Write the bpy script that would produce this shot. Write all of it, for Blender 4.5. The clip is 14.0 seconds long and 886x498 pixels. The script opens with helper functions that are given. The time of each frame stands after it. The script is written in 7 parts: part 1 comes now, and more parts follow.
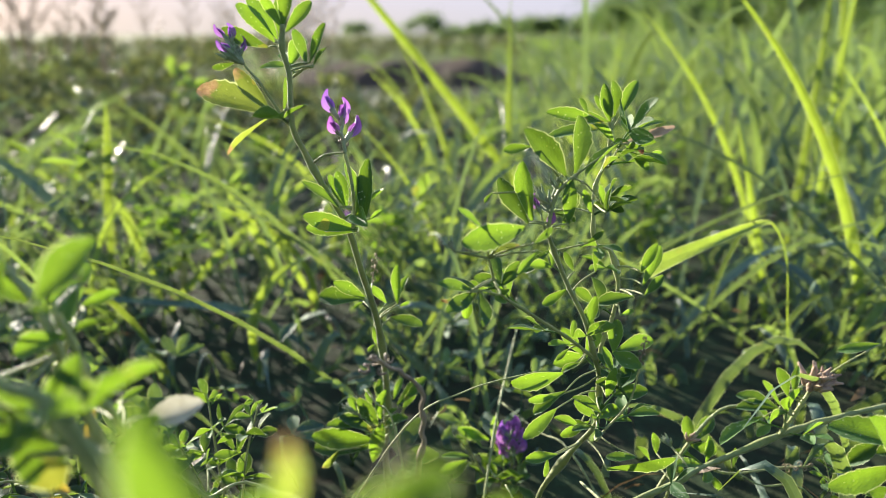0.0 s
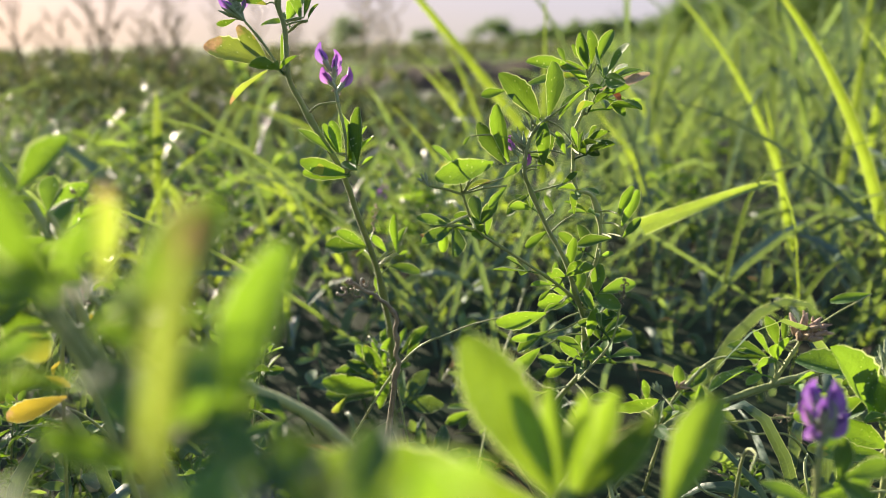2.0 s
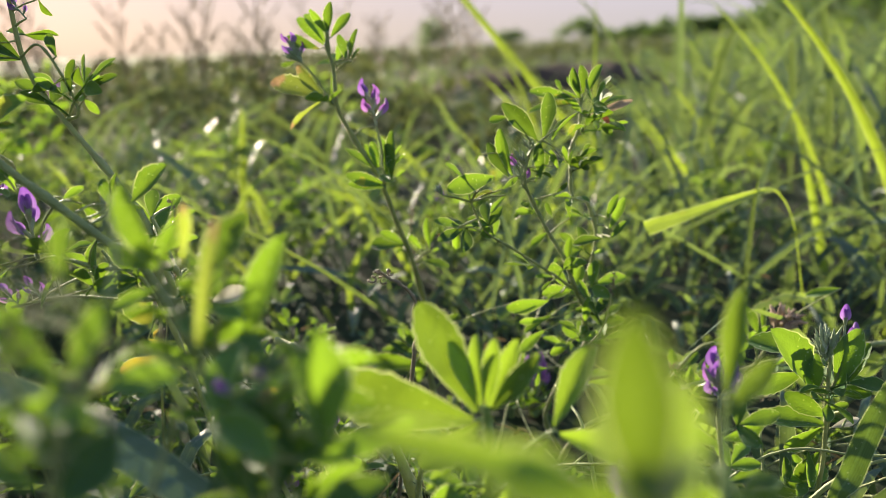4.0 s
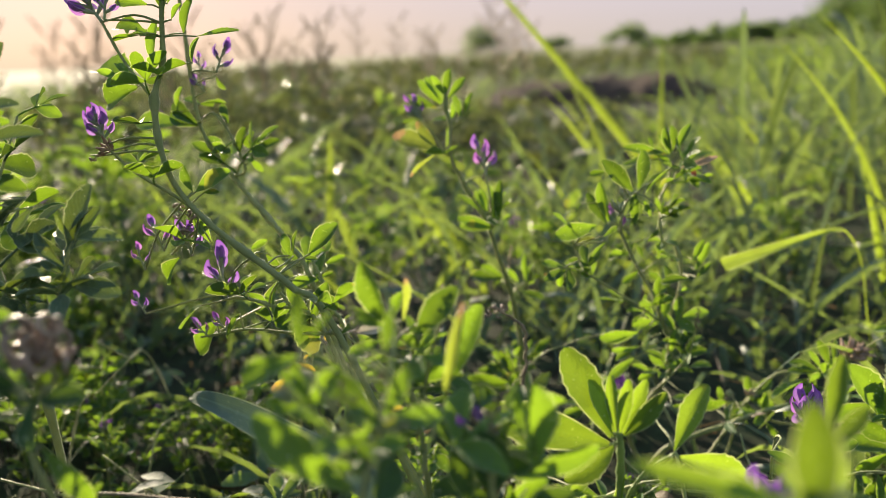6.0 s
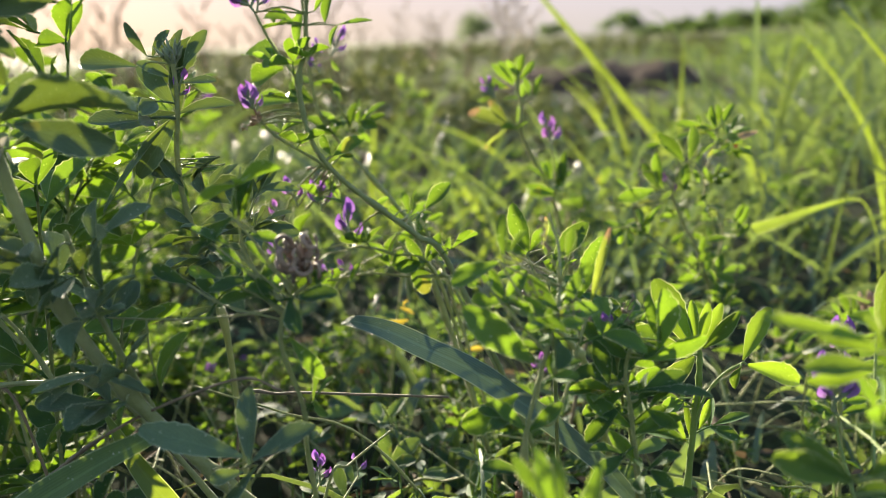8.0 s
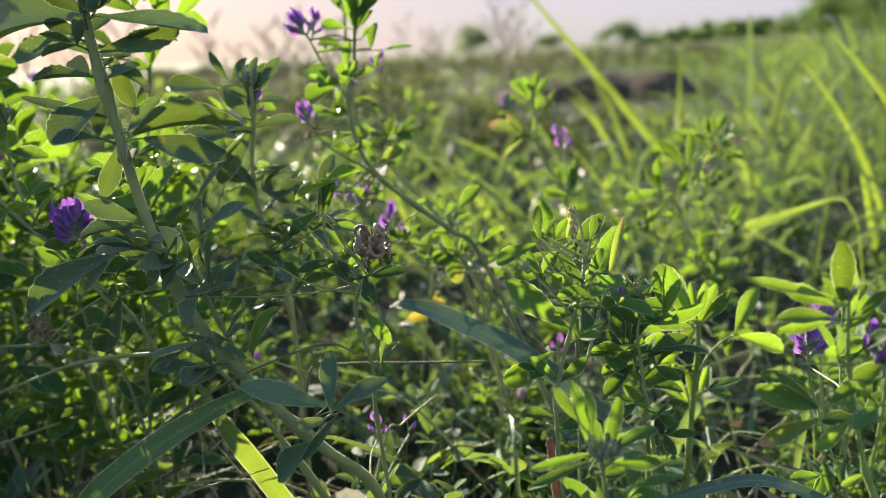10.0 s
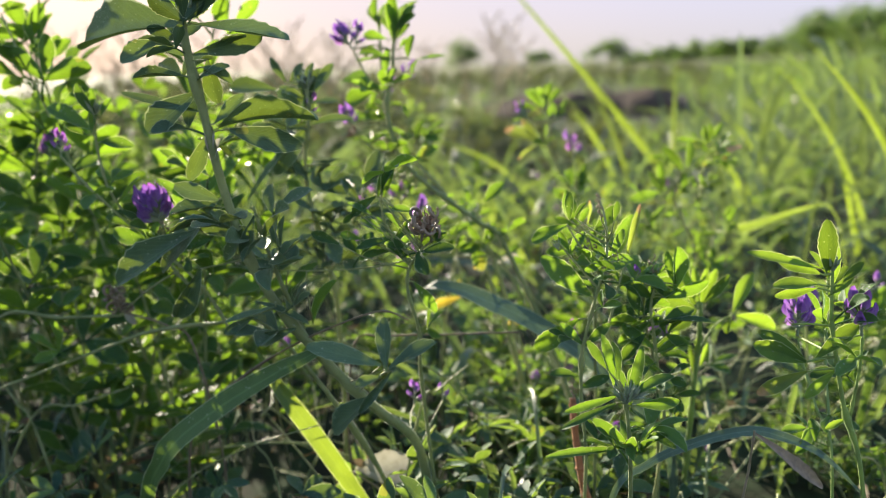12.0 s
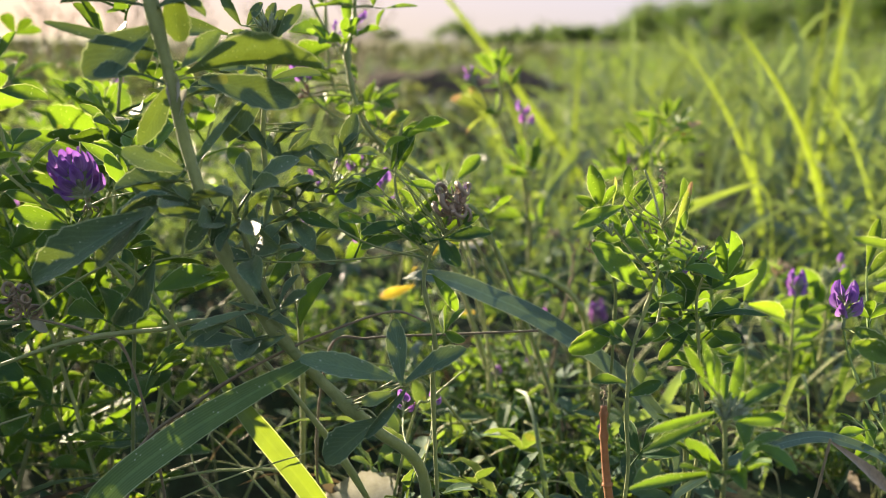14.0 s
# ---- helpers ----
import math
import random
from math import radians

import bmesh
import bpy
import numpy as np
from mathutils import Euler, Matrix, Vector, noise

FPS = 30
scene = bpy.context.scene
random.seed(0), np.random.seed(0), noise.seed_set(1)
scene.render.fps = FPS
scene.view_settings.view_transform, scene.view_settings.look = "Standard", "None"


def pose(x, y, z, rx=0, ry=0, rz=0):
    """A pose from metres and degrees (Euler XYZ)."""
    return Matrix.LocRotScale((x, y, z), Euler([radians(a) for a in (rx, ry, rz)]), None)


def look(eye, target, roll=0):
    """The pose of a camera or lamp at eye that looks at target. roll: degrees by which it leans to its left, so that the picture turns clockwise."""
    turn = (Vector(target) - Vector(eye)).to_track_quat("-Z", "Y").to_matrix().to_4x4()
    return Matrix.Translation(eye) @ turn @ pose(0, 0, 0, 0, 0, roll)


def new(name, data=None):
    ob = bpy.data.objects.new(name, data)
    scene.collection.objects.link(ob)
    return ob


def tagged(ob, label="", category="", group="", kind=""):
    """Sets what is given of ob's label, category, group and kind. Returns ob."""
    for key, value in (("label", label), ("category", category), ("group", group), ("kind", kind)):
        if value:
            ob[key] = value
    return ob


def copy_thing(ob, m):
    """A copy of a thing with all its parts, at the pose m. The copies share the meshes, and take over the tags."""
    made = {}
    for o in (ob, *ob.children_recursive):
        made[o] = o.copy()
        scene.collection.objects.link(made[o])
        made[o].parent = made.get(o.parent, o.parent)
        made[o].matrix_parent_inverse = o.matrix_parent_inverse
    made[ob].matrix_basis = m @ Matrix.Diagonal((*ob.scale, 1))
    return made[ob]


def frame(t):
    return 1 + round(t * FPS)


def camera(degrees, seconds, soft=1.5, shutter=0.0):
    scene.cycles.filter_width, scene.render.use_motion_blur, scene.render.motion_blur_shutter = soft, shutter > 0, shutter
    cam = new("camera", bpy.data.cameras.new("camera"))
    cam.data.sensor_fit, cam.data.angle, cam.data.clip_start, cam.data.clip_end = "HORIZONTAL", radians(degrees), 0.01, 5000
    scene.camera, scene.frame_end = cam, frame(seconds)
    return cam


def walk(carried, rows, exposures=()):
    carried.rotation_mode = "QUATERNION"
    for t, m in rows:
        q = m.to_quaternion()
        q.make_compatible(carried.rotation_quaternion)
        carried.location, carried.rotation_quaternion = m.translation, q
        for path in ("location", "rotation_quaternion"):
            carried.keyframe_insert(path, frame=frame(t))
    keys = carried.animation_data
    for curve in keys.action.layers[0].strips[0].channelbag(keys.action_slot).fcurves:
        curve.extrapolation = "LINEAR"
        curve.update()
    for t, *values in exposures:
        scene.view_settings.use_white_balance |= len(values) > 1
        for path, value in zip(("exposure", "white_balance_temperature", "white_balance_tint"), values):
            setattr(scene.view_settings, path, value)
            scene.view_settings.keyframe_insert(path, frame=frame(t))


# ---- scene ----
cam = camera(59.1, 14.0, soft=0.5)
cam.data.dof.use_dof, cam.data.dof.focus_distance, cam.data.dof.aperture_fstop = True, 0.35, 6.6
METRES, EYE, TILT, LEAN, TURN = 0.56, 0.27, -15.4, 0.0, 0.0
ROWS = [
    (0.0, 0.0, 0.0, 0.0, 0.0, 0.0, -0.0),
    (0.5, 0.0174, -0.0075, -0.0197, 0.88, 0.4, -0.01),
    (1.0, 0.0435, -0.0137, -0.0377, 2.01, 0.52, 0.01),
    (1.5, 0.0433, -0.0146, -0.0468, 3.38, 0.5, -0.1),
    (2.0, 0.0667, -0.0338, -0.0511, 4.92, 0.42, -0.31),
    (4.5, 0.1472, -0.1954, -0.0494, 12.28, 0.54, -0.74),
    (5.0, 0.1399, -0.2245, -0.0438, 13.15, 0.76, -0.82),
    (5.5, 0.1323, -0.2458, -0.0422, 13.83, 0.88, -1.03),
    (6.0, 0.0998, -0.2785, -0.0246, 14.28, 0.86, -1.37),
    (6.5, 0.0724, -0.3147, -0.0285, 14.42, 0.62, -1.55),
    (7.0, 0.0697, -0.3613, -0.0383, 14.32, 0.35, -1.59),
    (7.5, 0.0432, -0.391, -0.0499, 14.09, 0.07, -1.58),
    (8.0, 0.0347, -0.4242, -0.0599, 13.82, -0.07, -1.55),
    (10.5, 0.0245, -0.5699, -0.085, 13.87, 1.08, -0.92),
    (11.0, 0.0187, -0.5945, -0.0981, 13.95, 1.4, -1.01),
    (11.5, 0.0095, -0.6236, -0.1124, 13.7, 1.63, -1.35),
    (12.0, 0.0041, -0.647, -0.1122, 12.89, 1.79, -1.72),
    (12.5, -0.0018, -0.6563, -0.1154, 11.4, 1.79, -1.86),
    (13.0, -0.0448, -0.6113, -0.1144, 9.19, 1.66, -1.77),
    (13.5, -0.0969, -0.5812, -0.1088, 6.04, 1.26, -1.44),
    (14.0, -0.156, -0.5363, -0.106, 1.74, 0.46, -1.24),
]
walk(cam, [(t, pose(0, 0, EYE, TILT, LEAN, TURN) @ pose(METRES * x, METRES * y, METRES * z, 90 + pitch, roll, yaw)) for t, x, y, z, yaw, pitch, roll in ROWS],
     exposures=[(0.0, 2.03, 6050, 10), (0.5, 1.98, 6550, 12), (2.0, 1.94, 6550, 11), (5.0, 1.74, 6650, 11), (6.0, 1.74, 6950, 12), (8.0, 1.96, 6600, 10), (10.5, 1.92, 6300, 10), (12.5, 2.04, 6400, 10), (13.5, 2.02, 7600, 14), (14.0, 2.12, 7100, 12)])

# ---- sky and sun: low evening sun ahead and to the left ----
SUN_AZ, SUN_EL = -40.0, 14.0
world = bpy.data.worlds.new("evening_sky")
scene.world = world
world.use_nodes = True
wt = world.node_tree
sky = wt.nodes.new("ShaderNodeTexSky")
sky.sky_type, sky.sun_disc = "NISHITA", False
sky.sun_elevation, sky.sun_rotation = radians(SUN_EL), radians(SUN_AZ)
sky.air_density, sky.dust_density, sky.ozone_density = 1.0, 2.0, 2.0
# thin haze evens out the sky: each channel x becomes x / (x + HAZE + WARM * red), warm towards the sun, cool away from it
HAZE, TINT, WARM, GLOW = (0.6, 0.3, 0.15), (2.2, 2.2, 3.0), (0.0, 0.08, 0.20), (0.012, 0.009, 0.005)
split, join = wt.nodes.new("ShaderNodeSeparateColor"), wt.nodes.new("ShaderNodeCombineColor")
wt.links.new(sky.outputs[0], split.inputs[0])
for k in range(3):
    plus, over, times = (wt.nodes.new("ShaderNodeMath") for _ in range(3))
    plus.operation, over.operation, times.operation = "ADD", "DIVIDE", "MULTIPLY"
    wt.links.new(split.outputs[k], plus.inputs[0])
    dust = wt.nodes.new("ShaderNodeMath")
    dust.operation = "MULTIPLY_ADD"
    wt.links.new(split.outputs[0], dust.inputs[0])
    dust.inputs[1].default_value, dust.inputs[2].default_value = WARM[k], HAZE[k]
    wt.links.new(dust.outputs[0], plus.inputs[1])
    wt.links.new(split.outputs[k], over.inputs[0])
    wt.links.new(plus.outputs[0], over.inputs[1])
    glow = wt.nodes.new("ShaderNodeMath")
    glow.operation = "MULTIPLY_ADD"
    wt.links.new(split.outputs[k], glow.inputs[0])
    glow.inputs[1].default_value = GLOW[k]
    wt.links.new(over.outputs[0], glow.inputs[2])
    wt.links.new(glow.outputs[0], times.inputs[0])
    times.inputs[1].default_value = TINT[k]
    wt.links.new(times.outputs[0], join.inputs[k])
wt.links.new(join.outputs[0], wt.nodes["Background"].inputs[0])
wt.nodes["Background"].inputs[1].default_value = 0.092
sun = new("sun", bpy.data.lights.new("sun", "SUN"))
sun.data.energy, sun.data.angle, sun.data.color = 5.0, radians(0.6), (1.0, 0.87, 0.67)
to_sun = Vector((math.sin(radians(SUN_AZ)) * math.cos(radians(SUN_EL)), math.cos(radians(SUN_AZ)) * math.cos(radians(SUN_EL)), math.sin(radians(SUN_EL))))
sun.matrix_basis = look(to_sun * 20, (0, 0, 0))

# ---- materials ----


class Nodes:
    """A small writer of node materials."""

    def __init__(self, name):
        self.mat = bpy.data.materials.new(name)
        self.mat.use_nodes = True
        self.tree = self.mat.node_tree
        self.tree.nodes.clear()

    def add(self, kind, ins=None, **props):
        n = self.tree.nodes.new("ShaderNode" + kind)
        for k, v in props.items():
            setattr(n, k, v)
        for k, v in (ins or {}).items():
            if isinstance(v, bpy.types.NodeSocket):
                self.tree.links.new(v, n.inputs[k])
            else:
                n.inputs[k].default_value = v
        return n

    def math(self, op, a, b=0.0, c=0.0):
        return self.add("Math", {0: a, 1: b, 2: c}, operation=op).outputs[0]

    def ramp(self, fac, stops):
        n = self.add("ValToRGB", {0: fac})
        e = n.color_ramp.elements
        while len(e) < len(stops):
            e.new(0.5)
        for el, (p, c) in zip(e, stops):
            el.position, el.color = p, (*c, 1) if len(c) == 3 else c
        return n.outputs[0]

    def mix(self, fac, a, b, blend="MIX"):
        n = self.add("Mix", {0: fac, 6: a, 7: b}, data_type="RGBA", blend_type=blend)
        return n.outputs[2]

    def noise(self, vec, scale, detail=3.0, rough=0.55):
        return self.add("TexNoise", {"Vector": vec, "Scale": scale, "Detail": detail, "Roughness": rough}).outputs[0]

    def out(self, shader):
        self.add("OutputMaterial", {0: shader})
        return self.mat


def rgb(r, g, b):
    return (r, g, b, 1.0)


def leaf_material(name, dark, light, through_col, island=False, vein=0.15, spots=0.5, parallel=False, thin=0.3, rough=0.45, tip=0.0, shine=0.38, skew=1.0):
    """A thin green leaf: veins by its UV map, downy pale margin with its backlit glow put into the colour, blotches,
    specks, withered tip, light that shines through.
    """
    n = Nodes(name)
    uv = n.add("UVMap").outputs[0]
    world_pos = n.add("NewGeometry").outputs["Position"]
    rnd = n.add("NewGeometry").outputs["Random Per Island"] if island else n.add("ObjectInfo").outputs["Random"]
    sep = n.add("SeparateXYZ", {0: uv})
    u, v = sep.outputs[0], sep.outputs[1]
    side = n.math("ABSOLUTE", n.math("SUBTRACT", u, 0.5))
    if parallel:
        w = n.math("SINE", n.math("MULTIPLY", u, 75.0))
        veins = n.math("MULTIPLY", n.math("ADD", w, 1.0), 0.5)
        rib = n.math("LESS_THAN", side, 0.05)
    else:
        w = n.math("SINE", n.math("MULTIPLY", n.math("SUBTRACT", v, n.math("MULTIPLY", side, 0.75)), 62.0))
        veins = n.math("POWER", n.math("MULTIPLY", n.math("ADD", w, 1.0), 0.5), 6.0)
        rib = n.math("LESS_THAN", side, n.math("MULTIPLY", n.math("SUBTRACT", 1.15, v), 0.035))
    lines = n.math("MAXIMUM", n.math("MULTIPLY", veins, 0.6), rib)
    margin = n.math("GREATER_THAN", side, 0.472)
    blotch = n.noise(world_pos, 90.0, 4.0)
    tone = n.math("ADD", n.math("MULTIPLY", n.math("POWER", rnd, skew), 0.8), n.math("MULTIPLY", n.math("SUBTRACT", blotch, 0.35), 0.7))
    col = n.mix(tone, rgb(*dark), rgb(*light))
    col = n.mix(n.math("MULTIPLY", lines, vein), col, rgb(*[min(1, c * 1.7) for c in light]))
    yel = n.math("GREATER_THAN", n.noise(world_pos, 55.0, 2.0), 0.70)
    col = n.mix(n.math("MULTIPLY", yel, spots), col, rgb(0.32, 0.30, 0.05))
    speck = n.add("TexVoronoi", {"Vector": world_pos, "Scale": 420.0}).outputs[0]
    dot = n.math("MULTIPLY", n.math("LESS_THAN", speck, 0.16), n.math("GREATER_THAN", n.noise(world_pos, 150.0, 1.0), 0.5))
    col = n.mix(n.math("MULTIPLY", dot, min(1.0, spots * 1.6)), col, rgb(0.55, 0.58, 0.42))
    col = n.mix(n.math("MULTIPLY", margin, 0.45), col, rgb(0.50, 0.56, 0.36))
    tcol = n.mix(tone, rgb(*[c * 0.4 for c in through_col]), rgb(*[c * 1.35 for c in through_col]))
    tcol = n.mix(n.math("MULTIPLY", lines, 0.12), tcol, rgb(*[c * 0.6 for c in through_col]))
    tcol = n.mix(n.math("MULTIPLY", yel, spots), tcol, rgb(0.5, 0.42, 0.06))
    tcol = n.mix(n.math("MULTIPLY", margin, 0.8), tcol, rgb(0.85, 0.95, 0.40))
    if tip:
        rot = n.add("MapRange", {0: n.math("ADD", v, n.math("MULTIPLY", n.noise(world_pos, 160.0, 4.0), 0.7)), 1: 1.43 - tip, 2: 1.58 - tip}).outputs[0]
        brown = n.mix(n.noise(world_pos, 500.0, 3.0), rgb(0.22, 0.09, 0.035), rgb(0.62, 0.42, 0.20))
        col, tcol = n.mix(rot, col, brown), n.mix(rot, tcol, brown)
    cell = n.add("TexVoronoi", {"Vector": world_pos, "Scale": 1900.0}).outputs[0]
    col = n.mix(n.math("MULTIPLY", n.math("GREATER_THAN", cell, 0.62), 0.0 if parallel else 0.14), col, rgb(*[c * 0.45 for c in dark]))
    tcol = n.mix(n.math("MULTIPLY", n.math("GREATER_THAN", cell, 0.62), 0.0 if parallel else 0.14), tcol, rgb(*[c * 0.45 for c in through_col]))
    relief = n.math("ADD", n.math("MULTIPLY", lines, -0.14), n.math("ADD", n.math("MULTIPLY", n.noise(world_pos, 230.0, 4.0), 1.5), n.math("MULTIPLY", cell, 0.0 if parallel else -0.25)))
    bump = n.add("Bump", {"Height": relief, "Strength": 0.55, "Distance": 0.0007}).outputs[0]
    front = n.add("BsdfPrincipled", {"Base Color": col, "Roughness": rough, "Normal": bump, "Sheen Weight": 0.08, "Sheen Roughness": 0.4, "Specular IOR Level": shine}).outputs[0]
    back = n.add("BsdfTranslucent", {"Color": tcol, "Normal": bump}).outputs[0]
    return n.out(n.add("MixShader", {0: thin, 1: front, 2: back}).outputs[0])


def plain_material(name, a, b, scale, rough=0.6, sheen=0.0, bump=0.4, thin=0.0, island=False):
    """Two tones of one natural stuff, mottled at two scales."""
    n = Nodes(name)
    pos = n.add("NewGeometry").outputs["Position"]
    rnd = n.add("NewGeometry").outputs["Random Per Island"] if island else n.add("ObjectInfo").outputs["Random"]
    f = n.math("ADD", n.math("MULTIPLY", n.noise(pos, scale, 5.0, 0.65), 0.8), n.math("MULTIPLY", rnd, 0.3))
    col = n.ramp(f, [(0.3, a), (0.8, b)])
    bm_ = n.add("Bump", {"Height": n.noise(pos, scale * 6, 3.0), "Strength": bump, "Distance": 0.15 / scale}).outputs[0]
    sh = n.add("BsdfPrincipled", {"Base Color": col, "Roughness": rough, "Normal": bm_, "Specular IOR Level": 0.1 if rough > 0.8 else 0.5, "Sheen Weight": sheen, "Sheen Roughness": 0.35}).outputs[0]
    if thin:
        sh = n.add("MixShader", {0: thin, 1: sh, 2: n.add("BsdfTranslucent", {"Color": col}).outputs[0]}).outputs[0]
    return n.out(sh)


M_LEAF = leaf_material("alfalfa_leaf", (0.026, 0.074, 0.034), (0.085, 0.170, 0.050), (0.26, 0.44, 0.02), thin=0.32, rough=0.55, shine=0.14, vein=0.12, spots=0.45)
# greyer leaf passing less sun: the shade on these plants put into the material
M_SHADED = leaf_material("shaded_leaf", (0.045, 0.090, 0.054), (0.110, 0.170, 0.090), (0.26, 0.37, 0.03), thin=0.13, rough=0.5, shine=0.22, vein=0.3, spots=0.3)
M_YOUNG = leaf_material("young_leaf", (0.052, 0.115, 0.032), (0.110, 0.200, 0.048), (0.32, 0.49, 0.025), thin=0.33, rough=0.55, shine=0.14, vein=0.14, spots=0.3)
M_OLD = leaf_material("browning_leaf", (0.05, 0.11, 0.03), (0.13, 0.18, 0.04), (0.40, 0.50, 0.05), spots=0.8, thin=0.36, tip=0.28)
M_YELLOW = leaf_material("yellow_leaf", (0.30, 0.26, 0.03), (0.50, 0.38, 0.05), (0.70, 0.52, 0.05), thin=0.4, tip=0.25)
M_MEADOW = leaf_material("meadow_leaf", (0.028, 0.070, 0.062), (0.11, 0.19, 0.09), (0.35, 0.53, 0.045), island=True, thin=0.33, rough=0.6, shine=0.12, skew=1.7)
M_GRASS = leaf_material("grass_blade", (0.06, 0.125, 0.045), (0.14, 0.22, 0.06), (0.36, 0.49, 0.03), parallel=True, vein=0.25, spots=0.15, thin=0.40, rough=0.4)
M_BROAD = leaf_material("broad_grass_blade", (0.045, 0.085, 0.062), (0.095, 0.145, 0.105), (0.16, 0.25, 0.08), parallel=True, vein=0.5, spots=0.1, thin=0.08, rough=0.55, shine=0.25)
M_FOLDED = leaf_material("folded_grass_blade", (0.045, 0.095, 0.035), (0.09, 0.15, 0.055), (0.22, 0.36, 0.03), parallel=True, vein=0.6, spots=0.4, thin=0.25, rough=0.55, shine=0.25, tip=0.1)
M_FARWEED = leaf_material("far_weed_leaf", (0.030, 0.055, 0.036), (0.10, 0.125, 0.058), (0.25, 0.29, 0.06), island=True, thin=0.18, rough=0.7, shine=0.1, skew=1.5)
M_GRASSES = leaf_material("meadow_grass", (0.022, 0.060, 0.062), (0.11, 0.175, 0.10), (0.29, 0.42, 0.06), island=True, parallel=True, vein=0.25, spots=0.15, thin=0.27, rough=0.42, shine=0.5, skew=2.2)
M_STRAW = plain_material("dry_straw", (0.22, 0.16, 0.08), (0.48, 0.39, 0.22), 60.0, thin=0.25)
M_LITTER = plain_material("dead_straw", (0.06, 0.04, 0.02), (0.16, 0.12, 0.065), 45.0, thin=0.3, island=True)
M_STEM = plain_material("green_stem", (0.19, 0.23, 0.075), (0.37, 0.40, 0.16), 70.0, rough=0.55, sheen=0.4, thin=0.22, bump=0.5)
M_YOUNGSTEM = plain_material("young_stem", (0.16, 0.25, 0.06), (0.31, 0.41, 0.12), 90.0, rough=0.5, sheen=0.3, thin=0.3, bump=0.4)
M_RUST = plain_material("rusty_stalk", (0.22, 0.07, 0.03), (0.48, 0.22, 0.10), 110.0, rough=0.7, sheen=0.1, thin=0.15)
M_DRYSTEM = plain_material("dead_stem", (0.10, 0.075, 0.045), (0.28, 0.22, 0.13), 90.0, rough=0.75, sheen=0.2)


def petal_material(name, foot, rim):
    """A soft petal: paler foot, deeper rim, fine darker veins."""
    n = Nodes(name)
    sep = n.add("SeparateXYZ", {0: n.add("UVMap").outputs[0]})
    pos = n.add("NewGeometry").outputs["Position"]
    f = n.math("ADD", n.math("MULTIPLY", sep.outputs[1], 0.8), n.math("MULTIPLY", n.noise(pos, 300.0, 3.0), 0.4))
    col = n.mix(f, rgb(*foot), rgb(*rim))
    vein = n.math("POWER", n.math("ABSOLUTE", n.math("SINE", n.math("MULTIPLY", sep.outputs[0], 24.0))), 8.0)
    col = n.mix(n.math("MULTIPLY", vein, 0.35), col, rgb(*[c * 0.4 for c in rim]))
    col = n.mix(n.math("MULTIPLY", n.add("ObjectInfo").outputs["Random"], 0.35), col, rgb(0.14, 0.05, 0.30))
    sh = n.add("BsdfPrincipled", {"Base Color": col, "Roughness": 0.5, "Sheen Weight": 0.3}).outputs[0]
    return n.out(n.add("MixShader", {0: 0.4, 1: sh, 2: n.add("BsdfTranslucent", {"Color": col}).outputs[0]}).outputs[0])


M_PETAL = petal_material("purple_petal", (0.52, 0.33, 0.64), (0.28, 0.09, 0.47))
M_PETAL2 = petal_material("mauve_petal", (0.56, 0.32, 0.62), (0.38, 0.10, 0.48))
M_CALYX = plain_material("calyx", (0.18, 0.25, 0.12), (0.36, 0.40, 0.25), 200.0, sheen=0.6, thin=0.2)
M_WITHERED = plain_material("withered_flower", (0.22, 0.12, 0.075), (0.50, 0.36, 0.25), 320.0, rough=0.7, sheen=0.3, thin=0.2)
M_POD = plain_material("dry_pod", (0.06, 0.045, 0.032), (0.34, 0.24, 0.15), 260.0, rough=0.5, sheen=0.2)
M_HUSK = plain_material("silvery_husk", (0.30, 0.29, 0.22), (0.52, 0.50, 0.42), 150.0, rough=0.5, sheen=0.6, thin=0.3)
M_SOIL = plain_material("soil", (0.028, 0.020, 0.015), (0.085, 0.062, 0.045), 6.0, rough=0.95, bump=0.8)
M_BARK = plain_material("bark", (0.05, 0.04, 0.03), (0.14, 0.11, 0.08), 12.0, rough=0.9, bump=0.8)
M_TREELEAF = leaf_material("tree_leaf", (0.03, 0.07, 0.02), (0.07, 0.13, 0.03), (0.16, 0.28, 0.03), island=True, spots=0.0, thin=0.35)

# ---- geometry kit ----


def downy(geo, pts, radius, count, rng):
    """Short fine hairs standing off a stalk."""
    c = spline(pts, 120)
    for _ in range(count):
        i = rng.randrange(2, 118)
        d = Vector(c[i + 1] - c[i - 1]).normalized()
        a = Vector((rng.gauss(0, 1), rng.gauss(0, 1), rng.gauss(0, 1)))
        o = (a - d * a.dot(d)).normalized()
        b = Vector(c[i]) + o * radius * 0.9
        s = d * 0.00007
        geo.add([b - s, b + s, b + o * rng.uniform(0.0006, 0.0013) + d * rng.uniform(-0.0004, 0.0004)], [(0, 1, 2)], [(0, 0), (1, 0), (0.5, 1)])


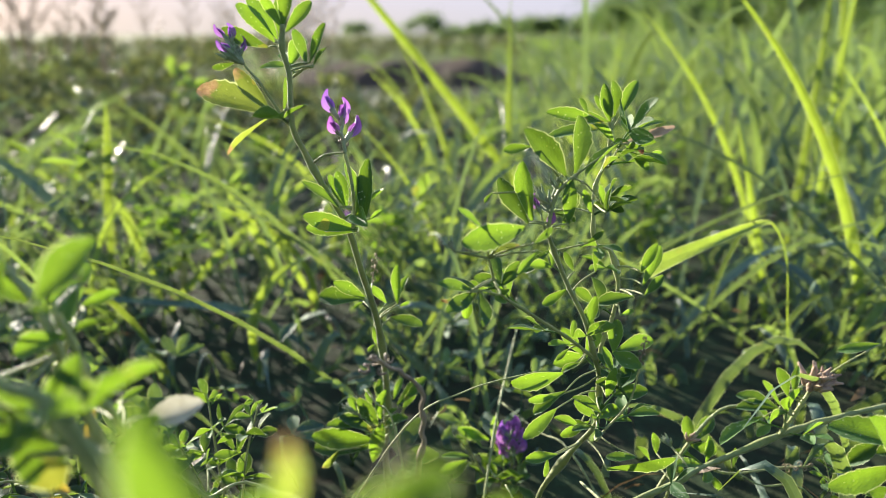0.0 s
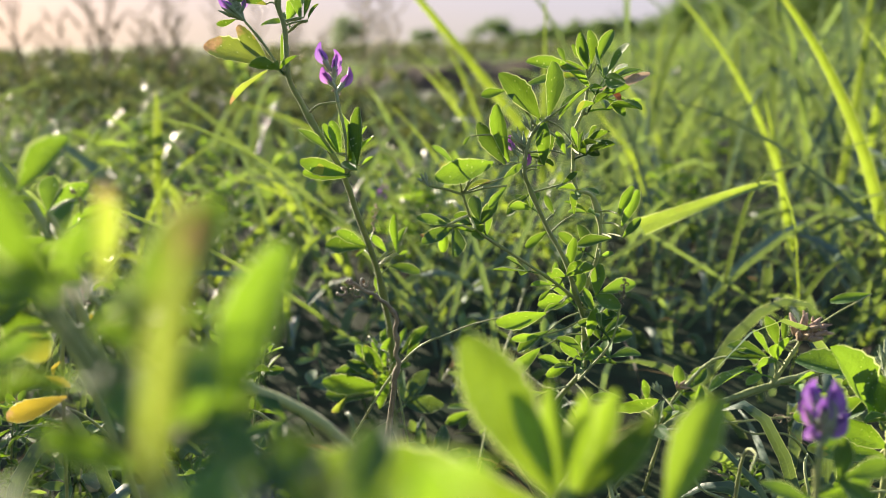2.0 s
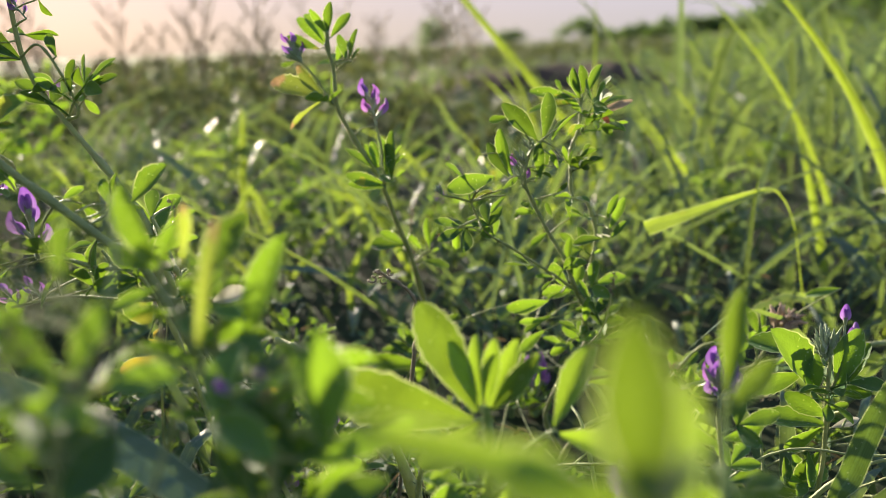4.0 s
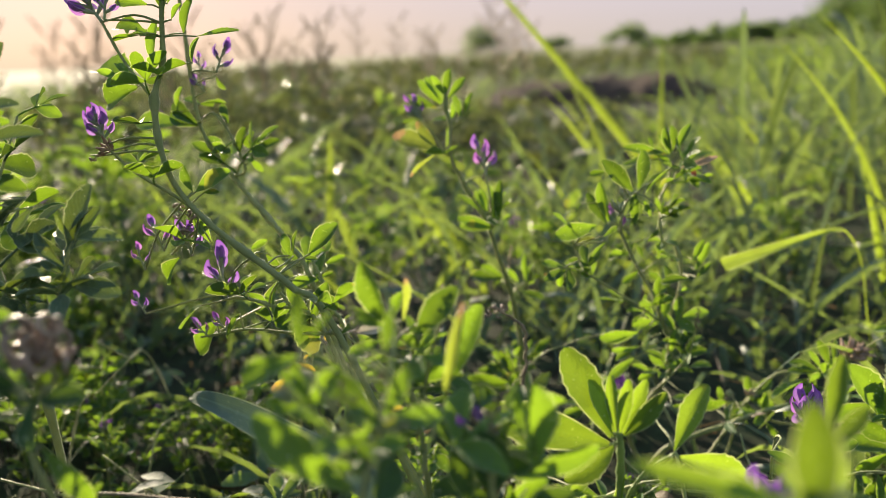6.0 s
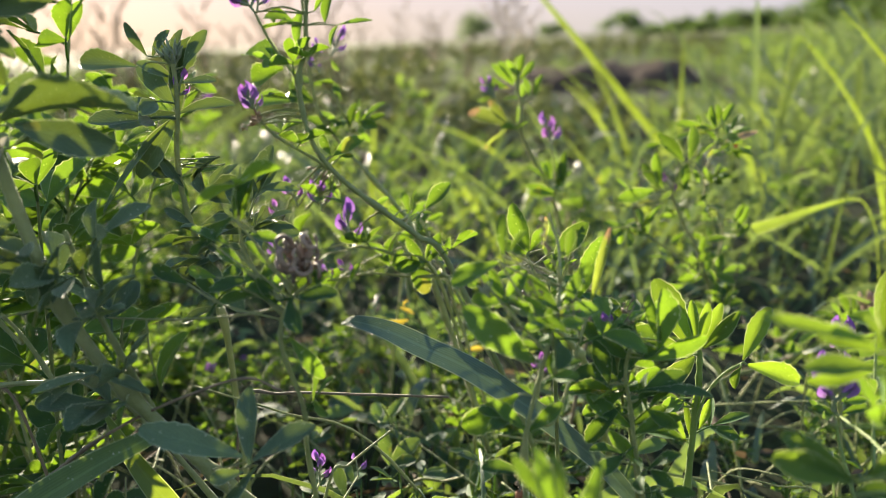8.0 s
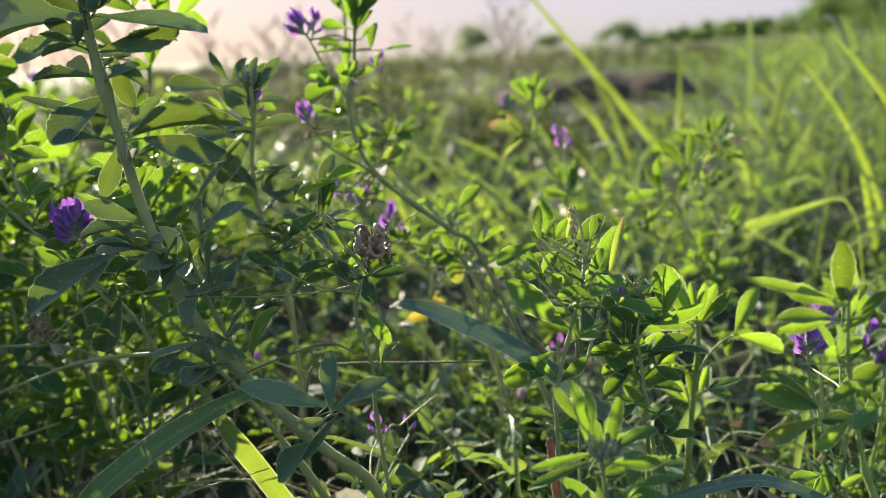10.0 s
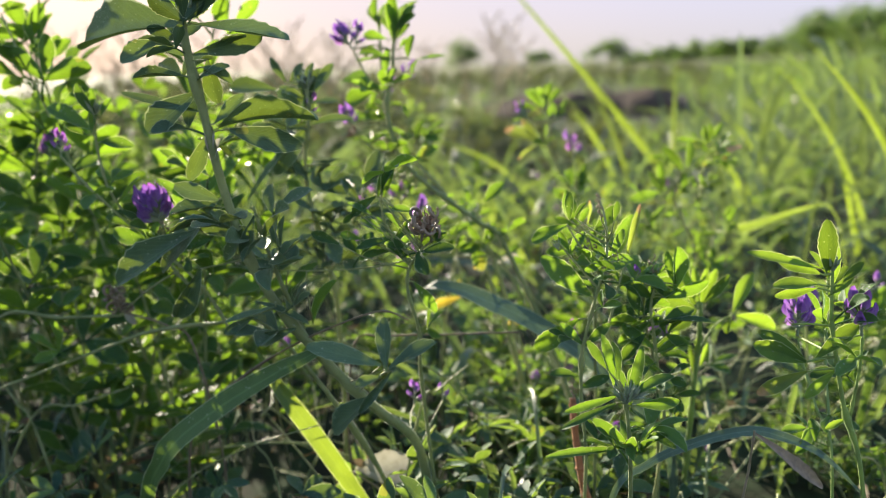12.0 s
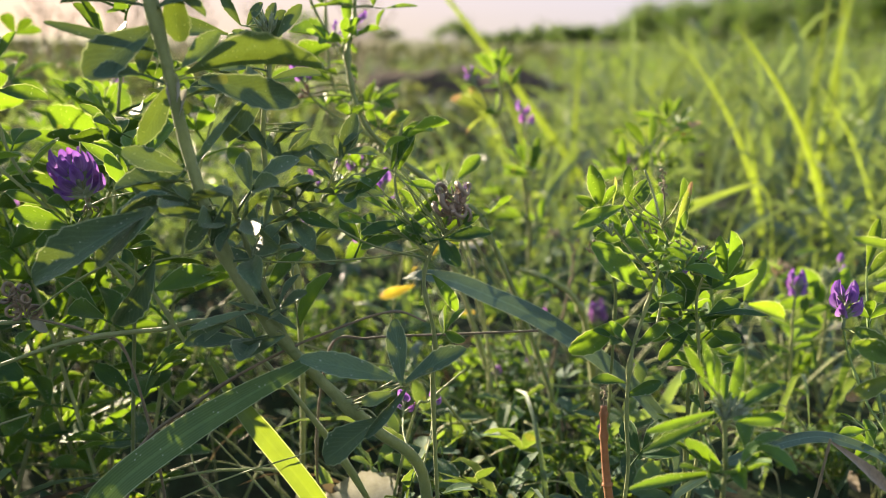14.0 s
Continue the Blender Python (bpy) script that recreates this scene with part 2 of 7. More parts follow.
class Geo:
    """Gathers pieces of surface with UVs into one mesh."""

    def __init__(self):
        self.v, self.f, self.uv, self.n = [], [], [], 0

    def add(self, verts, faces, uvs, m=None):
        verts = np.asarray(verts, float)
        if m is not None:
            a = np.array(m)
            verts = verts @ a[:3, :3].T + a[:3, 3]
        self.v.append(verts)
        self.f += [tuple(i + self.n for i in f) for f in faces]
        self.uv.append(np.asarray(uvs, float))
        self.n += len(verts)

    def mesh(self, name, mat):
        me = bpy.data.meshes.new(name)
        v = np.concatenate(self.v)
        me.from_pydata(v.tolist(), [], self.f)
        uv = np.concatenate(self.uv)
        idx = np.empty(len(me.loops), int)
        me.loops.foreach_get("vertex_index", idx)
        lay = me.uv_layers.new(name="UVMap")
        lay.data.foreach_set("uv", uv[idx].ravel())
        me.polygons.foreach_set("use_smooth", [True] * len(me.polygons))
        me.materials.append(mat)
        me.update()
        return me


def spline(pts, n):
    """A smooth curve of n points through the given ones."""
    p = np.asarray(pts, float)
    if len(p) == 2:
        return p[0] + (p[1] - p[0]) * np.linspace(0, 1, n)[:, None]
    p = np.vstack([2 * p[0] - p[1], p, 2 * p[-1] - p[-2]])
    t = np.linspace(0, len(p) - 3 - 1e-6, n)
    i = t.astype(int)
    f = (t - i)[:, None]
    a, b, c, d = p[i], p[i + 1], p[i + 2], p[i + 3]
    return 0.5 * (2 * b + (c - a) * f + (2 * a - 5 * b + 4 * c - d) * f ** 2 + (3 * b - a - 3 * c + d) * f ** 3)


def tube(geo, pts, r0, r1, sides=7, n=None, knots=()):
    """A tapered stalk along the points; knots: places (0 to 1) where it swells."""
    p = spline(pts, n or max(6, 5 * len(pts)))
    t = np.linspace(0, 1, len(p))
    d = np.gradient(p, axis=0)
    d /= np.linalg.norm(d, axis=1)[:, None] + 1e-12
    ref = np.array((0.9, 0.1, 0.2)) if abs(d[0][0]) < 0.8 else np.array((0.0, 0.9, 0.2))
    e1 = np.cross(d, ref)
    e1 /= np.linalg.norm(e1, axis=1)[:, None]
    e2 = np.cross(d, e1)
    r = r0 + (r1 - r0) * t
    for k in knots:
        r = r * (1 + 0.45 * np.exp(-((t - k) / 0.018) ** 2))
    ang = np.linspace(0, 2 * math.pi, sides, endpoint=False)
    ring = np.cos(ang)[None, :, None] * e1[:, None] + np.sin(ang)[None, :, None] * e2[:, None]
    v = (p[:, None] + r[:, None, None] * ring).reshape(-1, 3)
    f = [(i * sides + j, i * sides + (j + 1) % sides, (i + 1) * sides + (j + 1) % sides, (i + 1) * sides + j) for i in range(len(p) - 1) for j in range(sides)]
    f += [tuple(range(sides))[::-1], tuple(range((len(p) - 1) * sides, len(p) * sides))]
    geo.add(v, f, np.repeat(np.stack([t, t], 1), sides, 0))


def leaflet_shape(seg, width, fold, droop, teeth, rng, cols=4):
    """A leaflet of length 1 along +y, normal +z: narrow foot, broad rounded tip with fine teeth."""
    v, uv, f = [], [], []
    curl = rng.uniform(-0.25, 0.25)
    wav, blunt = rng.uniform(0, 6), rng.uniform(1.2, 1.6)
    for i in range(seg + 1):
        s = i / seg
        w = width * max(0.0, math.sin(math.pi * min(0.999, s ** blunt * 0.96 + 0.02))) ** 0.70
        if teeth and s > 0.5 and i % 2:
            w *= 1.11
        if i == seg:
            w = width * 0.26
        for j in range(cols + 1):
            k = 2 * j / cols - 1
            x = k * w
            z = fold * abs(x) - droop * s * s + curl * x * s + 0.012 * math.sin(9 * s + wav + 2 * k) * abs(k)
            v.append((x, s - (0.02 if i == seg and j != cols // 2 else 0), z))
            uv.append((0.5 + 0.5 * k, s))
    for i in range(seg):
        for j in range(cols):
            a = i * (cols + 1) + j
            f.append((a, a + 1, a + cols + 2, a + cols + 1))
    if teeth:
        for i in range(2, seg):
            for j, out in ((0, -1), (cols, 1)):
                p0, p1 = Vector(v[i * (cols + 1) + j]), Vector(v[(i + 1) * (cols + 1) + j])
                for q in (0.1, 0.4, 0.7):
                    a, k = p0.lerp(p1, q), len(v)
                    v += [tuple(a), tuple(p0.lerp(p1, q + 0.09)), tuple(a + Vector((out * 0.013, 0.012, rng.uniform(-0.006, 0.009))))]
                    uv += [(0.5 + out * 0.5, i / seg)] * 3
                    f.append((k, k + 1, k + 2))
    return v, f, uv


RNG = random.Random(7)
LEAFLETS = [leaflet_shape(16, RNG.uniform(0.19, 0.23), RNG.uniform(0.3, 1.0), RNG.uniform(-0.15, 0.35), True, RNG) for _ in range(6)]
SMALLS = [leaflet_shape(4, RNG.uniform(0.18, 0.24), RNG.uniform(0.1, 0.5), RNG.uniform(0.0, 0.25), False, RNG, cols=2) for _ in range(5)]


def frame_of(base, way, normal, size):
    """A matrix that puts +y along way and +z near normal."""
    y = Vector(way).normalized()
    x = y.cross(Vector(normal))
    if x.length < 1e-4:
        x = y.cross(Vector((0.3, 0.8, 0.5)))
    x.normalize()
    z = x.cross(y)
    m = Matrix((x, y, z)).transposed().to_4x4() @ Matrix.Scale(size, 4)
    return Matrix.Translation(base) @ m


LEAFLET_MESH = []
for k, (v_, f_, u_) in enumerate(LEAFLETS):
    g = Geo()
    g.add(v_, f_, u_)
    LEAFLET_MESH.append(g.mesh("leaflet", M_LEAF))
OLD_MESH, YELLOW_MESH, HUSK_MESH, DARK_MESH, SHADED_MESH, TAN_MESH, RUST_MESH, YOUNG_MESH = [], [], [], [], [], [], [], []
for me in LEAFLET_MESH[:3]:
    for store, mat in ((OLD_MESH, M_OLD), (YELLOW_MESH, M_YELLOW), (HUSK_MESH, M_HUSK), (DARK_MESH, M_POD), (SHADED_MESH, M_SHADED), (TAN_MESH, M_WITHERED), (RUST_MESH, M_RUST), (YOUNG_MESH, M_YOUNG)):
        c = me.copy()
        c.materials[0] = mat
        store.append(c)


def trifoliate(geo, rng, shapes, stalk=0.6):
    """A leaf of three leaflets on a stalk, about 1 long along +y."""
    for ang, back in ((0, 0.0), (58, 0.1), (-58, 0.1)):
        a = radians(ang + rng.uniform(-14, 14))
        way = Vector((math.sin(a), math.cos(a), rng.uniform(-0.25, 0.45)))
        v, f, u = rng.choice(shapes)
        geo.add(v, f, u, frame_of((0, stalk - back, 0), way, (rng.uniform(-0.5, 0.5), -0.3, 1), rng.uniform(0.75, 1.0)))
    tube(geo, [(0, 0, 0), (0.01, stalk * 0.5, 0.03), (0, stalk, 0)], 0.028, 0.02, sides=5, n=4)


LEAF_MESH = []
for k in range(6):
    g = Geo()
    trifoliate(g, RNG, LEAFLETS)
    LEAF_MESH.append(g.mesh("leaf", M_LEAF))
SHADED_LEAF = []
for me in LEAF_MESH:
    c = me.copy()
    c.materials[0] = M_SHADED
    SHADED_LEAF.append(c)


def part(name, mesh, parent, m=None, label=""):
    """Links one mesh as a part under a thing or a part."""
    ob = new(name, mesh)
    ob.parent = parent
    if m is not None:
        ob.matrix_basis = m
    if label:
        ob["label"] = label
    return ob


def floret_shape(geo, rng, open_=1.0):
    """One pea flower of length 1 along +y: raised banner, two wings, keel."""
    def petal(w, l, lift, side, cup):
        v, f, u = [], [], []
        for i in range(6):
            s = i / 5
            ww = w * math.sin(math.pi * (0.12 + 0.80 * s)) ** 0.8
            for j in range(4):
                k = 2 * j / 3 - 1
                ang = lift * s
                y = 0.38 + l * (math.sin(ang + 1e-6) / (lift + 1e-6) if lift else s)
                z = l * (1 - math.cos(ang)) / (lift + 1e-6) if lift else 0.0
                v.append((k * ww + side * (0.3 + s * 0.5), y, z + cup * k * k * ww))
                u.append((0.5 + k / 2, s))
        for i in range(5):
            for j in range(3):
                a = i * 4 + j
                f.append((a, a + 1, a + 5, a + 4))
        geo.add(v, f, u)
    petal(0.25, 0.80, 0.75 * open_, 0.0, -0.8)
    petal(0.13, 0.58, 0.25, 0.10, 0.5)
    petal(0.13, 0.58, 0.25, -0.10, 0.5)
    petal(0.12, 0.50, 0.15, 0.0, 1.2)


FLORETS = []
for k in range(4):
    for mat in (M_PETAL, M_PETAL2):
        g = Geo()
        floret_shape(g, RNG, RNG.uniform(0.5, 1.1))
        FLORETS.append(g.mesh("floret", mat))


def flower_cluster(parent, base, way, size, count, rng, mauve=0.2, spread=1.0):
    """A raceme: a green axis with small calyxes, and each floret on it."""
    way = Vector(way).normalized()
    frame_m = frame_of(base, way, (0.2, -1, 0.3), 1.0)
    geo = Geo()
    tube(geo, [(0, 0, 0), (0, size * 0.5, 0), (0, size, 0)], size * 0.055, size * 0.03, sides=6)
    spots = []
    if count > 5:
        count = round(1.5 * count)
    for i in range(count):
        s = 0.25 + 0.6 * i / max(1, count - 1)
        a = i * 2.4 + rng.uniform(-0.4, 0.4)
        tilt = (1.25 - 0.95 * s) * spread * (0.80 + 0.02 * min(count, 20))
        d = Vector((math.cos(a) * math.sin(tilt), math.cos(tilt), math.sin(a) * math.sin(tilt)))
        b = Vector((0, s * size, 0))
        ln = size * rng.uniform(0.60, 0.74)
        tube(geo, [b, b + d * ln * 0.15, b + d * ln * 0.48], ln * 0.05, ln * 0.12, sides=6, n=5)
        for q in range(4):
            e = frame_of(b + d * ln * 0.46, d, (math.cos(q * 1.57), 0.1, math.sin(q * 1.57)), ln)
            geo.add([(-0.05, 0, 0.1), (0.05, 0, 0.1), (0, 0.26, 0.13)], [(0, 1, 2)], [(0, 0), (1, 0), (0.5, 1)], e)
        spots.append((b, d, ln))
    ob = part("flower_head", geo.mesh("flower_head", M_CALYX), parent, frame_m, "small purple pea flowers in a short head")
    for b, d, ln in spots:
        me = FLORETS[2 * rng.randrange(4) + (rng.random() < mauve)]
        part("floret", me, ob, frame_of(b, d, (0, 1, 0.05), ln))
    return ob


def bud_cluster(parent, base, way, size, count, rng, dry=False):
    """A tight head of narrow downy buds, green or withered, each with a pointed tip."""
    geo = Geo()
    size *= 0.85
    for i in range(count):
        a, tilt = i * 2.4, (0.2 + 1.1 * rng.random() if dry else 0.12 + 0.6 * rng.random())
        d = Vector((math.cos(a) * math.sin(tilt), math.cos(tilt), math.sin(a) * math.sin(tilt)))
        ln = size * (rng.uniform(0.45, 0.95) if dry else rng.uniform(0.75, 1.0))
        tube(geo, [(0, 0, 0), d * ln * 0.3, d * ln * 0.55], size * 0.03, size * 0.06, sides=5, n=5)
        tube(geo, [d * ln * 0.5, d * ln * 0.68, d * ln * 0.85, d * ln], size * (0.12 if dry else 0.085), size * (0.03 if dry else 0.008), sides=6, n=6)
    look_ = "withered tan flower head" if dry else "tight downy green flower buds"
    return part("bud_head", geo.mesh("bud_head", M_WITHERED if dry else M_CALYX), parent, frame_of(base, way, (0.2, -1, 0.3), 1.0), look_)


PODS = []
for k in range(4):
    g = Geo()
    turns = RNG.uniform(0.35, 0.8)
    tube(g, [((1 - 0.05 * q) * math.cos(q * turns), (1 - 0.05 * q) * math.sin(q * turns), 0.12 * (q - 7)) for q in range(15)], 0.34, 0.08, sides=5, n=26)
    PODS.append(g.mesh("pod", M_POD))


def pod_cluster(parent, base, way, size, count, rng):
    """A dry head: a bare axis with short stalks, and each coiled pod on it."""
    geo, spots = Geo(), []
    tube(geo, [(0, 0, 0), (0.02 * size, 0.5 * size, 0), (0, size * 0.9, 0)], size * 0.04, size * 0.02, sides=5, n=6)
    for i in range(count):
        a = 2.4 * i + rng.uniform(-0.4, 0.4)
        c = Vector((0.27 * math.cos(a), 0.15 + 0.8 * i / count, 0.27 * math.sin(a))) * size
        tube(geo, [(0, c.y * 0.8, 0), c], size * 0.02, size * 0.03, sides=4, n=3)
        spots.append((c, size * rng.uniform(0.13, 0.22)))
    ob = part("pod_head", geo.mesh("pod_head", M_DRYSTEM), parent, frame_of(base, way, (0.2, -1, 0.3), 1.0), "dry brown head of coiled seed pods")
    for c, r in spots:
        part("pod", rng.choice(PODS), ob, frame_of(c, (rng.uniform(-1, 1), rng.uniform(-1, 1), rng.uniform(-1, 1)), (1, 0.2, 0.3), r))
    return ob


def blade_shape(geo, base, tip, arch, width, seg=9, fold=0.35, twist=0.3, side=None, cols=2):
    """A grass blade from base to tip, bowed by the vector arch, folded along its rib."""
    b, t, a = Vector(base), Vector(tip), Vector(arch)
    v, uv, f = [], [], []
    across = Vector(side) if side else (t - b).cross(Vector((0.15, 1, 0.1)))
    if across.length < 1e-6:
        across = Vector((1, 0, 0))
    across.normalize()
    last = None
    for i in range(seg + 1):
        s = i / seg
        p = b.lerp(t, s) + a * (4 * s * (1 - s))
        d = ((t - b) + a * (4 - 8 * s)).normalized()
        x = (across - d * across.dot(d)).normalized()
        n_ = x.cross(d)
        an = twist * (s - 0.3)
        x, n_ = x * math.cos(an) + n_ * math.sin(an), n_ * math.cos(an) - x * math.sin(an)
        w = width * min(1.0, 0.55 + 1.6 * s) * max(0.03, 1 - s ** 2.6)
        for j in range(cols + 1):
            k = 2 * j / cols - 1
            v.append(p + x * (k * w * 0.5) + n_ * (abs(k) * fold * w * 0.5))
            uv.append((0.5 + k / 2, s))
    for i in range(seg):
        for j in range(cols):
            q = i * (cols + 1) + j
            f.append((q, q + 1, q + cols + 2, q + cols + 1))
    geo.add(v, f, uv)


# ---- ground ----
def ground_height(x, y):
    """Nearly flat meadow that rises into a bank on the far right."""
    r = max(0.0, min(1.0, (x + 0.10 * y - 1.6) / 9.0)) * max(0.0, min(1.0, (y - 2.0) / 10.0))
    return 0.3 * r * r * (3 - 2 * r) + 0.012 * math.sin(3.1 * x + 1.2 * y) * math.sin(2.3 * y - 0.7 * x)


def ground_material():
    n = Nodes("meadow_ground")
    pos = n.add("NewGeometry").outputs["Position"]
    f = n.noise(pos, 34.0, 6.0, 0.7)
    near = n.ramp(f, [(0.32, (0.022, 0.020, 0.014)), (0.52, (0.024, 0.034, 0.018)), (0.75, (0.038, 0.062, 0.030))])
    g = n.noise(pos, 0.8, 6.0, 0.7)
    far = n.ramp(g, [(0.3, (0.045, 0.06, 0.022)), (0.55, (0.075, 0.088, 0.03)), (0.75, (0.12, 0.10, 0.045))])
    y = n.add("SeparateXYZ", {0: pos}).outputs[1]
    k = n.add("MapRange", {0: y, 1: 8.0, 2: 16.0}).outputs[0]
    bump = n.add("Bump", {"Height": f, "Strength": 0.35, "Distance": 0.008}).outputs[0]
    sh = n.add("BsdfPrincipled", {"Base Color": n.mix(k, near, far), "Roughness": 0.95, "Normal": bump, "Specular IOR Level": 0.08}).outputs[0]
    return n.out(sh)


xs = np.concatenate([-np.geomspace(4000, 1.2, 36), np.linspace(-1.1, 1.1, 45), np.geomspace(1.2, 4000, 36)])
ys = np.concatenate([-np.geomspace(4000, 1.2, 22), np.linspace(-1.1, 2.0, 60), np.geomspace(2.1, 4000, 46)])
gv = [(x, y, ground_height(x, y)) for y in ys for x in xs]
nx = len(xs)
gf = [(j * nx + i, j * nx + i + 1, (j + 1) * nx + i + 1, (j + 1) * nx + i) for j in range(len(ys) - 1) for i in range(nx - 1)]
g = Geo()
g.add(gv, gf, [(v[0], v[1]) for v in gv])
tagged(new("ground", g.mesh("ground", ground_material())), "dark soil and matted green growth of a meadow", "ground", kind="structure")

# ---- alfalfa plants ----


WITHERED = {True: (HUSK_MESH, "silvery withered husk"), "dark": (DARK_MESH, "dark withered leaf"), "tan": (TAN_MESH, "dry tan folded leaf"), "rust": (RUST_MESH, "small rust-red withered leaf")}


class Plant:
    """One plant: an empty at its foot, stems, leaflets, flower heads."""

    def __init__(self, name, label, category="alfalfa", group=""):
        self.name, self.label, self.category, self.group = name, label, category, group
        self.stems, self.jobs, self.extra = [], [], []
        self.rng = random.Random(len(label) * 31 + len(bpy.data.objects))

    def stem(self, r0, r1, pts):
        """A stem from its top down; the main ones run on into the ground."""
        self.stems.append([r0, r1, [Vector(q) for q in pts], []])

    def near(self, q):
        """The stem and the point on it to which a stalk from q grows."""
        best = None
        for s in self.stems:
            c = spline(s[2], 6 * len(s[2]))
            d = np.linalg.norm(c - np.array(q), axis=1) + 0.25 * np.maximum(0, c[:, 2] - q[2])
            i = int(d.argmin())
            if best is None or d[i] < best[0]:
                best = (d[i], s, Vector(c[i]))
        return best

    def stalk(self, q, r):
        d, s, c = self.near(q)
        q = Vector(q)
        if d > 0.0012:
            s[3].append(([q, q.lerp(c, 0.5) + Vector((self.rng.uniform(-0.08, 0.08), self.rng.uniform(-0.08, 0.08), self.rng.uniform(-0.05, 0.12))) * (q - c).length, c], r))

    def leaf(self, base, tip, old=False, yellow=False, edge=False, width=0.31, husk=False):
        self.jobs.append((base, tip, old, yellow, edge, width, husk))
        self.stalk(base, 0.0004)

    def flowers(self, base, tip, count=5, mauve=False):
        self.stalk(base, 0.0005)
        self.extra.append(("f", base, tip, count, mauve))

    def buds(self, base, tip, count=8, dry=False):
        self.stalk(base, 0.0005)
        self.extra.append(("b", base, tip, count, dry))

    def pods(self, base, tip, count=3):
        self.stalk(base, 0.0005)
        self.extra.append(("d", base, tip, count, False))

    def spent(self, base, tip):
        self.stalk(base, 0.0004)
        self.extra.append(("r", base, tip, 9, False))

    # thick: larger leaves, from the set with shade put into its material
    def finish(self, dead=False, leafy=0, bark=None, thick=False, broad=1.0, young=False):
        rng = self.rng
        main = max(self.stems, key=lambda s: s[1])
        low = min(self.stems, key=lambda s: s[2][-1].z)
        foot = low[2][-1].copy()
        foot = Vector((foot.x + 0.02 * rng.uniform(-1, 1), foot.y + 0.3 * max(0.0, foot.z) * rng.uniform(0.0, 0.6), 0.0))
        foot.z = ground_height(foot.x, foot.y) - 0.006
        root = new(self.name)
        root.location = foot
        root.empty_display_size = 0.02
        inv = Matrix.Translation(-foot)
        ends = []
        for s in self.stems:
            others = [o for o in self.stems if o is not s and o[1] >= s[1]]
            gap = min((float(np.linalg.norm(spline(o[2], 60) - np.array(s[2][-1]), axis=1).min()) for o in others), default=1.0)
            if s is low or s is main or (s[1] >= 0.00072 and gap > 0.02):
                ends.append(s)
        for s in self.stems:
            pts = list(s[2])
            if s in ends:
                e, way = pts[-1], (pts[-1] - pts[-2]).normalized()
                goal = foot if s is low else e + Vector((way.x, way.y, 0)) * 0.5 * max(0.0, e.z) + Vector((rng.uniform(-0.01, 0.01), rng.uniform(0, 0.02), 0))
                goal = Vector((goal.x, goal.y, ground_height(goal.x, goal.y) - 0.006))
                pts += [e.lerp(goal, 0.5) + way * 0.12 * max(0.0, e.z), goal]
            else:
                others = [o for o in self.stems if o is not s and o[1] >= s[1]]
                if others:
                    cs = np.concatenate([spline(o[2], 60) for o in others])
                    pts.append(Vector(cs[int(np.linalg.norm(cs - np.array(pts[-1]), axis=1).argmin())]))
                    if (pts[-1] - pts[-2]).length < 1e-4:
                        pts.pop()
            geo = Geo()
            tube(geo, [inv @ q for q in pts], s[0], s[1] * (1.1 if s in ends else 1), sides=8, n=7 * len(pts), knots=[rng.uniform(0.05, 0.95) for _ in range(5)])
            if not dead:
                downy(geo, [inv @ q for q in pts], 0.5 * (s[0] + s[1]), 60 * len(s[2]), rng)
            for way, r in s[3]:
                tube(geo, [inv @ q for q in way], r * 0.9, r * 1.2, sides=5, n=7)
            part("stem", geo.mesh("stem", bark or (M_DRYSTEM if dead else M_STEM)), root)
        stout = [s for s in self.stems if s[1] >= 0.0005]
        for k in range(leafy):
            s = stout[k % len(stout)]
            c = Vector(spline(s[2], 50)[int(8 + 41 * rng.random())])
            an, el = 2.4 * k + rng.uniform(-0.6, 0.6), rng.uniform(-0.1, 1.0)
            way = (math.cos(an) * math.cos(el), math.sin(an) * math.cos(el), math.sin(el))
            part("leaf", rng.choice(SHADED_LEAF if thick else LEAF_MESH), root, frame_of(inv @ c, way, (rng.uniform(-0.5, 0.5), rng.uniform(-0.7, 0.2), 1), rng.uniform(0.017, 0.027) if thick else rng.uniform(0.012, 0.020)))
        for base, tip, old, yellow, edge, width, husk in self.jobs:
            b, t = Vector(base), Vector(tip)
            way = t - b
            ln = way.length * 1.04
            face = Vector((0.25 * rng.uniform(-1, 1), -0.8, 0.6))
            d = way.normalized()
            nrm = (face - d * face.dot(d)).normalized()
            roll = radians(rng.uniform(-34, 34) if not edge else rng.choice((-64, 64)))
            nrm = nrm * math.cos(roll) + d.cross(nrm) * math.sin(roll)
            full = max(width, 0.3) if edge else min(0.75, width * 1.06 * broad)
            me = rng.choice(WITHERED[husk][0] if husk else OLD_MESH if old else YELLOW_MESH if yellow else SHADED_MESH if thick else YOUNG_MESH if young else LEAFLET_MESH)
            m = frame_of(inv @ b, way, nrm, ln) @ Matrix.Diagonal((full / 0.43, 1, full / 0.43, 1))
            part("leaflet", me, root, m, WITHERED[husk][1] if husk else "browning leaflet" if old else "yellowed leaflet" if yellow else "")
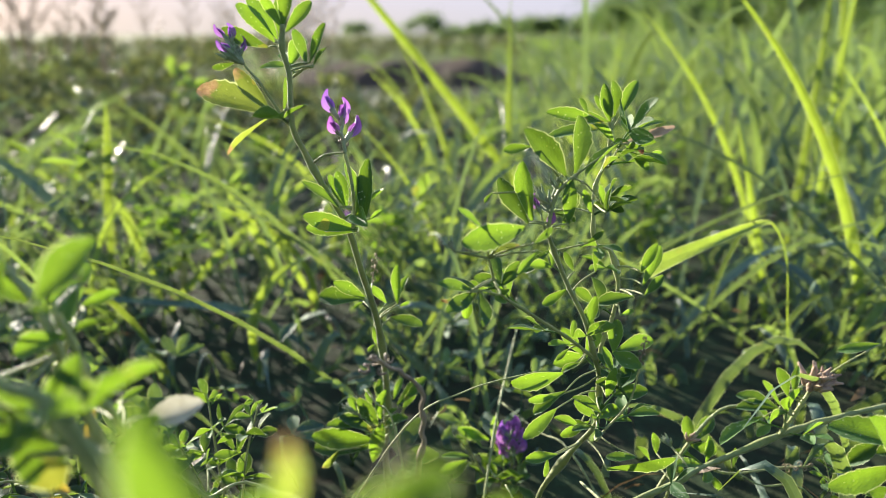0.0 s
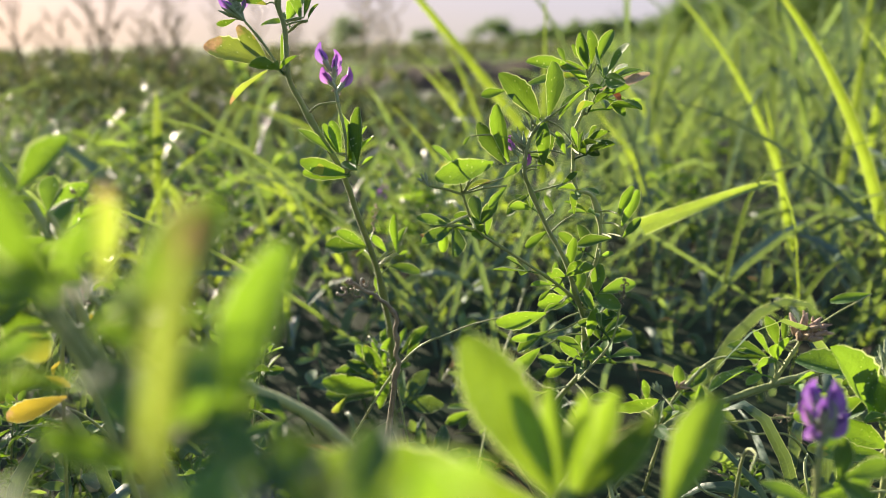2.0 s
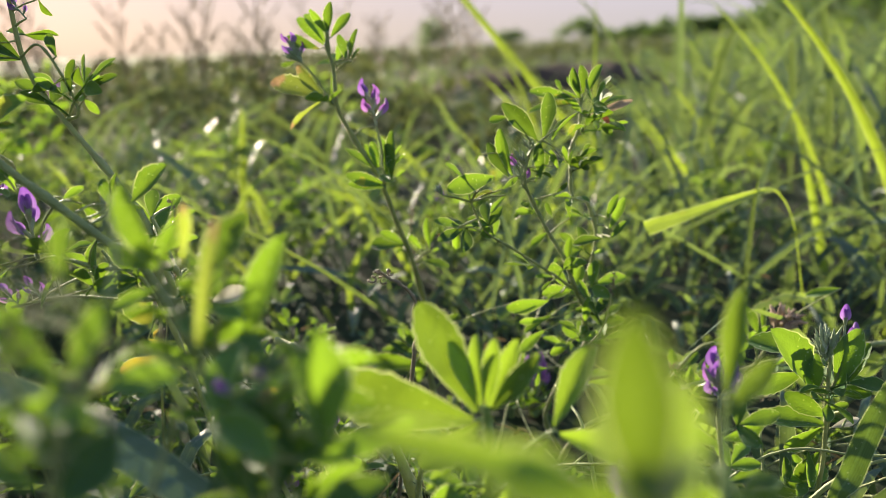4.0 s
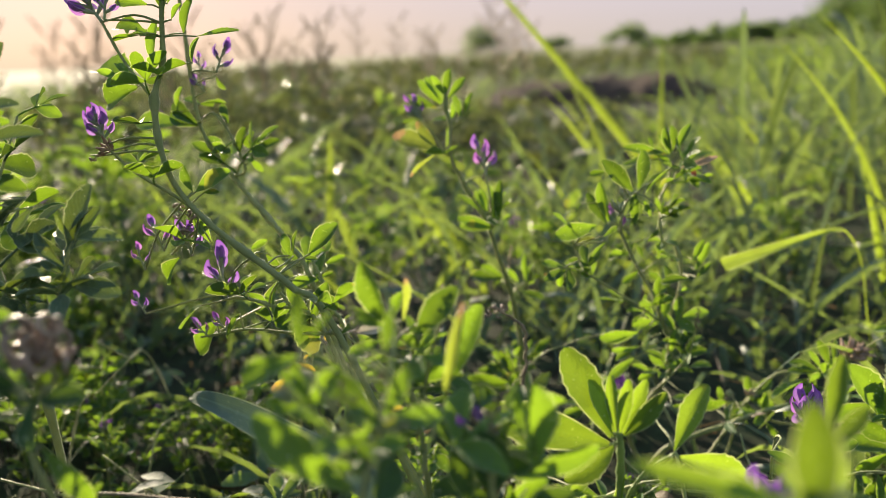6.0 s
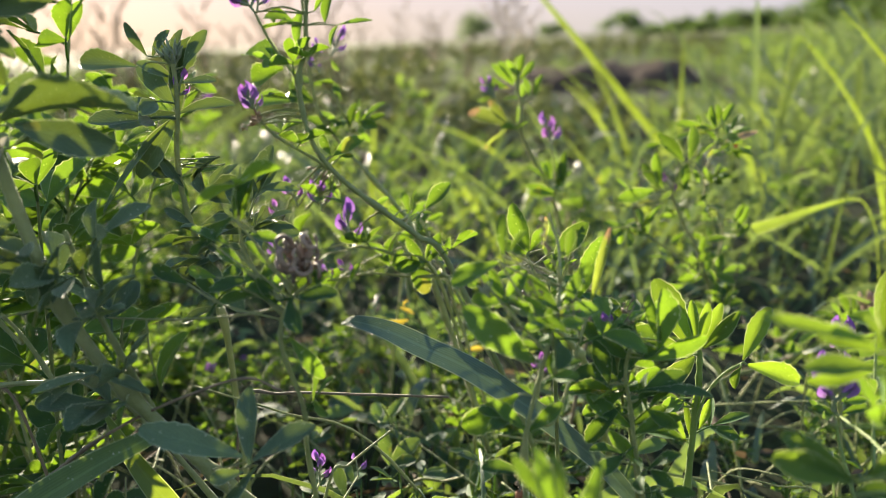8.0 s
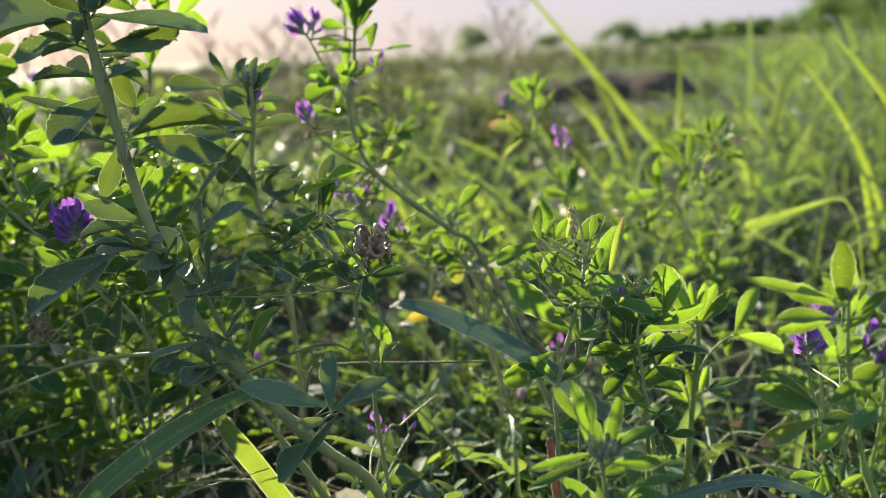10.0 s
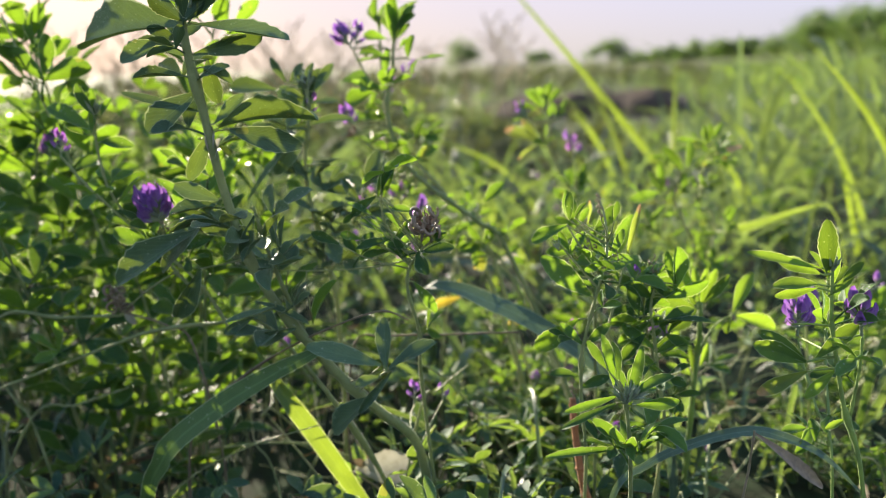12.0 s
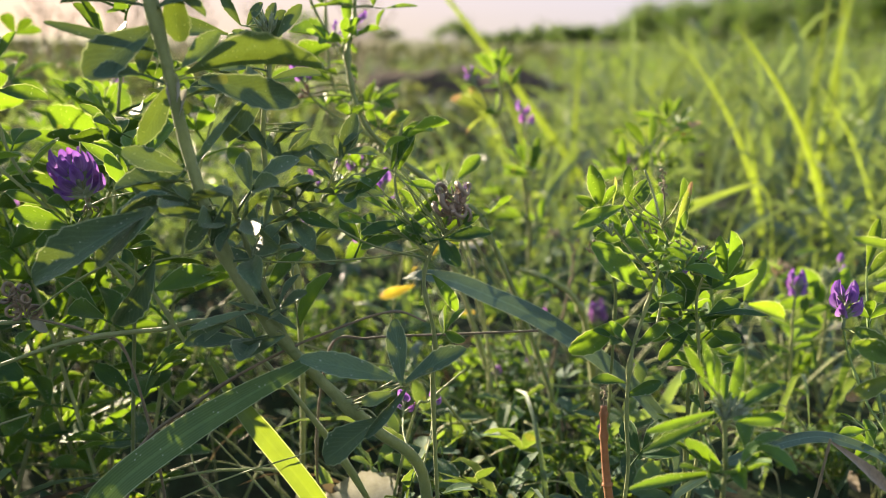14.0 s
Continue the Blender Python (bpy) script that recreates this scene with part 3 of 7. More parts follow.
        for kind, base, tip, count, mauve in self.extra:
            b, t = inv @ Vector(base), inv @ Vector(tip)
            ln = (t - b).length
            if kind == "f":
                flower_cluster(root, b, t - b, max(0.008, min(0.0175, ln * 0.9)), count, rng, 0.75 if mauve else 0.12)
            elif kind == "b":
                bud_cluster(root, b, t - b, max(0.006, ln), count, rng, mauve)
            elif kind == "d":
                pod_cluster(root, b, t - b, max(0.005, ln), count, rng)
            else:
                geo = Geo()
                d = (t - b) / 12
                side = d.orthogonal().normalized()
                up = d.normalized().cross(side)
                tube(geo, [b + d * i + side * math.sin(i * 1.3) * ln * 0.03 for i in range(13)], 0.0004, 0.0002, sides=5)
                for i in range(2, 12):
                    o = side * math.cos(i * 2.4) + up * math.sin(i * 2.4)
                    c = b + d * i
                    tube(geo, [c, c + o * ln * 0.09 + d * 0.4, c + o * ln * 0.12 - d * 0.5, c + o * ln * 0.05 - d * 0.8], 0.00045, 0.0002, sides=4, n=7)
                part("spent_raceme", geo.mesh("spent_raceme", M_DRYSTEM), root, None, "bare curled flower stalk")
        tagged(root, self.label, self.category, self.group)
        return root


def grass_along(label, pts, width, mat, cut=False):
    """A long grass blade from its tip along the points, its last one run down to the ground."""
    pts = [Vector(q) for q in pts]
    e = pts[-1]
    if e.z > 0.01:
        pts.append(Vector((e.x + 0.4 * (e.x - pts[-2].x), e.y + 0.02, ground_height(e.x, e.y) - 0.006)))
    c = spline(pts, 44)
    d = np.gradient(c, axis=0)
    v, uv, f = [], [], []
    for i, (q, t) in enumerate(zip(c, d)):
        s = i / 43
        t = Vector(t).normalized()
        face = Vector((0.15, -0.85, 0.5 + 0.4 * math.sin(5 * s)))
        x = t.cross(face).normalized()
        z = x.cross(t)
        w = width * (max(0.12, 1.0 - 2.1 * s) if cut else min(1.0, 0.04 + 3.2 * s) ** 0.7) * (1 - 1.1 * max(0.0, s - 0.5))
        for j in range(5):
            k = j / 2 - 1
            v.append(Vector(q) + x * (0.5 * w * k) + z * (0.13 * w * abs(k) + 0.0004 * math.sin(21 * s + 3 * k)))
            uv.append((0.5 + k / 2, s))
    for i in range(43):
        for j in range(4):
            a = i * 5 + j
            f.append((a, a + 1, a + 6, a + 5))
    geo = Geo()
    geo.add(v, f, uv)
    return tagged(new("grass_blade", geo.mesh("grass_blade", mat)), label, "grass", "tall grass blades")

# ---- the plants that stand out ----

p = Plant("alfalfa_plant", "tall green alfalfa plant with purple pea flowers and browning leaves")
p.stem(0.00101, 0.00182, [(-0.0642, 0.3255, 0.2735), (-0.0652, 0.3270, 0.2639), (-0.0631, 0.3280, 0.2533), (-0.0633, 0.3300, 0.2329), (-0.0592, 0.3330, 0.2213), (-0.0522, 0.3360, 0.2058), (-0.0449, 0.3400, 0.1913), (-0.0413, 0.3430, 0.1800), (-0.0382, 0.3500, 0.1629), (-0.0342, 0.3600, 0.1425), (-0.0318, 0.3680, 0.1247), (-0.0308, 0.3850, 0.0954), (-0.0309, 0.3950, 0.0705), (-0.0329, 0.4000, 0.0395)])
p.leaf((-0.0691, 0.3320, 0.2666), (-0.0836, 0.3338, 0.2826))
p.leaf((-0.0681, 0.3320, 0.2676), (-0.0792, 0.3353, 0.2841))
p.leaf((-0.0719, 0.3320, 0.2646), (-0.0913, 0.3360, 0.2714))
p.leaf((-0.0670, 0.3320, 0.2684), (-0.0663, 0.3375, 0.2865))
p.leaf((-0.0645, 0.3270, 0.2730), (-0.0610, 0.3230, 0.2880))
p.leaf((-0.0645, 0.3270, 0.2720), (-0.0720, 0.3220, 0.2850), width=0.26)
p.leaf((-0.0645, 0.3320, 0.2706), (-0.0543, 0.3347, 0.2829))
p.leaf((-0.0565, 0.3320, 0.2580), (-0.0614, 0.3363, 0.2722))
p.leaf((-0.0550, 0.3320, 0.2585), (-0.0473, 0.3265, 0.2736))
p.leaf((-0.0534, 0.3320, 0.2574), (-0.0492, 0.3318, 0.2646))
p.leaf((-0.0670, 0.3320, 0.2391), (-0.0663, 0.3362, 0.2521), edge=True)
p.stem(0.0005, 0.00063, [(-0.0534, 0.3320, 0.2570), (-0.0574, 0.3320, 0.2562), (-0.0630, 0.3320, 0.2523)])
p.leaf((-0.0719, 0.3320, 0.2378), (-0.1025, 0.3352, 0.2467), old=True, width=0.39)
p.leaf((-0.0723, 0.3320, 0.2383), (-0.0874, 0.3381, 0.2552), old=True)
p.leaf((-0.0736, 0.3320, 0.2356), (-0.0912, 0.3257, 0.2236), old=True, edge=True)
p.stem(0.0005, 0.00063, [(-0.0724, 0.3320, 0.2378), (-0.0688, 0.3320, 0.2359), (-0.0637, 0.3320, 0.2324)])
p.stem(0.0005, 0.00076, [(-0.0825, 0.3320, 0.2577), (-0.0752, 0.3320, 0.2485), (-0.0672, 0.3320, 0.2359)])
p.buds((-0.0825, 0.3320, 0.2577), (-0.0941, 0.3320, 0.2706), 12)
p.flowers((-0.0825, 0.3320, 0.2580), (-0.0887, 0.3320, 0.2699), 5)
p.leaf((-0.0864, 0.3320, 0.2585), (-0.0955, 0.3318, 0.2559), edge=True)
p.flowers((-0.0416, 0.3320, 0.2211), (-0.0446, 0.3320, 0.2391), 5, mauve=True)
p.stem(0.00063, 0.00101, [(-0.0420, 0.3320, 0.2214), (-0.0396, 0.3320, 0.2099), (-0.0387, 0.3320, 0.1982), (-0.0397, 0.3320, 0.1880)])
p.pods((-0.0420, 0.3320, 0.2239), (-0.0418, 0.3320, 0.2295), 2)
p.leaf((-0.0453, 0.3320, 0.1974), (-0.0591, 0.3287, 0.2097))
p.leaf((-0.0428, 0.3320, 0.1974), (-0.0485, 0.3325, 0.2112))
p.leaf((-0.0417, 0.3320, 0.1969), (-0.0452, 0.3328, 0.2123))
p.leaf((-0.0373, 0.3320, 0.1877), (-0.0582, 0.3242, 0.1946), width=0.31)
p.leaf((-0.0377, 0.3320, 0.1868), (-0.0585, 0.3277, 0.1891))
p.leaf((-0.0345, 0.3320, 0.1897), (-0.0312, 0.3276, 0.2185), width=0.27)
p.leaf((-0.0356, 0.3320, 0.1906), (-0.0432, 0.3396, 0.2145), edge=True)
p.leaf((-0.0319, 0.3320, 0.1920), (-0.0268, 0.3332, 0.1958))
p.leaf((-0.0381, 0.3320, 0.1914), (-0.0354, 0.3276, 0.2107), edge=True)
p.leaf((-0.0391, 0.3720, 0.1417), (-0.0637, 0.3770, 0.1417))
p.leaf((-0.0394, 0.3720, 0.1422), (-0.0531, 0.3679, 0.1515))
p.leaf((-0.0401, 0.3720, 0.1401), (-0.0454, 0.3725, 0.1365))
p.leaf((-0.0268, 0.3720, 0.1316), (-0.0109, 0.3678, 0.1301), width=0.36)
p.leaf((-0.0228, 0.3720, 0.1387), (-0.0217, 0.3650, 0.1608), width=0.29)
p.leaf((-0.0238, 0.3720, 0.1401), (-0.0184, 0.3757, 0.1522))
p.leaf((-0.0286, 0.3720, 0.1393), (-0.0358, 0.3696, 0.1490))
p.leaf((-0.0219, 0.3720, 0.1377), (-0.0170, 0.3710, 0.1401))
p.stem(0.0005, 0.00063, [(-0.0234, 0.3720, 0.1387), (-0.0277, 0.3720, 0.1346), (-0.0346, 0.3720, 0.1285)])
p.leaf((-0.0324, 0.3720, 0.1134), (-0.0350, 0.3765, 0.1247))
p.leaf((-0.0348, 0.3720, 0.1171), (-0.0390, 0.3735, 0.1123))
p.spent((-0.0354, 0.3720, 0.1498), (-0.0328, 0.3720, 0.1656))
p.leaf((-0.0381, 0.3920, 0.0515), (-0.0710, 0.3870, 0.0559), width=0.31)
p.leaf((-0.0381, 0.3920, 0.0479), (-0.0726, 0.4025, 0.0408), width=0.29)
p.leaf((-0.0420, 0.3920, 0.0648), (-0.0521, 0.3924, 0.0773))
p.leaf((-0.0431, 0.3920, 0.0609), (-0.0602, 0.3941, 0.0637), edge=True)
p.leaf((-0.0436, 0.3920, 0.0590), (-0.0624, 0.3879, 0.0647))
p.leaf((-0.0397, 0.3920, 0.0706), (-0.0419, 0.3956, 0.0804))
p.leaf((-0.0344, 0.3920, 0.0718), (-0.0353, 0.3941, 0.0867))
p.leaf((-0.0323, 0.3920, 0.0752), (-0.0376, 0.3961, 0.0847))
p.buds((-0.0440, 0.3920, 0.0660), (-0.0584, 0.3920, 0.0764), 10)
p.stem(0.0005, 0.00076, [(-0.0208, 0.3920, 0.0718), (-0.0262, 0.3920, 0.0613), (-0.0327, 0.3920, 0.0520)])
p.leaf((-0.0270, 0.3920, 0.0764), (-0.0229, 0.3956, 0.0872))
p.leaf((-0.0219, 0.3920, 0.0706), (-0.0150, 0.3899, 0.0849))
p.leaf((-0.0250, 0.3920, 0.0729), (-0.0112, 0.3900, 0.0898))
p.leaf((-0.0325, 0.3920, 0.0660), (-0.0259, 0.3902, 0.0716))
p.leaf((-0.0585, 0.3920, 0.0449), (-0.0668, 0.3884, 0.0355), old=True)
p.leaf((-0.0394, 0.3920, 0.0377), (-0.0341, 0.3853, 0.0626))
p.leaf((-0.0360, 0.3900, 0.0620), (-0.0450, 0.3850, 0.0790), width=0.36)
p.leaf((-0.0340, 0.3900, 0.0650), (-0.0330, 0.3850, 0.0830), width=0.34)
p.leaf((-0.0370, 0.3900, 0.0570), (-0.0560, 0.3830, 0.0700), width=0.34)
p.leaf((-0.0330, 0.3900, 0.0600), (-0.0215, 0.3850, 0.0700), width=0.38)
p.finish(leafy=3)

p = Plant("dead_stem", "broken dry brown stem leaning among the green plants")
p.stem(0.00065, 0.00100, [(-0.0270, 0.2620, 0.1570), (-0.0230, 0.2620, 0.1560), (-0.0190, 0.2620, 0.1530), (-0.0160, 0.2620, 0.1520), (-0.0140, 0.2620, 0.1500), (-0.0110, 0.2620, 0.1480), (-0.0080, 0.2620, 0.1440), (-0.0070, 0.2620, 0.1410), (-0.0080, 0.2620, 0.1370), (-0.0070, 0.2620, 0.1320), (-0.0080, 0.2620, 0.1270), (-0.0070, 0.2620, 0.1230), (-0.0090, 0.2620, 0.1160), (-0.0100, 0.2620, 0.1070)])
p.pods((-0.0190, 0.2620, 0.1530), (-0.0290, 0.2620, 0.1570), 5)
p.finish(dead=True)

p = Plant("alfalfa_plant", "bushy green alfalfa plant with speckled leaves and small mauve flowers")
p.stem(0.00075, 0.00124, [(0.0715, 0.3350, 0.2299), (0.0705, 0.3350, 0.2177), (0.0662, 0.3350, 0.2060), (0.0660, 0.3350, 0.1942), (0.0675, 0.3350, 0.1803), (0.0756, 0.3400, 0.1754), (0.0800, 0.3400, 0.1601), (0.0783, 0.3400, 0.1435), (0.0738, 0.3400, 0.1283), (0.0735, 0.3400, 0.1109), (0.0746, 0.3450, 0.0884)])
p.stem(0.00075, 0.00132, [(0.0534, 0.3100, 0.2155), (0.0461, 0.3100, 0.2077), (0.0432, 0.3100, 0.1935), (0.0461, 0.3150, 0.1832), (0.0541, 0.3200, 0.1648), (0.0622, 0.3250, 0.1491), (0.0683, 0.3300, 0.1306), (0.0750, 0.3400, 0.1070), (0.0743, 0.3450, 0.0863), (0.0629, 0.3500, 0.0668), (0.0498, 0.3600, 0.0354)])
p.stem(0.00052, 0.00083, [(0.0176, 0.2900, 0.1863), (0.0231, 0.3000, 0.1690), (0.0369, 0.3100, 0.1563), (0.0551, 0.3200, 0.1412), (0.0685, 0.3300, 0.1279)])
p.leaf((0.0727, 0.3350, 0.2364), (0.0723, 0.3331, 0.2503))
p.leaf((0.0752, 0.3350, 0.2364), (0.0813, 0.3361, 0.2509))
p.leaf((0.0712, 0.3350, 0.2340), (0.0670, 0.3300, 0.2483))
p.leaf((0.0704, 0.3350, 0.2340), (0.0560, 0.3369, 0.2370))
p.leaf((0.0672, 0.3350, 0.2332), (0.0453, 0.3325, 0.2390), width=0.23)
p.leaf((0.0698, 0.3350, 0.2312), (0.0447, 0.3317, 0.2299))
p.leaf((0.0614, 0.3350, 0.2372), (0.0584, 0.3367, 0.2437))
p.leaf((0.0728, 0.3350, 0.2356), (0.0642, 0.3348, 0.2443), edge=True)
p.leaf((0.0767, 0.3350, 0.2247), (0.0976, 0.3321, 0.2319), husk="tan", width=0.17)
p.leaf((0.0816, 0.3350, 0.2243), (0.0867, 0.3349, 0.2207), husk="rust", width=0.45)
p.stem(0.00031, 0.00052, [(0.0766, 0.3350, 0.2251), (0.0744, 0.3350, 0.2210), (0.0715, 0.3350, 0.2144)])
p.leaf((0.0530, 0.3120, 0.2154), (0.0566, 0.3153, 0.2379), width=0.31)
p.leaf((0.0495, 0.3120, 0.2148), (0.0348, 0.3051, 0.2331), width=0.34)
p.leaf((0.0351, 0.3120, 0.1951), (0.0236, 0.3193, 0.2119), width=0.36)
p.leaf((0.0367, 0.3120, 0.1962), (0.0299, 0.3044, 0.2195), edge=True)
p.leaf((0.0353, 0.3120, 0.2266), (0.0245, 0.3139, 0.2248))
p.leaf((0.0201, 0.3120, 0.2076), (0.0168, 0.3132, 0.2034))
p.leaf((0.0516, 0.3120, 0.1946), (0.0507, 0.3064, 0.2123))
p.leaf((0.0488, 0.3120, 0.1930), (0.0546, 0.3154, 0.2082))
p.leaf((0.0714, 0.3120, 0.2286), (0.0561, 0.3102, 0.2170), edge=True)
p.leaf((0.0669, 0.3120, 0.1994), (0.0673, 0.3125, 0.2088), edge=True)
p.leaf((0.0652, 0.3120, 0.2026), (0.0634, 0.3093, 0.2110))
p.leaf((0.0598, 0.3120, 0.1865), (0.0655, 0.3094, 0.1923))
p.leaf((0.0607, 0.3120, 0.1994), (0.0567, 0.3097, 0.2093))
p.leaf((0.0531, 0.3120, 0.2135), (0.0467, 0.3146, 0.2083))
p.buds((0.0436, 0.3120, 0.1994), (0.0369, 0.3120, 0.2135), 8)
p.buds((0.0463, 0.3120, 0.2089), (0.0421, 0.3120, 0.2190), 5)
p.flowers((0.0424, 0.3120, 0.1894), (0.0395, 0.3120, 0.2018), 2, mauve=True)
p.pods((0.0589, 0.3120, 0.2049), (0.0572, 0.3120, 0.2081), 2)
p.leaf((0.0307, 0.2850, 0.1999), (0.0082, 0.2801, 0.1950), width=0.39)
p.leaf((0.0286, 0.2850, 0.1996), (0.0217, 0.2866, 0.1940), old=True)
p.leaf((0.0150, 0.2850, 0.1993), (0.0058, 0.2886, 0.2061))
p.leaf((0.0345, 0.2850, 0.1937), (0.0419, 0.2878, 0.1989))
p.leaf((0.0360, 0.2850, 0.1907), (0.0289, 0.2838, 0.1821))
p.buds((0.0043, 0.2850, 0.1907), (0.0000, 0.2850, 0.1982), 8)
p.leaf((0.0111, 0.2900, 0.1735), (-0.0007, 0.2887, 0.1775), width=0.39)
p.leaf((0.0104, 0.2900, 0.1724), (0.0090, 0.2902, 0.1612))
p.leaf((0.0092, 0.2900, 0.1719), (-0.0008, 0.2921, 0.1674), old=True, edge=True)
p.leaf((0.0191, 0.2900, 0.1878), (0.0282, 0.2871, 0.1932), old=True)
p.stem(0.00031, 0.00041, [(0.0112, 0.2900, 0.1732), (0.0164, 0.2900, 0.1732), (0.0223, 0.2900, 0.1719)])
p.leaf((0.0460, 0.3250, 0.1796), (0.0363, 0.3274, 0.1694), width=0.39)
p.leaf((0.0541, 0.3250, 0.1623), (0.0442, 0.3276, 0.1538))
p.leaf((0.0571, 0.3250, 0.1702), (0.0530, 0.3274, 0.1781))
p.leaf((0.0662, 0.3250, 0.1702), (0.0642, 0.3216, 0.1814))
p.leaf((0.0873, 0.3250, 0.1641), (0.0951, 0.3307, 0.1798), width=0.29)
p.leaf((0.0861, 0.3250, 0.1702), (0.0907, 0.3212, 0.1832))
p.leaf((0.0884, 0.3250, 0.1594), (0.0953, 0.3237, 0.1685))
p.leaf((0.0835, 0.3250, 0.1588), (0.0680, 0.3262, 0.1563))
p.leaf((0.0782, 0.3250, 0.1500), (0.0847, 0.3269, 0.1519))
p.leaf((0.0763, 0.3250, 0.1236), (0.0720, 0.3237, 0.1348))
p.leaf((0.0577, 0.3250, 0.1383), (0.0586, 0.3278, 0.1466))
p.leaf((0.0569, 0.3250, 0.1364), (0.0472, 0.3253, 0.1367))
p.leaf((0.0561, 0.3250, 0.1342), (0.0508, 0.3240, 0.1292))
p.leaf((0.0541, 0.3250, 0.1226), (0.0316, 0.3221, 0.1180), width=0.33)
p.leaf((0.0553, 0.3250, 0.1132), (0.0409, 0.3212, 0.1057))
p.leaf((0.0511, 0.3250, 0.1110), (0.0386, 0.3214, 0.1107))
p.leaf((0.0517, 0.3250, 0.1047), (0.0372, 0.3200, 0.0926))
p.leaf((0.0723, 0.3250, 0.1024), (0.0609, 0.3270, 0.1104))
p.leaf((0.0673, 0.3250, 0.0986), (0.0557, 0.3300, 0.0884))
p.leaf((0.0745, 0.3250, 0.1104), (0.0767, 0.3217, 0.1254))
p.leaf((0.0649, 0.3250, 0.1455), (0.0660, 0.3210, 0.1593))
p.leaf((0.0678, 0.3250, 0.1383), (0.0639, 0.3296, 0.1492))
p.leaf((0.0616, 0.3250, 0.1273), (0.0532, 0.3252, 0.1235))
p.leaf((0.0531, 0.3250, 0.0814), (0.0389, 0.3241, 0.0795))
p.leaf((0.0487, 0.3250, 0.0800), (0.0474, 0.3232, 0.0711))
p.leaf((0.0765, 0.3250, 0.0740), (0.1079, 0.3271, 0.0786), edge=True)
p.leaf((0.0903, 0.3250, 0.0800), (0.0769, 0.3282, 0.0785))
p.leaf((0.0631, 0.3250, 0.0951), (0.0523, 0.3246, 0.1011))
p.stem(0.00041, 0.00062, [(0.0889, 0.3250, 0.1273), (0.0850, 0.3250, 0.1085), (0.0745, 0.3250, 0.0941), (0.0704, 0.3250, 0.0892)])
p.spent((0.0882, 0.3250, 0.1254), (0.0906, 0.3250, 0.1401))
p.finish(leafy=30)

p = Plant("alfalfa_plant", "low green alfalfa plant with a bright purple flower head")
p.stem(0.0006, 0.00095, [(0.0417, 0.4128, 0.0253), (0.0374, 0.4128, 0.0152), (0.0308, 0.4128, 0.0120), (0.0253, 0.4128, 0.0120)])
p.flowers((0.0417, 0.4128, 0.0253), (0.0383, 0.4128, 0.0515), 9, mauve=True)
p.leaf((0.0157, 0.4128, 0.0292), (0.0000, 0.4120, 0.0309))
p.leaf((0.0140, 0.4128, 0.0266), (-0.0011, 0.4073, 0.0211))
p.leaf((0.0158, 0.4128, 0.0253), (0.0045, 0.4178, 0.0120))
p.leaf((0.0268, 0.4128, 0.0403), (0.0099, 0.4069, 0.0497))
p.leaf((0.0290, 0.4128, 0.0399), (0.0305, 0.4128, 0.0540))
p.leaf((0.0377, 0.4128, 0.0120), (0.0497, 0.4169, 0.0120))
p.leaf((0.0224, 0.4128, 0.0354), (0.0132, 0.4088, 0.0500))
p.buds((0.0067, 0.4128, 0.0428), (0.0066, 0.4128, 0.0515), 7)
p.leaf((0.0133, 0.4128, 0.0403), (0.0045, 0.4143, 0.0420))
p.pods((0.0034, 0.4128, 0.0120), (0.0056, 0.4128, 0.0120), 3)
p.finish(leafy=8)

p = Plant("alfalfa_plant", "long leaning alfalfa stem with withered flower heads and pods")
p.stem(0.00126, 0.00173, [(0.2972, 0.4000, 0.0806), (0.2303, 0.3700, 0.0836), (0.1982, 0.3650, 0.0779), (0.1713, 0.3600, 0.0715), (0.1302, 0.3450, 0.0630), (0.1124, 0.3400, 0.0559), (0.0965, 0.3350, 0.0517), (0.0738, 0.3300, 0.0413)])
p.stem(0.00086, 0.00115, [(0.1872, 0.3620, 0.0996), (0.1809, 0.3600, 0.0890), (0.1747, 0.3600, 0.0762), (0.1713, 0.3600, 0.0715)])
p.buds((0.1847, 0.3600, 0.0970), (0.1906, 0.3600, 0.1150), 12, dry=True)
p.buds((0.1879, 0.3600, 0.1016), (0.1986, 0.3600, 0.1139), 7, dry=True)
p.buds((0.1837, 0.3600, 0.0974), (0.1925, 0.3580, 0.1120), 9, dry=True)
p.buds((0.1903, 0.3600, 0.1040), (0.2020, 0.3600, 0.1090), 6, dry=True)
p.leaf((0.1695, 0.3600, 0.0873), (0.1519, 0.3670, 0.0924))
p.leaf((0.1692, 0.3600, 0.0865), (0.1504, 0.3618, 0.0885))
p.leaf((0.1703, 0.3600, 0.0890), (0.1617, 0.3633, 0.1004))
p.leaf((0.1735, 0.3600, 0.0943), (0.1662, 0.3559, 0.1100))
p.leaf((0.1768, 0.3600, 0.0943), (0.1770, 0.3593, 0.1102), edge=True)
p.stem(0.00058, 0.00086, [(0.1704, 0.3600, 0.0880), (0.1739, 0.3600, 0.0827), (0.1739, 0.3600, 0.0741)])
p.leaf((0.1624, 0.3600, 0.0822), (0.1396, 0.3541, 0.0726), edge=True)
p.leaf((0.1497, 0.3600, 0.0533), (0.1517, 0.3627, 0.0628))
p.leaf((0.1097, 0.3600, 0.0617), (0.1075, 0.3584, 0.0734))
p.leaf((0.1071, 0.3600, 0.0566), (0.1015, 0.3597, 0.0656))
p.buds((0.1173, 0.3600, 0.0654), (0.1108, 0.3600, 0.0741), 8)
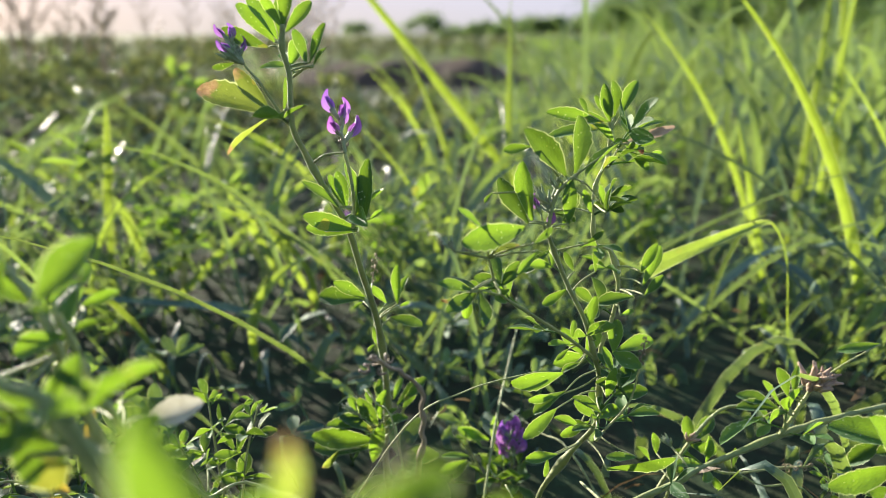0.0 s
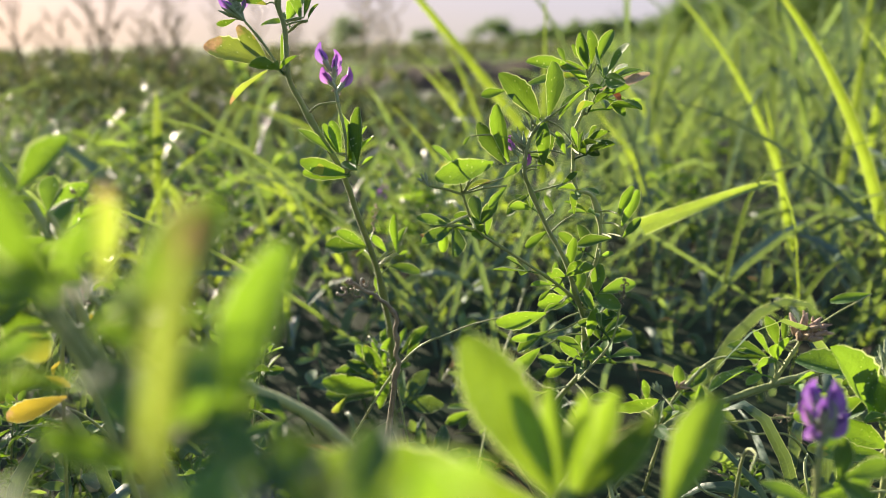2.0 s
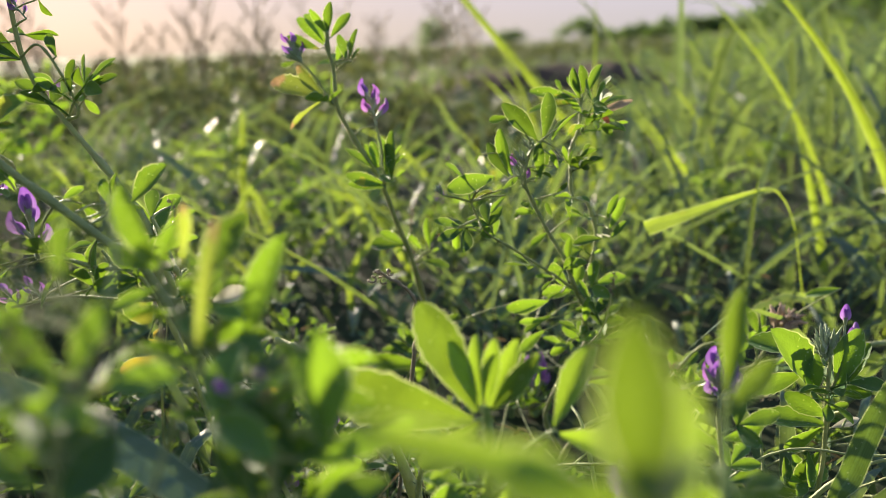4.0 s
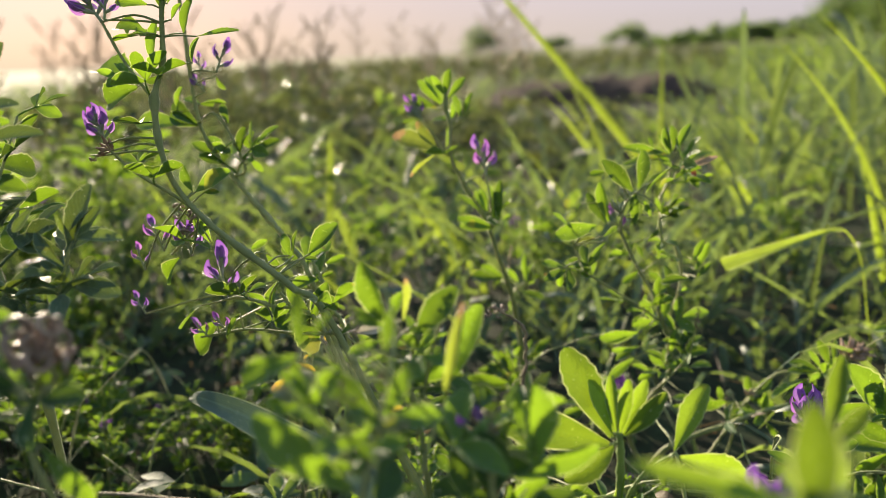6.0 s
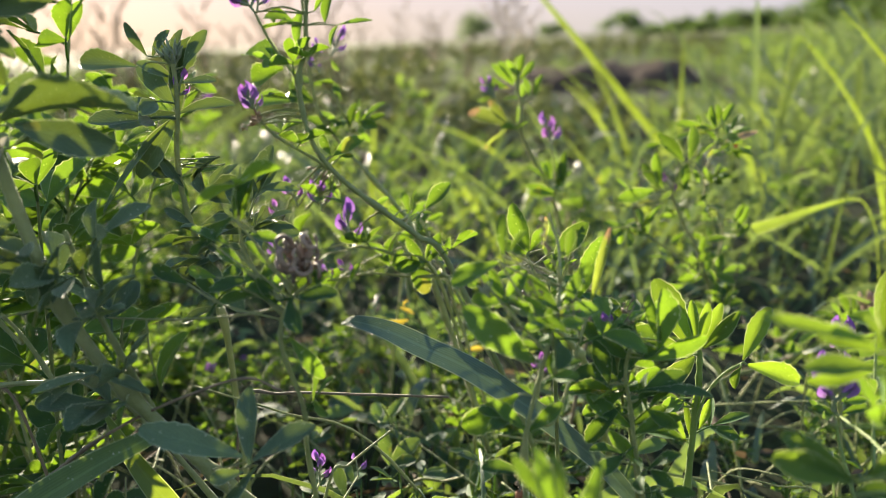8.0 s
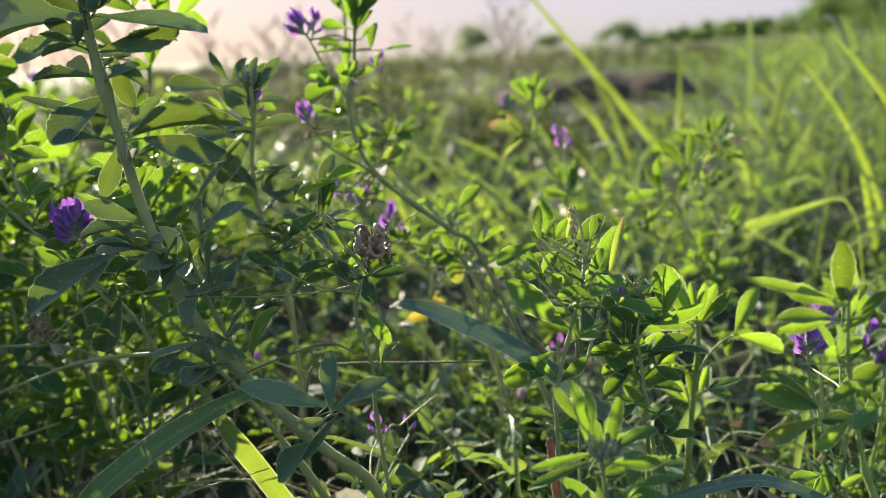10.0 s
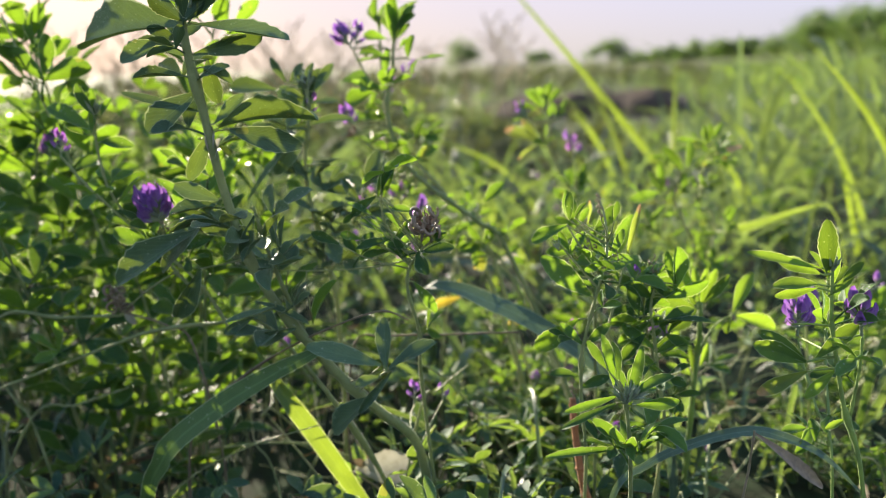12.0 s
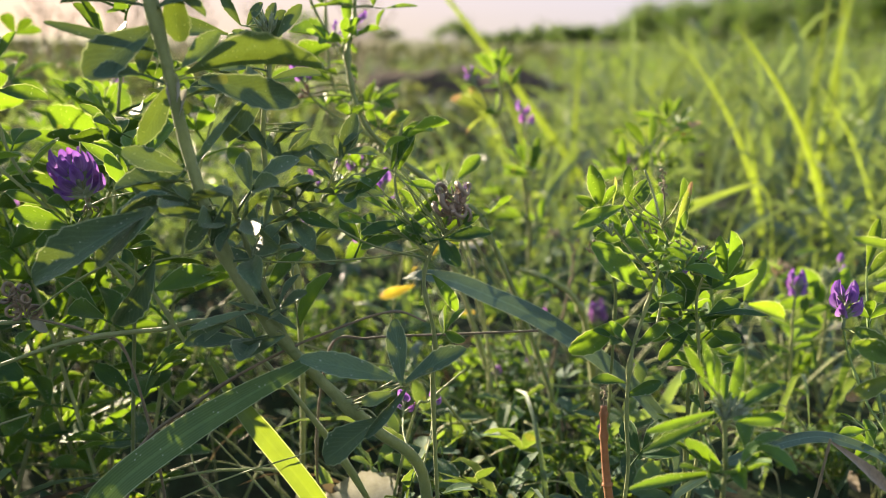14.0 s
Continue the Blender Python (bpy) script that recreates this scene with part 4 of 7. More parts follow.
p.stem(0.00058, 0.00086, [(0.1284, 0.3600, 0.0719), (0.1225, 0.3600, 0.0610), (0.1204, 0.3600, 0.0500), (0.1189, 0.3600, 0.0444)])
p.buds((0.1247, 0.3600, 0.0690), (0.1330, 0.3600, 0.0760), 6, dry=True)
p.stem(0.00043, 0.00072, [(0.1920, 0.3600, 0.0544), (0.1734, 0.3600, 0.0533), (0.1501, 0.3600, 0.0500), (0.1379, 0.3600, 0.0540)])
p.spent((0.1715, 0.3600, 0.0529), (0.1920, 0.3600, 0.0544))
p.leaf((0.2164, 0.3600, 0.1221), (0.2000, 0.3672, 0.1160), width=0.26)
p.leaf((0.2280, 0.3600, 0.0698), (0.2119, 0.3659, 0.0527), width=0.33)
p.leaf((0.2290, 0.3600, 0.0762), (0.2149, 0.3659, 0.0709), width=0.26)
p.leaf((0.1357, 0.3600, 0.0566), (0.1372, 0.3596, 0.0700))
p.leaf((0.1266, 0.3600, 0.0478), (0.1179, 0.3599, 0.0567))
p.leaf((0.1382, 0.3600, 0.0500), (0.1457, 0.3618, 0.0399))
p.finish(leafy=6)

p = Plant("alfalfa_plant", "alfalfa plant with thin stems and withered pods")
p.stem(0.00058, 0.00079, [(-0.1172, 0.2400, 0.1963), (-0.1193, 0.2400, 0.1846), (-0.1260, 0.2400, 0.1660), (-0.1308, 0.2400, 0.1535)])
p.stem(0.00079, 0.00101, [(-0.1057, 0.2000, 0.1978), (-0.1024, 0.2000, 0.1912), (-0.0987, 0.2000, 0.1787), (-0.0955, 0.2000, 0.1706), (-0.0903, 0.2000, 0.1588)])
p.stem(0.00065, 0.00086, [(-0.1101, 0.1700, 0.1914), (-0.1010, 0.1700, 0.1795), (-0.0891, 0.1700, 0.1724), (-0.0781, 0.1700, 0.1629)])
p.leaf((-0.1076, 0.2200, 0.1918), (-0.0969, 0.2198, 0.1964))
p.leaf((-0.1114, 0.2200, 0.1843), (-0.1031, 0.2188, 0.1874))
p.leaf((-0.1191, 0.2200, 0.1784), (-0.1238, 0.2196, 0.1803))
p.leaf((-0.1178, 0.2200, 0.1796), (-0.1120, 0.2185, 0.1832))
p.pods((-0.1080, 0.2200, 0.1983), (-0.1065, 0.2200, 0.2013), 2)
p.leaf((-0.1040, 0.2200, 0.1696), (-0.0983, 0.2195, 0.1667))
p.leaf((-0.1003, 0.2200, 0.1607), (-0.0935, 0.2232, 0.1637))
p.leaf((-0.0991, 0.2200, 0.1613), (-0.1027, 0.2217, 0.1559))
p.leaf((-0.0928, 0.2200, 0.1536), (-0.0768, 0.2216, 0.1593), husk=True, width=0.45)
p.leaf((-0.1005, 0.2200, 0.1536), (-0.0926, 0.2200, 0.1555), husk=True)
p.pods((-0.1097, 0.2200, 0.1607), (-0.1107, 0.2200, 0.1671), 3)
p.leaf((-0.1077, 0.2200, 0.1581), (-0.1106, 0.2187, 0.1483), yellow=True)
p.leaf((-0.1286, 0.2200, 0.1342), (-0.1180, 0.2170, 0.1307), yellow=True)
p.leaf((-0.1240, 0.2240, 0.1240), (-0.1480, 0.2240, 0.1150), yellow=True, width=0.30)
p.leaf((-0.0920, 0.2528, 0.0930), (-0.0800, 0.2528, 0.0940), yellow=True, width=0.42)
p.flowers((-0.0350, 0.2020, 0.0990), (-0.0350, 0.2020, 0.1120), 4, mauve=True)
p.stem(0.0006, 0.0008, [(-0.0350, 0.2020, 0.0990), (-0.0380, 0.2050, 0.0800), (-0.0450, 0.2100, 0.0500)])
p.stem(0.0016, 0.0020, [(-0.0520, 0.1950, 0.1460), (-0.0400, 0.1900, 0.1440), (-0.0290, 0.1900, 0.1390), (-0.0170, 0.1900, 0.1300), (-0.0060, 0.1950, 0.1080)])
p.leaf((-0.1219, 0.2200, 0.1396), (-0.1256, 0.2189, 0.1349), yellow=True)
p.finish(leafy=6)

p = Plant("alfalfa_plant", "sprawling alfalfa plant with long bent stems and many purple flowers")
p.stem(0.00111, 0.00161, [(-0.1529, 0.1700, 0.3382), (-0.1554, 0.1700, 0.3180), (-0.1566, 0.1680, 0.2990), (-0.1597, 0.1630, 0.2834), (-0.1558, 0.1570, 0.2625), (-0.1488, 0.1550, 0.2447), (-0.1337, 0.1530, 0.2288), (-0.1133, 0.1520, 0.2138), (-0.0936, 0.1500, 0.2003), (-0.0752, 0.1500, 0.1825)])
p.stem(0.00101, 0.00151, [(-0.1832, 0.2300, 0.3444), (-0.1849, 0.2350, 0.3147), (-0.1829, 0.2350, 0.2705), (-0.1755, 0.2350, 0.2509), (-0.1593, 0.2320, 0.2315), (-0.1286, 0.2200, 0.2037), (-0.1107, 0.2100, 0.1807)])
p.flowers((-0.1826, 0.1650, 0.3183), (-0.1928, 0.1650, 0.3317), 6)
p.flowers((-0.1814, 0.1650, 0.3191), (-0.1784, 0.1650, 0.3326), 5)
p.stem(0.00063, 0.00088, [(-0.1826, 0.1650, 0.3178), (-0.1755, 0.1650, 0.3032), (-0.1670, 0.1650, 0.2906), (-0.1615, 0.1650, 0.2833)])
p.leaf((-0.1611, 0.1650, 0.3127), (-0.1801, 0.1685, 0.3183))
p.leaf((-0.1643, 0.1650, 0.3115), (-0.1808, 0.1687, 0.3113), edge=True)
p.leaf((-0.1586, 0.1650, 0.3245), (-0.1740, 0.1634, 0.3284))
p.leaf((-0.1598, 0.1650, 0.3000), (-0.1596, 0.1685, 0.3173))
p.leaf((-0.1691, 0.1650, 0.2903), (-0.1933, 0.1696, 0.3020), width=0.42)
p.leaf((-0.1689, 0.1650, 0.2889), (-0.1930, 0.1681, 0.2829), width=0.34)
p.leaf((-0.1555, 0.1650, 0.2938), (-0.1661, 0.1662, 0.2908), edge=True)
p.leaf((-0.1449, 0.1700, 0.3115), (-0.1431, 0.1728, 0.3269), width=0.39)
p.leaf((-0.1424, 0.1700, 0.2988), (-0.1400, 0.1689, 0.3096))
p.leaf((-0.1386, 0.1700, 0.3101), (-0.1199, 0.1729, 0.3113), width=0.26)
p.leaf((-0.1505, 0.1700, 0.3178), (-0.1451, 0.1688, 0.3243))
p.leaf((-0.1540, 0.1700, 0.3214), (-0.1566, 0.1699, 0.3317))
p.leaf((-0.1516, 0.1700, 0.3247), (-0.1440, 0.1725, 0.3345))
p.flowers((-0.1680, 0.2340, 0.2934), (-0.1616, 0.2340, 0.3066), 4)
p.flowers((-0.1775, 0.2340, 0.2927), (-0.1779, 0.2340, 0.3000), 3)
p.flowers((-0.1762, 0.2340, 0.2832), (-0.1803, 0.2340, 0.2886), 3)
p.leaf((-0.1683, 0.2340, 0.2914), (-0.1649, 0.2351, 0.2839))
p.leaf((-0.1942, 0.2340, 0.2730), (-0.1902, 0.2321, 0.2862))
p.leaf((-0.1937, 0.2340, 0.2665), (-0.2253, 0.2422, 0.2662))
p.leaf((-0.1829, 0.2340, 0.2659), (-0.1996, 0.2361, 0.2783))
p.leaf((-0.1830, 0.2340, 0.2652), (-0.2011, 0.2350, 0.2709))
p.stem(0.0005, 0.00076, [(-0.1829, 0.2340, 0.2663), (-0.1705, 0.2340, 0.2704), (-0.1568, 0.2340, 0.2422)])
p.leaf((-0.1597, 0.2340, 0.2483), (-0.1534, 0.2288, 0.2636))
p.leaf((-0.1514, 0.2340, 0.2491), (-0.1366, 0.2346, 0.2574))
p.leaf((-0.1529, 0.2340, 0.2461), (-0.1457, 0.2324, 0.2402))
p.leaf((-0.1639, 0.2340, 0.2660), (-0.1682, 0.2354, 0.2766))
p.stem(0.0005, 0.00063, [(-0.1516, 0.2340, 0.2476), (-0.1589, 0.2340, 0.2444), (-0.1634, 0.2340, 0.2356)])
p.leaf((-0.1402, 0.1570, 0.2422), (-0.1237, 0.1565, 0.2517), width=0.31)
p.leaf((-0.1418, 0.1570, 0.2422), (-0.1480, 0.1597, 0.2531))
p.leaf((-0.1363, 0.1570, 0.2417), (-0.1298, 0.1577, 0.2421))
p.flowers((-0.1830, 0.1570, 0.2640), (-0.1884, 0.1570, 0.2773), 6)
p.buds((-0.1815, 0.1570, 0.2609), (-0.1900, 0.1570, 0.2690), 7, dry=True)
p.pods((-0.1849, 0.1570, 0.2591), (-0.1943, 0.1570, 0.2592), 2)
p.stem(0.00063, 0.00088, [(-0.1824, 0.1570, 0.2619), (-0.1714, 0.1570, 0.2517), (-0.1524, 0.1570, 0.2407), (-0.1403, 0.1570, 0.2325)])
p.flowers((-0.1697, 0.1700, 0.2108), (-0.1746, 0.1700, 0.2236), 3, mauve=True)
p.flowers((-0.1551, 0.1700, 0.2082), (-0.1567, 0.1700, 0.2219), 5)
p.flowers((-0.1820, 0.1700, 0.2005), (-0.1850, 0.1700, 0.2105), 3, mauve=True)
p.flowers((-0.1393, 0.1700, 0.1877), (-0.1404, 0.1700, 0.2076), 4)
p.flowers((-0.1511, 0.1700, 0.1667), (-0.1570, 0.1700, 0.1727), 4, mauve=True)
p.flowers((-0.1401, 0.1700, 0.1693), (-0.1429, 0.1700, 0.1733), 3, mauve=True)
p.flowers((-0.1850, 0.1700, 0.1776), (-0.1886, 0.1700, 0.1838), 3)
p.pods((-0.1530, 0.1700, 0.2268), (-0.1626, 0.1700, 0.2345), 3)
p.pods((-0.1490, 0.1700, 0.2249), (-0.1621, 0.1700, 0.2209), 3)
p.stem(0.00063, 0.00088, [(-0.1657, 0.1700, 0.2089), (-0.1538, 0.1700, 0.2190), (-0.1428, 0.1700, 0.2241)])
p.stem(0.00063, 0.00101, [(-0.1394, 0.1700, 0.1867), (-0.1320, 0.1700, 0.1880), (-0.1158, 0.1700, 0.1846), (-0.0885, 0.1700, 0.1719)])
p.stem(0.0005, 0.00101, [(-0.1555, 0.1700, 0.1665), (-0.1293, 0.1700, 0.1719), (-0.1046, 0.1700, 0.1711), (-0.0845, 0.1700, 0.1721)])
p.leaf((-0.1037, 0.1700, 0.2094), (-0.1068, 0.1722, 0.2193))
p.leaf((-0.1017, 0.1700, 0.2095), (-0.0992, 0.1687, 0.2222), edge=True)
p.leaf((-0.0937, 0.1700, 0.2106), (-0.0809, 0.1720, 0.2245), width=0.34)
p.leaf((-0.0978, 0.1700, 0.2086), (-0.0905, 0.1713, 0.2075))
p.leaf((-0.1156, 0.1700, 0.2101), (-0.1108, 0.1718, 0.2040))
p.leaf((-0.1438, 0.1700, 0.2153), (-0.1501, 0.1686, 0.2272))
p.leaf((-0.1235, 0.1700, 0.2119), (-0.1161, 0.1724, 0.2163))
p.leaf((-0.1616, 0.1700, 0.2070), (-0.1768, 0.1745, 0.1932))
p.leaf((-0.1107, 0.1700, 0.1967), (-0.1192, 0.1723, 0.1797))
p.leaf((-0.0910, 0.1700, 0.1934), (-0.0833, 0.1744, 0.1826))
p.leaf((-0.0805, 0.1700, 0.1723), (-0.0699, 0.1747, 0.1791))
p.leaf((-0.0766, 0.1700, 0.1725), (-0.0653, 0.1702, 0.1671))
p.leaf((-0.1035, 0.1700, 0.1851), (-0.0954, 0.1705, 0.1613))
p.leaf((-0.1328, 0.1700, 0.1799), (-0.1405, 0.1663, 0.1686))
p.leaf((-0.1536, 0.1700, 0.1831), (-0.1705, 0.1742, 0.1705))
p.leaf((-0.1459, 0.1700, 0.1752), (-0.1649, 0.1770, 0.1549))
for x, y, z in ((-0.1530, 0.1700, 0.3340), (-0.1834, 0.2300, 0.3400), (-0.1540, 0.1700, 0.3290)):
    for q in range(4):
        p.leaf((x, y, z - 0.002 * q), (x + 0.013 * math.cos(2.4 * q), y + 0.013 * math.sin(2.4 * q), z + 0.012 + 0.002 * q))
p.finish(leafy=22, broad=1.22)

p = Plant("alfalfa_plant", "bushy alfalfa shoot with grey-green leaves and a bud cluster")
p.stem(0.00113, 0.00156, [(-0.1868, 0.0870, 0.2976), (-0.1865, 0.0870, 0.2856), (-0.1874, 0.0870, 0.2722), (-0.1910, 0.0880, 0.2532), (-0.1918, 0.0900, 0.2320), (-0.1875, 0.0900, 0.2106), (-0.1821, 0.0900, 0.1859), (-0.1768, 0.0900, 0.1576)])
p.leaf((-0.1889, 0.0880, 0.2746), (-0.2046, 0.0876, 0.2953), width=0.34)
p.leaf((-0.1872, 0.0880, 0.2721), (-0.1630, 0.0916, 0.2775), width=0.26)
p.leaf((-0.1892, 0.0880, 0.2721), (-0.2280, 0.0933, 0.2669), width=0.26)
p.leaf((-0.1852, 0.0880, 0.2855), (-0.1691, 0.0909, 0.2881), width=0.31)
p.leaf((-0.1918, 0.0880, 0.2704), (-0.2263, 0.0732, 0.2299), width=0.14)
p.leaf((-0.1867, 0.0880, 0.2940), (-0.1845, 0.0912, 0.3098))
p.leaf((-0.1821, 0.0880, 0.2932), (-0.1709, 0.0891, 0.3084))
p.leaf((-0.1893, 0.0880, 0.2953), (-0.1941, 0.0893, 0.3062))
p.leaf((-0.2001, 0.0880, 0.2985), (-0.2083, 0.0870, 0.3131), width=0.31)
p.leaf((-0.2066, 0.0880, 0.2939), (-0.2415, 0.0908, 0.2985), width=0.26)
p.leaf((-0.1973, 0.0880, 0.2979), (-0.1904, 0.0908, 0.3096))
p.leaf((-0.1751, 0.0880, 0.2481), (-0.1862, 0.0891, 0.2422))
p.leaf((-0.1689, 0.0880, 0.2519), (-0.1888, 0.0910, 0.2429))
p.leaf((-0.1666, 0.0880, 0.2487), (-0.1729, 0.0836, 0.2400))
p.buds((-0.1869, 0.0880, 0.2928), (-0.1871, 0.0880, 0.3094), 14)
p.flowers((-0.1871, 0.0880, 0.2782), (-0.1840, 0.0880, 0.2879), 3, mauve=True)
p.leaf((-0.1883, 0.0880, 0.2708), (-0.2082, 0.0787, 0.2445), width=0.34)
p.leaf((-0.1872, 0.0880, 0.2721), (-0.1863, 0.0871, 0.2928), edge=True)
p.stem(0.00043, 0.00076, [(-0.1532, 0.0880, 0.2330), (-0.1590, 0.0880, 0.2199), (-0.1667, 0.0880, 0.2037), (-0.1785, 0.0880, 0.1811)])
p.leaf((-0.1532, 0.0880, 0.2325), (-0.1451, 0.0907, 0.2558), width=0.31)
p.leaf((-0.1510, 0.0880, 0.2351), (-0.1544, 0.0857, 0.2461))
p.leaf((-0.1500, 0.0880, 0.2366), (-0.1332, 0.0903, 0.2378))
p.leaf((-0.1539, 0.0880, 0.2381), (-0.1413, 0.0895, 0.2480))
p.leaf((-0.1549, 0.0880, 0.2187), (-0.1314, 0.0815, 0.2191))
p.leaf((-0.1660, 0.0880, 0.1983), (-0.1666, 0.0877, 0.2145))
p.leaf((-0.1569, 0.0880, 0.2252), (-0.1660, 0.0848, 0.2386))
p.leaf((-0.1586, 0.0880, 0.2225), (-0.1647, 0.0851, 0.2283))
p.leaf((-0.1621, 0.0880, 0.2172), (-0.1738, 0.0843, 0.2205))
p.leaf((-0.1902, 0.0880, 0.2429), (-0.2058, 0.0858, 0.2458))
p.leaf((-0.1896, 0.0880, 0.2377), (-0.1979, 0.0842, 0.2513))
p.leaf((-0.1879, 0.0880, 0.2192), (-0.1991, 0.0846, 0.2278))
p.leaf((-0.1858, 0.0880, 0.2139), (-0.1657, 0.0817, 0.2265))
p.leaf((-0.1822, 0.0880, 0.1977), (-0.1969, 0.0876, 0.1972))
p.leaf((-0.1807, 0.0880, 0.1866), (-0.1583, 0.0861, 0.1938))
p.leaf((-0.1789, 0.0880, 0.1783), (-0.1997, 0.0897, 0.1679))
p.finish(leafy=16, thick=True)

p = Plant("alfalfa_plant", "leafy alfalfa stem topped by a brown seed-pod head")
p.stem(0.00065, 0.00094, [(-0.0896, 0.0030, 0.2214), (-0.0986, 0.0040, 0.2134), (-0.1037, 0.0050, 0.2041), (-0.1048, 0.0060, 0.1925), (-0.1004, 0.0100, 0.1681), (-0.1010, 0.0120, 0.1432)])
p.pods((-0.0906, 0.0030, 0.2200), (-0.0945, 0.0030, 0.2380), 10)
p.buds((-0.0915, 0.0030, 0.2240), (-0.0960, 0.0030, 0.2400), 9, dry=True)
p.buds((-0.0925, 0.0030, 0.2260), (-0.0890, 0.0000, 0.2380), 7, dry=True)
p.leaf((-0.1115, 0.0060, 0.2191), (-0.0998, 0.0071, 0.2312), width=0.26)
p.leaf((-0.1128, 0.0060, 0.2204), (-0.1303, 0.0024, 0.2169))
p.leaf((-0.1168, 0.0060, 0.2231), (-0.1292, 0.0098, 0.2305))
p.leaf((-0.1218, 0.0060, 0.2327), (-0.1320, 0.0011, 0.2405))
p.leaf((-0.1182, 0.0060, 0.2422), (-0.1094, 0.0047, 0.2610))
p.leaf((-0.1154, 0.0060, 0.2422), (-0.1105, 0.0035, 0.2585))
p.leaf((-0.1196, 0.0060, 0.2423), (-0.1328, 0.0050, 0.2329))
p.leaf((-0.1130, 0.0060, 0.2368), (-0.1010, 0.0030, 0.2361))
p.leaf((-0.1118, 0.0060, 0.2149), (-0.1313, 0.0103, 0.2077))
p.leaf((-0.1064, 0.0060, 0.2108), (-0.1163, 0.0046, 0.2235))
p.leaf((-0.0975, 0.0060, 0.2179), (-0.0836, 0.0015, 0.2245))
p.leaf((-0.1016, 0.0060, 0.1983), (-0.0902, 0.0075, 0.1825), width=0.26)
p.leaf((-0.1037, 0.0060, 0.2095), (-0.1100, 0.0022, 0.2214))
p.leaf((-0.1285, 0.0060, 0.2202), (-0.1401, 0.0064, 0.2228))
p.leaf((-0.1303, 0.0060, 0.2341), (-0.1375, 0.0049, 0.2288))
p.leaf((-0.1082, 0.0060, 0.2260), (-0.1148, 0.0066, 0.2340))
p.leaf((-0.1405, 0.0060, 0.2173), (-0.1571, 0.0109, 0.2216))
p.stem(0.00036, 0.00072, [(-0.1285, 0.0060, 0.2202), (-0.1174, 0.0060, 0.2162), (-0.1037, 0.0060, 0.2095)])
p.stem(0.00036, 0.00063, [(-0.1140, 0.0060, 0.2609), (-0.1166, 0.0060, 0.2449), (-0.1162, 0.0060, 0.2314), (-0.1102, 0.0060, 0.2177)])
p.stem(0.00036, 0.00054, [(-0.1846, 0.0060, 0.2020), (-0.1477, 0.0060, 0.2029), (-0.1181, 0.0060, 0.2064), (-0.1036, 0.0060, 0.2100)])
p.leaf((-0.1720, 0.0060, 0.1890), (-0.1575, 0.0116, 0.2055), width=0.34)
p.leaf((-0.1582, 0.0060, 0.1730), (-0.1476, 0.0045, 0.1975))
p.finish(leafy=6)

p = Plant("alfalfa_plant", "thick-stemmed alfalfa plant with broad pale green leaves")
p.stem(0.0021, 0.0026, [(-0.2076, -0.0120, 0.3550), (-0.2074, -0.0120, 0.3383), (-0.2059, -0.0120, 0.3161), (-0.1998, -0.0120, 0.2829), (-0.1952, -0.0100, 0.2509), (-0.1861, -0.0080, 0.2146), (-0.1742, -0.0050, 0.1882), (-0.1608, 0.0000, 0.1662), (-0.1437, 0.0050, 0.1437), (-0.1258, 0.0100, 0.1238), (-0.1061, 0.0200, 0.0975)])
p.stem(0.00086, 0.0013, [(-0.1846, 0.0000, 0.2380), (-0.1794, 0.0000, 0.2183), (-0.1726, 0.0000, 0.1983), (-0.1630, 0.0050, 0.1672)])
p.leaf((-0.2083, -0.0120, 0.3274), (-0.2797, 0.0012, 0.3304), width=0.31)
p.leaf((-0.2023, -0.0120, 0.3287), (-0.1561, -0.0071, 0.3191), width=0.34)
p.leaf((-0.2021, -0.0120, 0.2869), (-0.2417, -0.0160, 0.2975), width=0.1)
p.leaf((-0.2037, -0.0120, 0.2959), (-0.2259, -0.0205, 0.2784), width=0.5)
p.leaf((-0.1930, -0.0120, 0.2789), (-0.1459, -0.0086, 0.2924), width=0.39, edge=True)
p.leaf((-0.1873, -0.0120, 0.2780), (-0.1530, -0.0104, 0.2701), width=0.31)
p.leaf((-0.1947, -0.0120, 0.2815), (-0.1819, -0.0052, 0.2942), width=0.36)
p.leaf((-0.1956, -0.0120, 0.3119), (-0.1973, -0.0049, 0.2901), width=0.4)
p.leaf((-0.1975, -0.0120, 0.2619), (-0.1952, -0.0111, 0.2736), husk=True, width=0.4)
p.leaf((-0.1987, -0.0120, 0.2659), (-0.1971, -0.0134, 0.2791), husk=True, width=0.34)
p.leaf((-0.1973, -0.0120, 0.2593), (-0.1987, -0.0098, 0.2669), husk=True, width=0.5)
p.leaf((-0.1965, -0.0120, 0.2431), (-0.2149, -0.0210, 0.2516), width=0.36)
p.leaf((-0.1956, -0.0120, 0.2390), (-0.2201, -0.0204, 0.2407), width=0.34)
p.leaf((-0.1990, -0.0120, 0.3083), (-0.1844, -0.0113, 0.3027), width=0.39)
p.leaf((-0.2069, -0.0120, 0.3137), (-0.2243, -0.0105, 0.3221), width=0.26)
p.leaf((-0.2044, -0.0120, 0.3010), (-0.1842, -0.0169, 0.3102))
p.leaf((-0.1976, -0.0120, 0.2777), (-0.2132, -0.0095, 0.2536), edge=True)
p.leaf((-0.1834, -0.0120, 0.2295), (-0.1988, -0.0064, 0.2111), width=0.26)
p.leaf((-0.1783, -0.0120, 0.2350), (-0.1858, -0.0141, 0.2134), width=0.26)
p.leaf((-0.1965, -0.0120, 0.2431), (-0.2358, -0.0147, 0.2069), width=0.26)
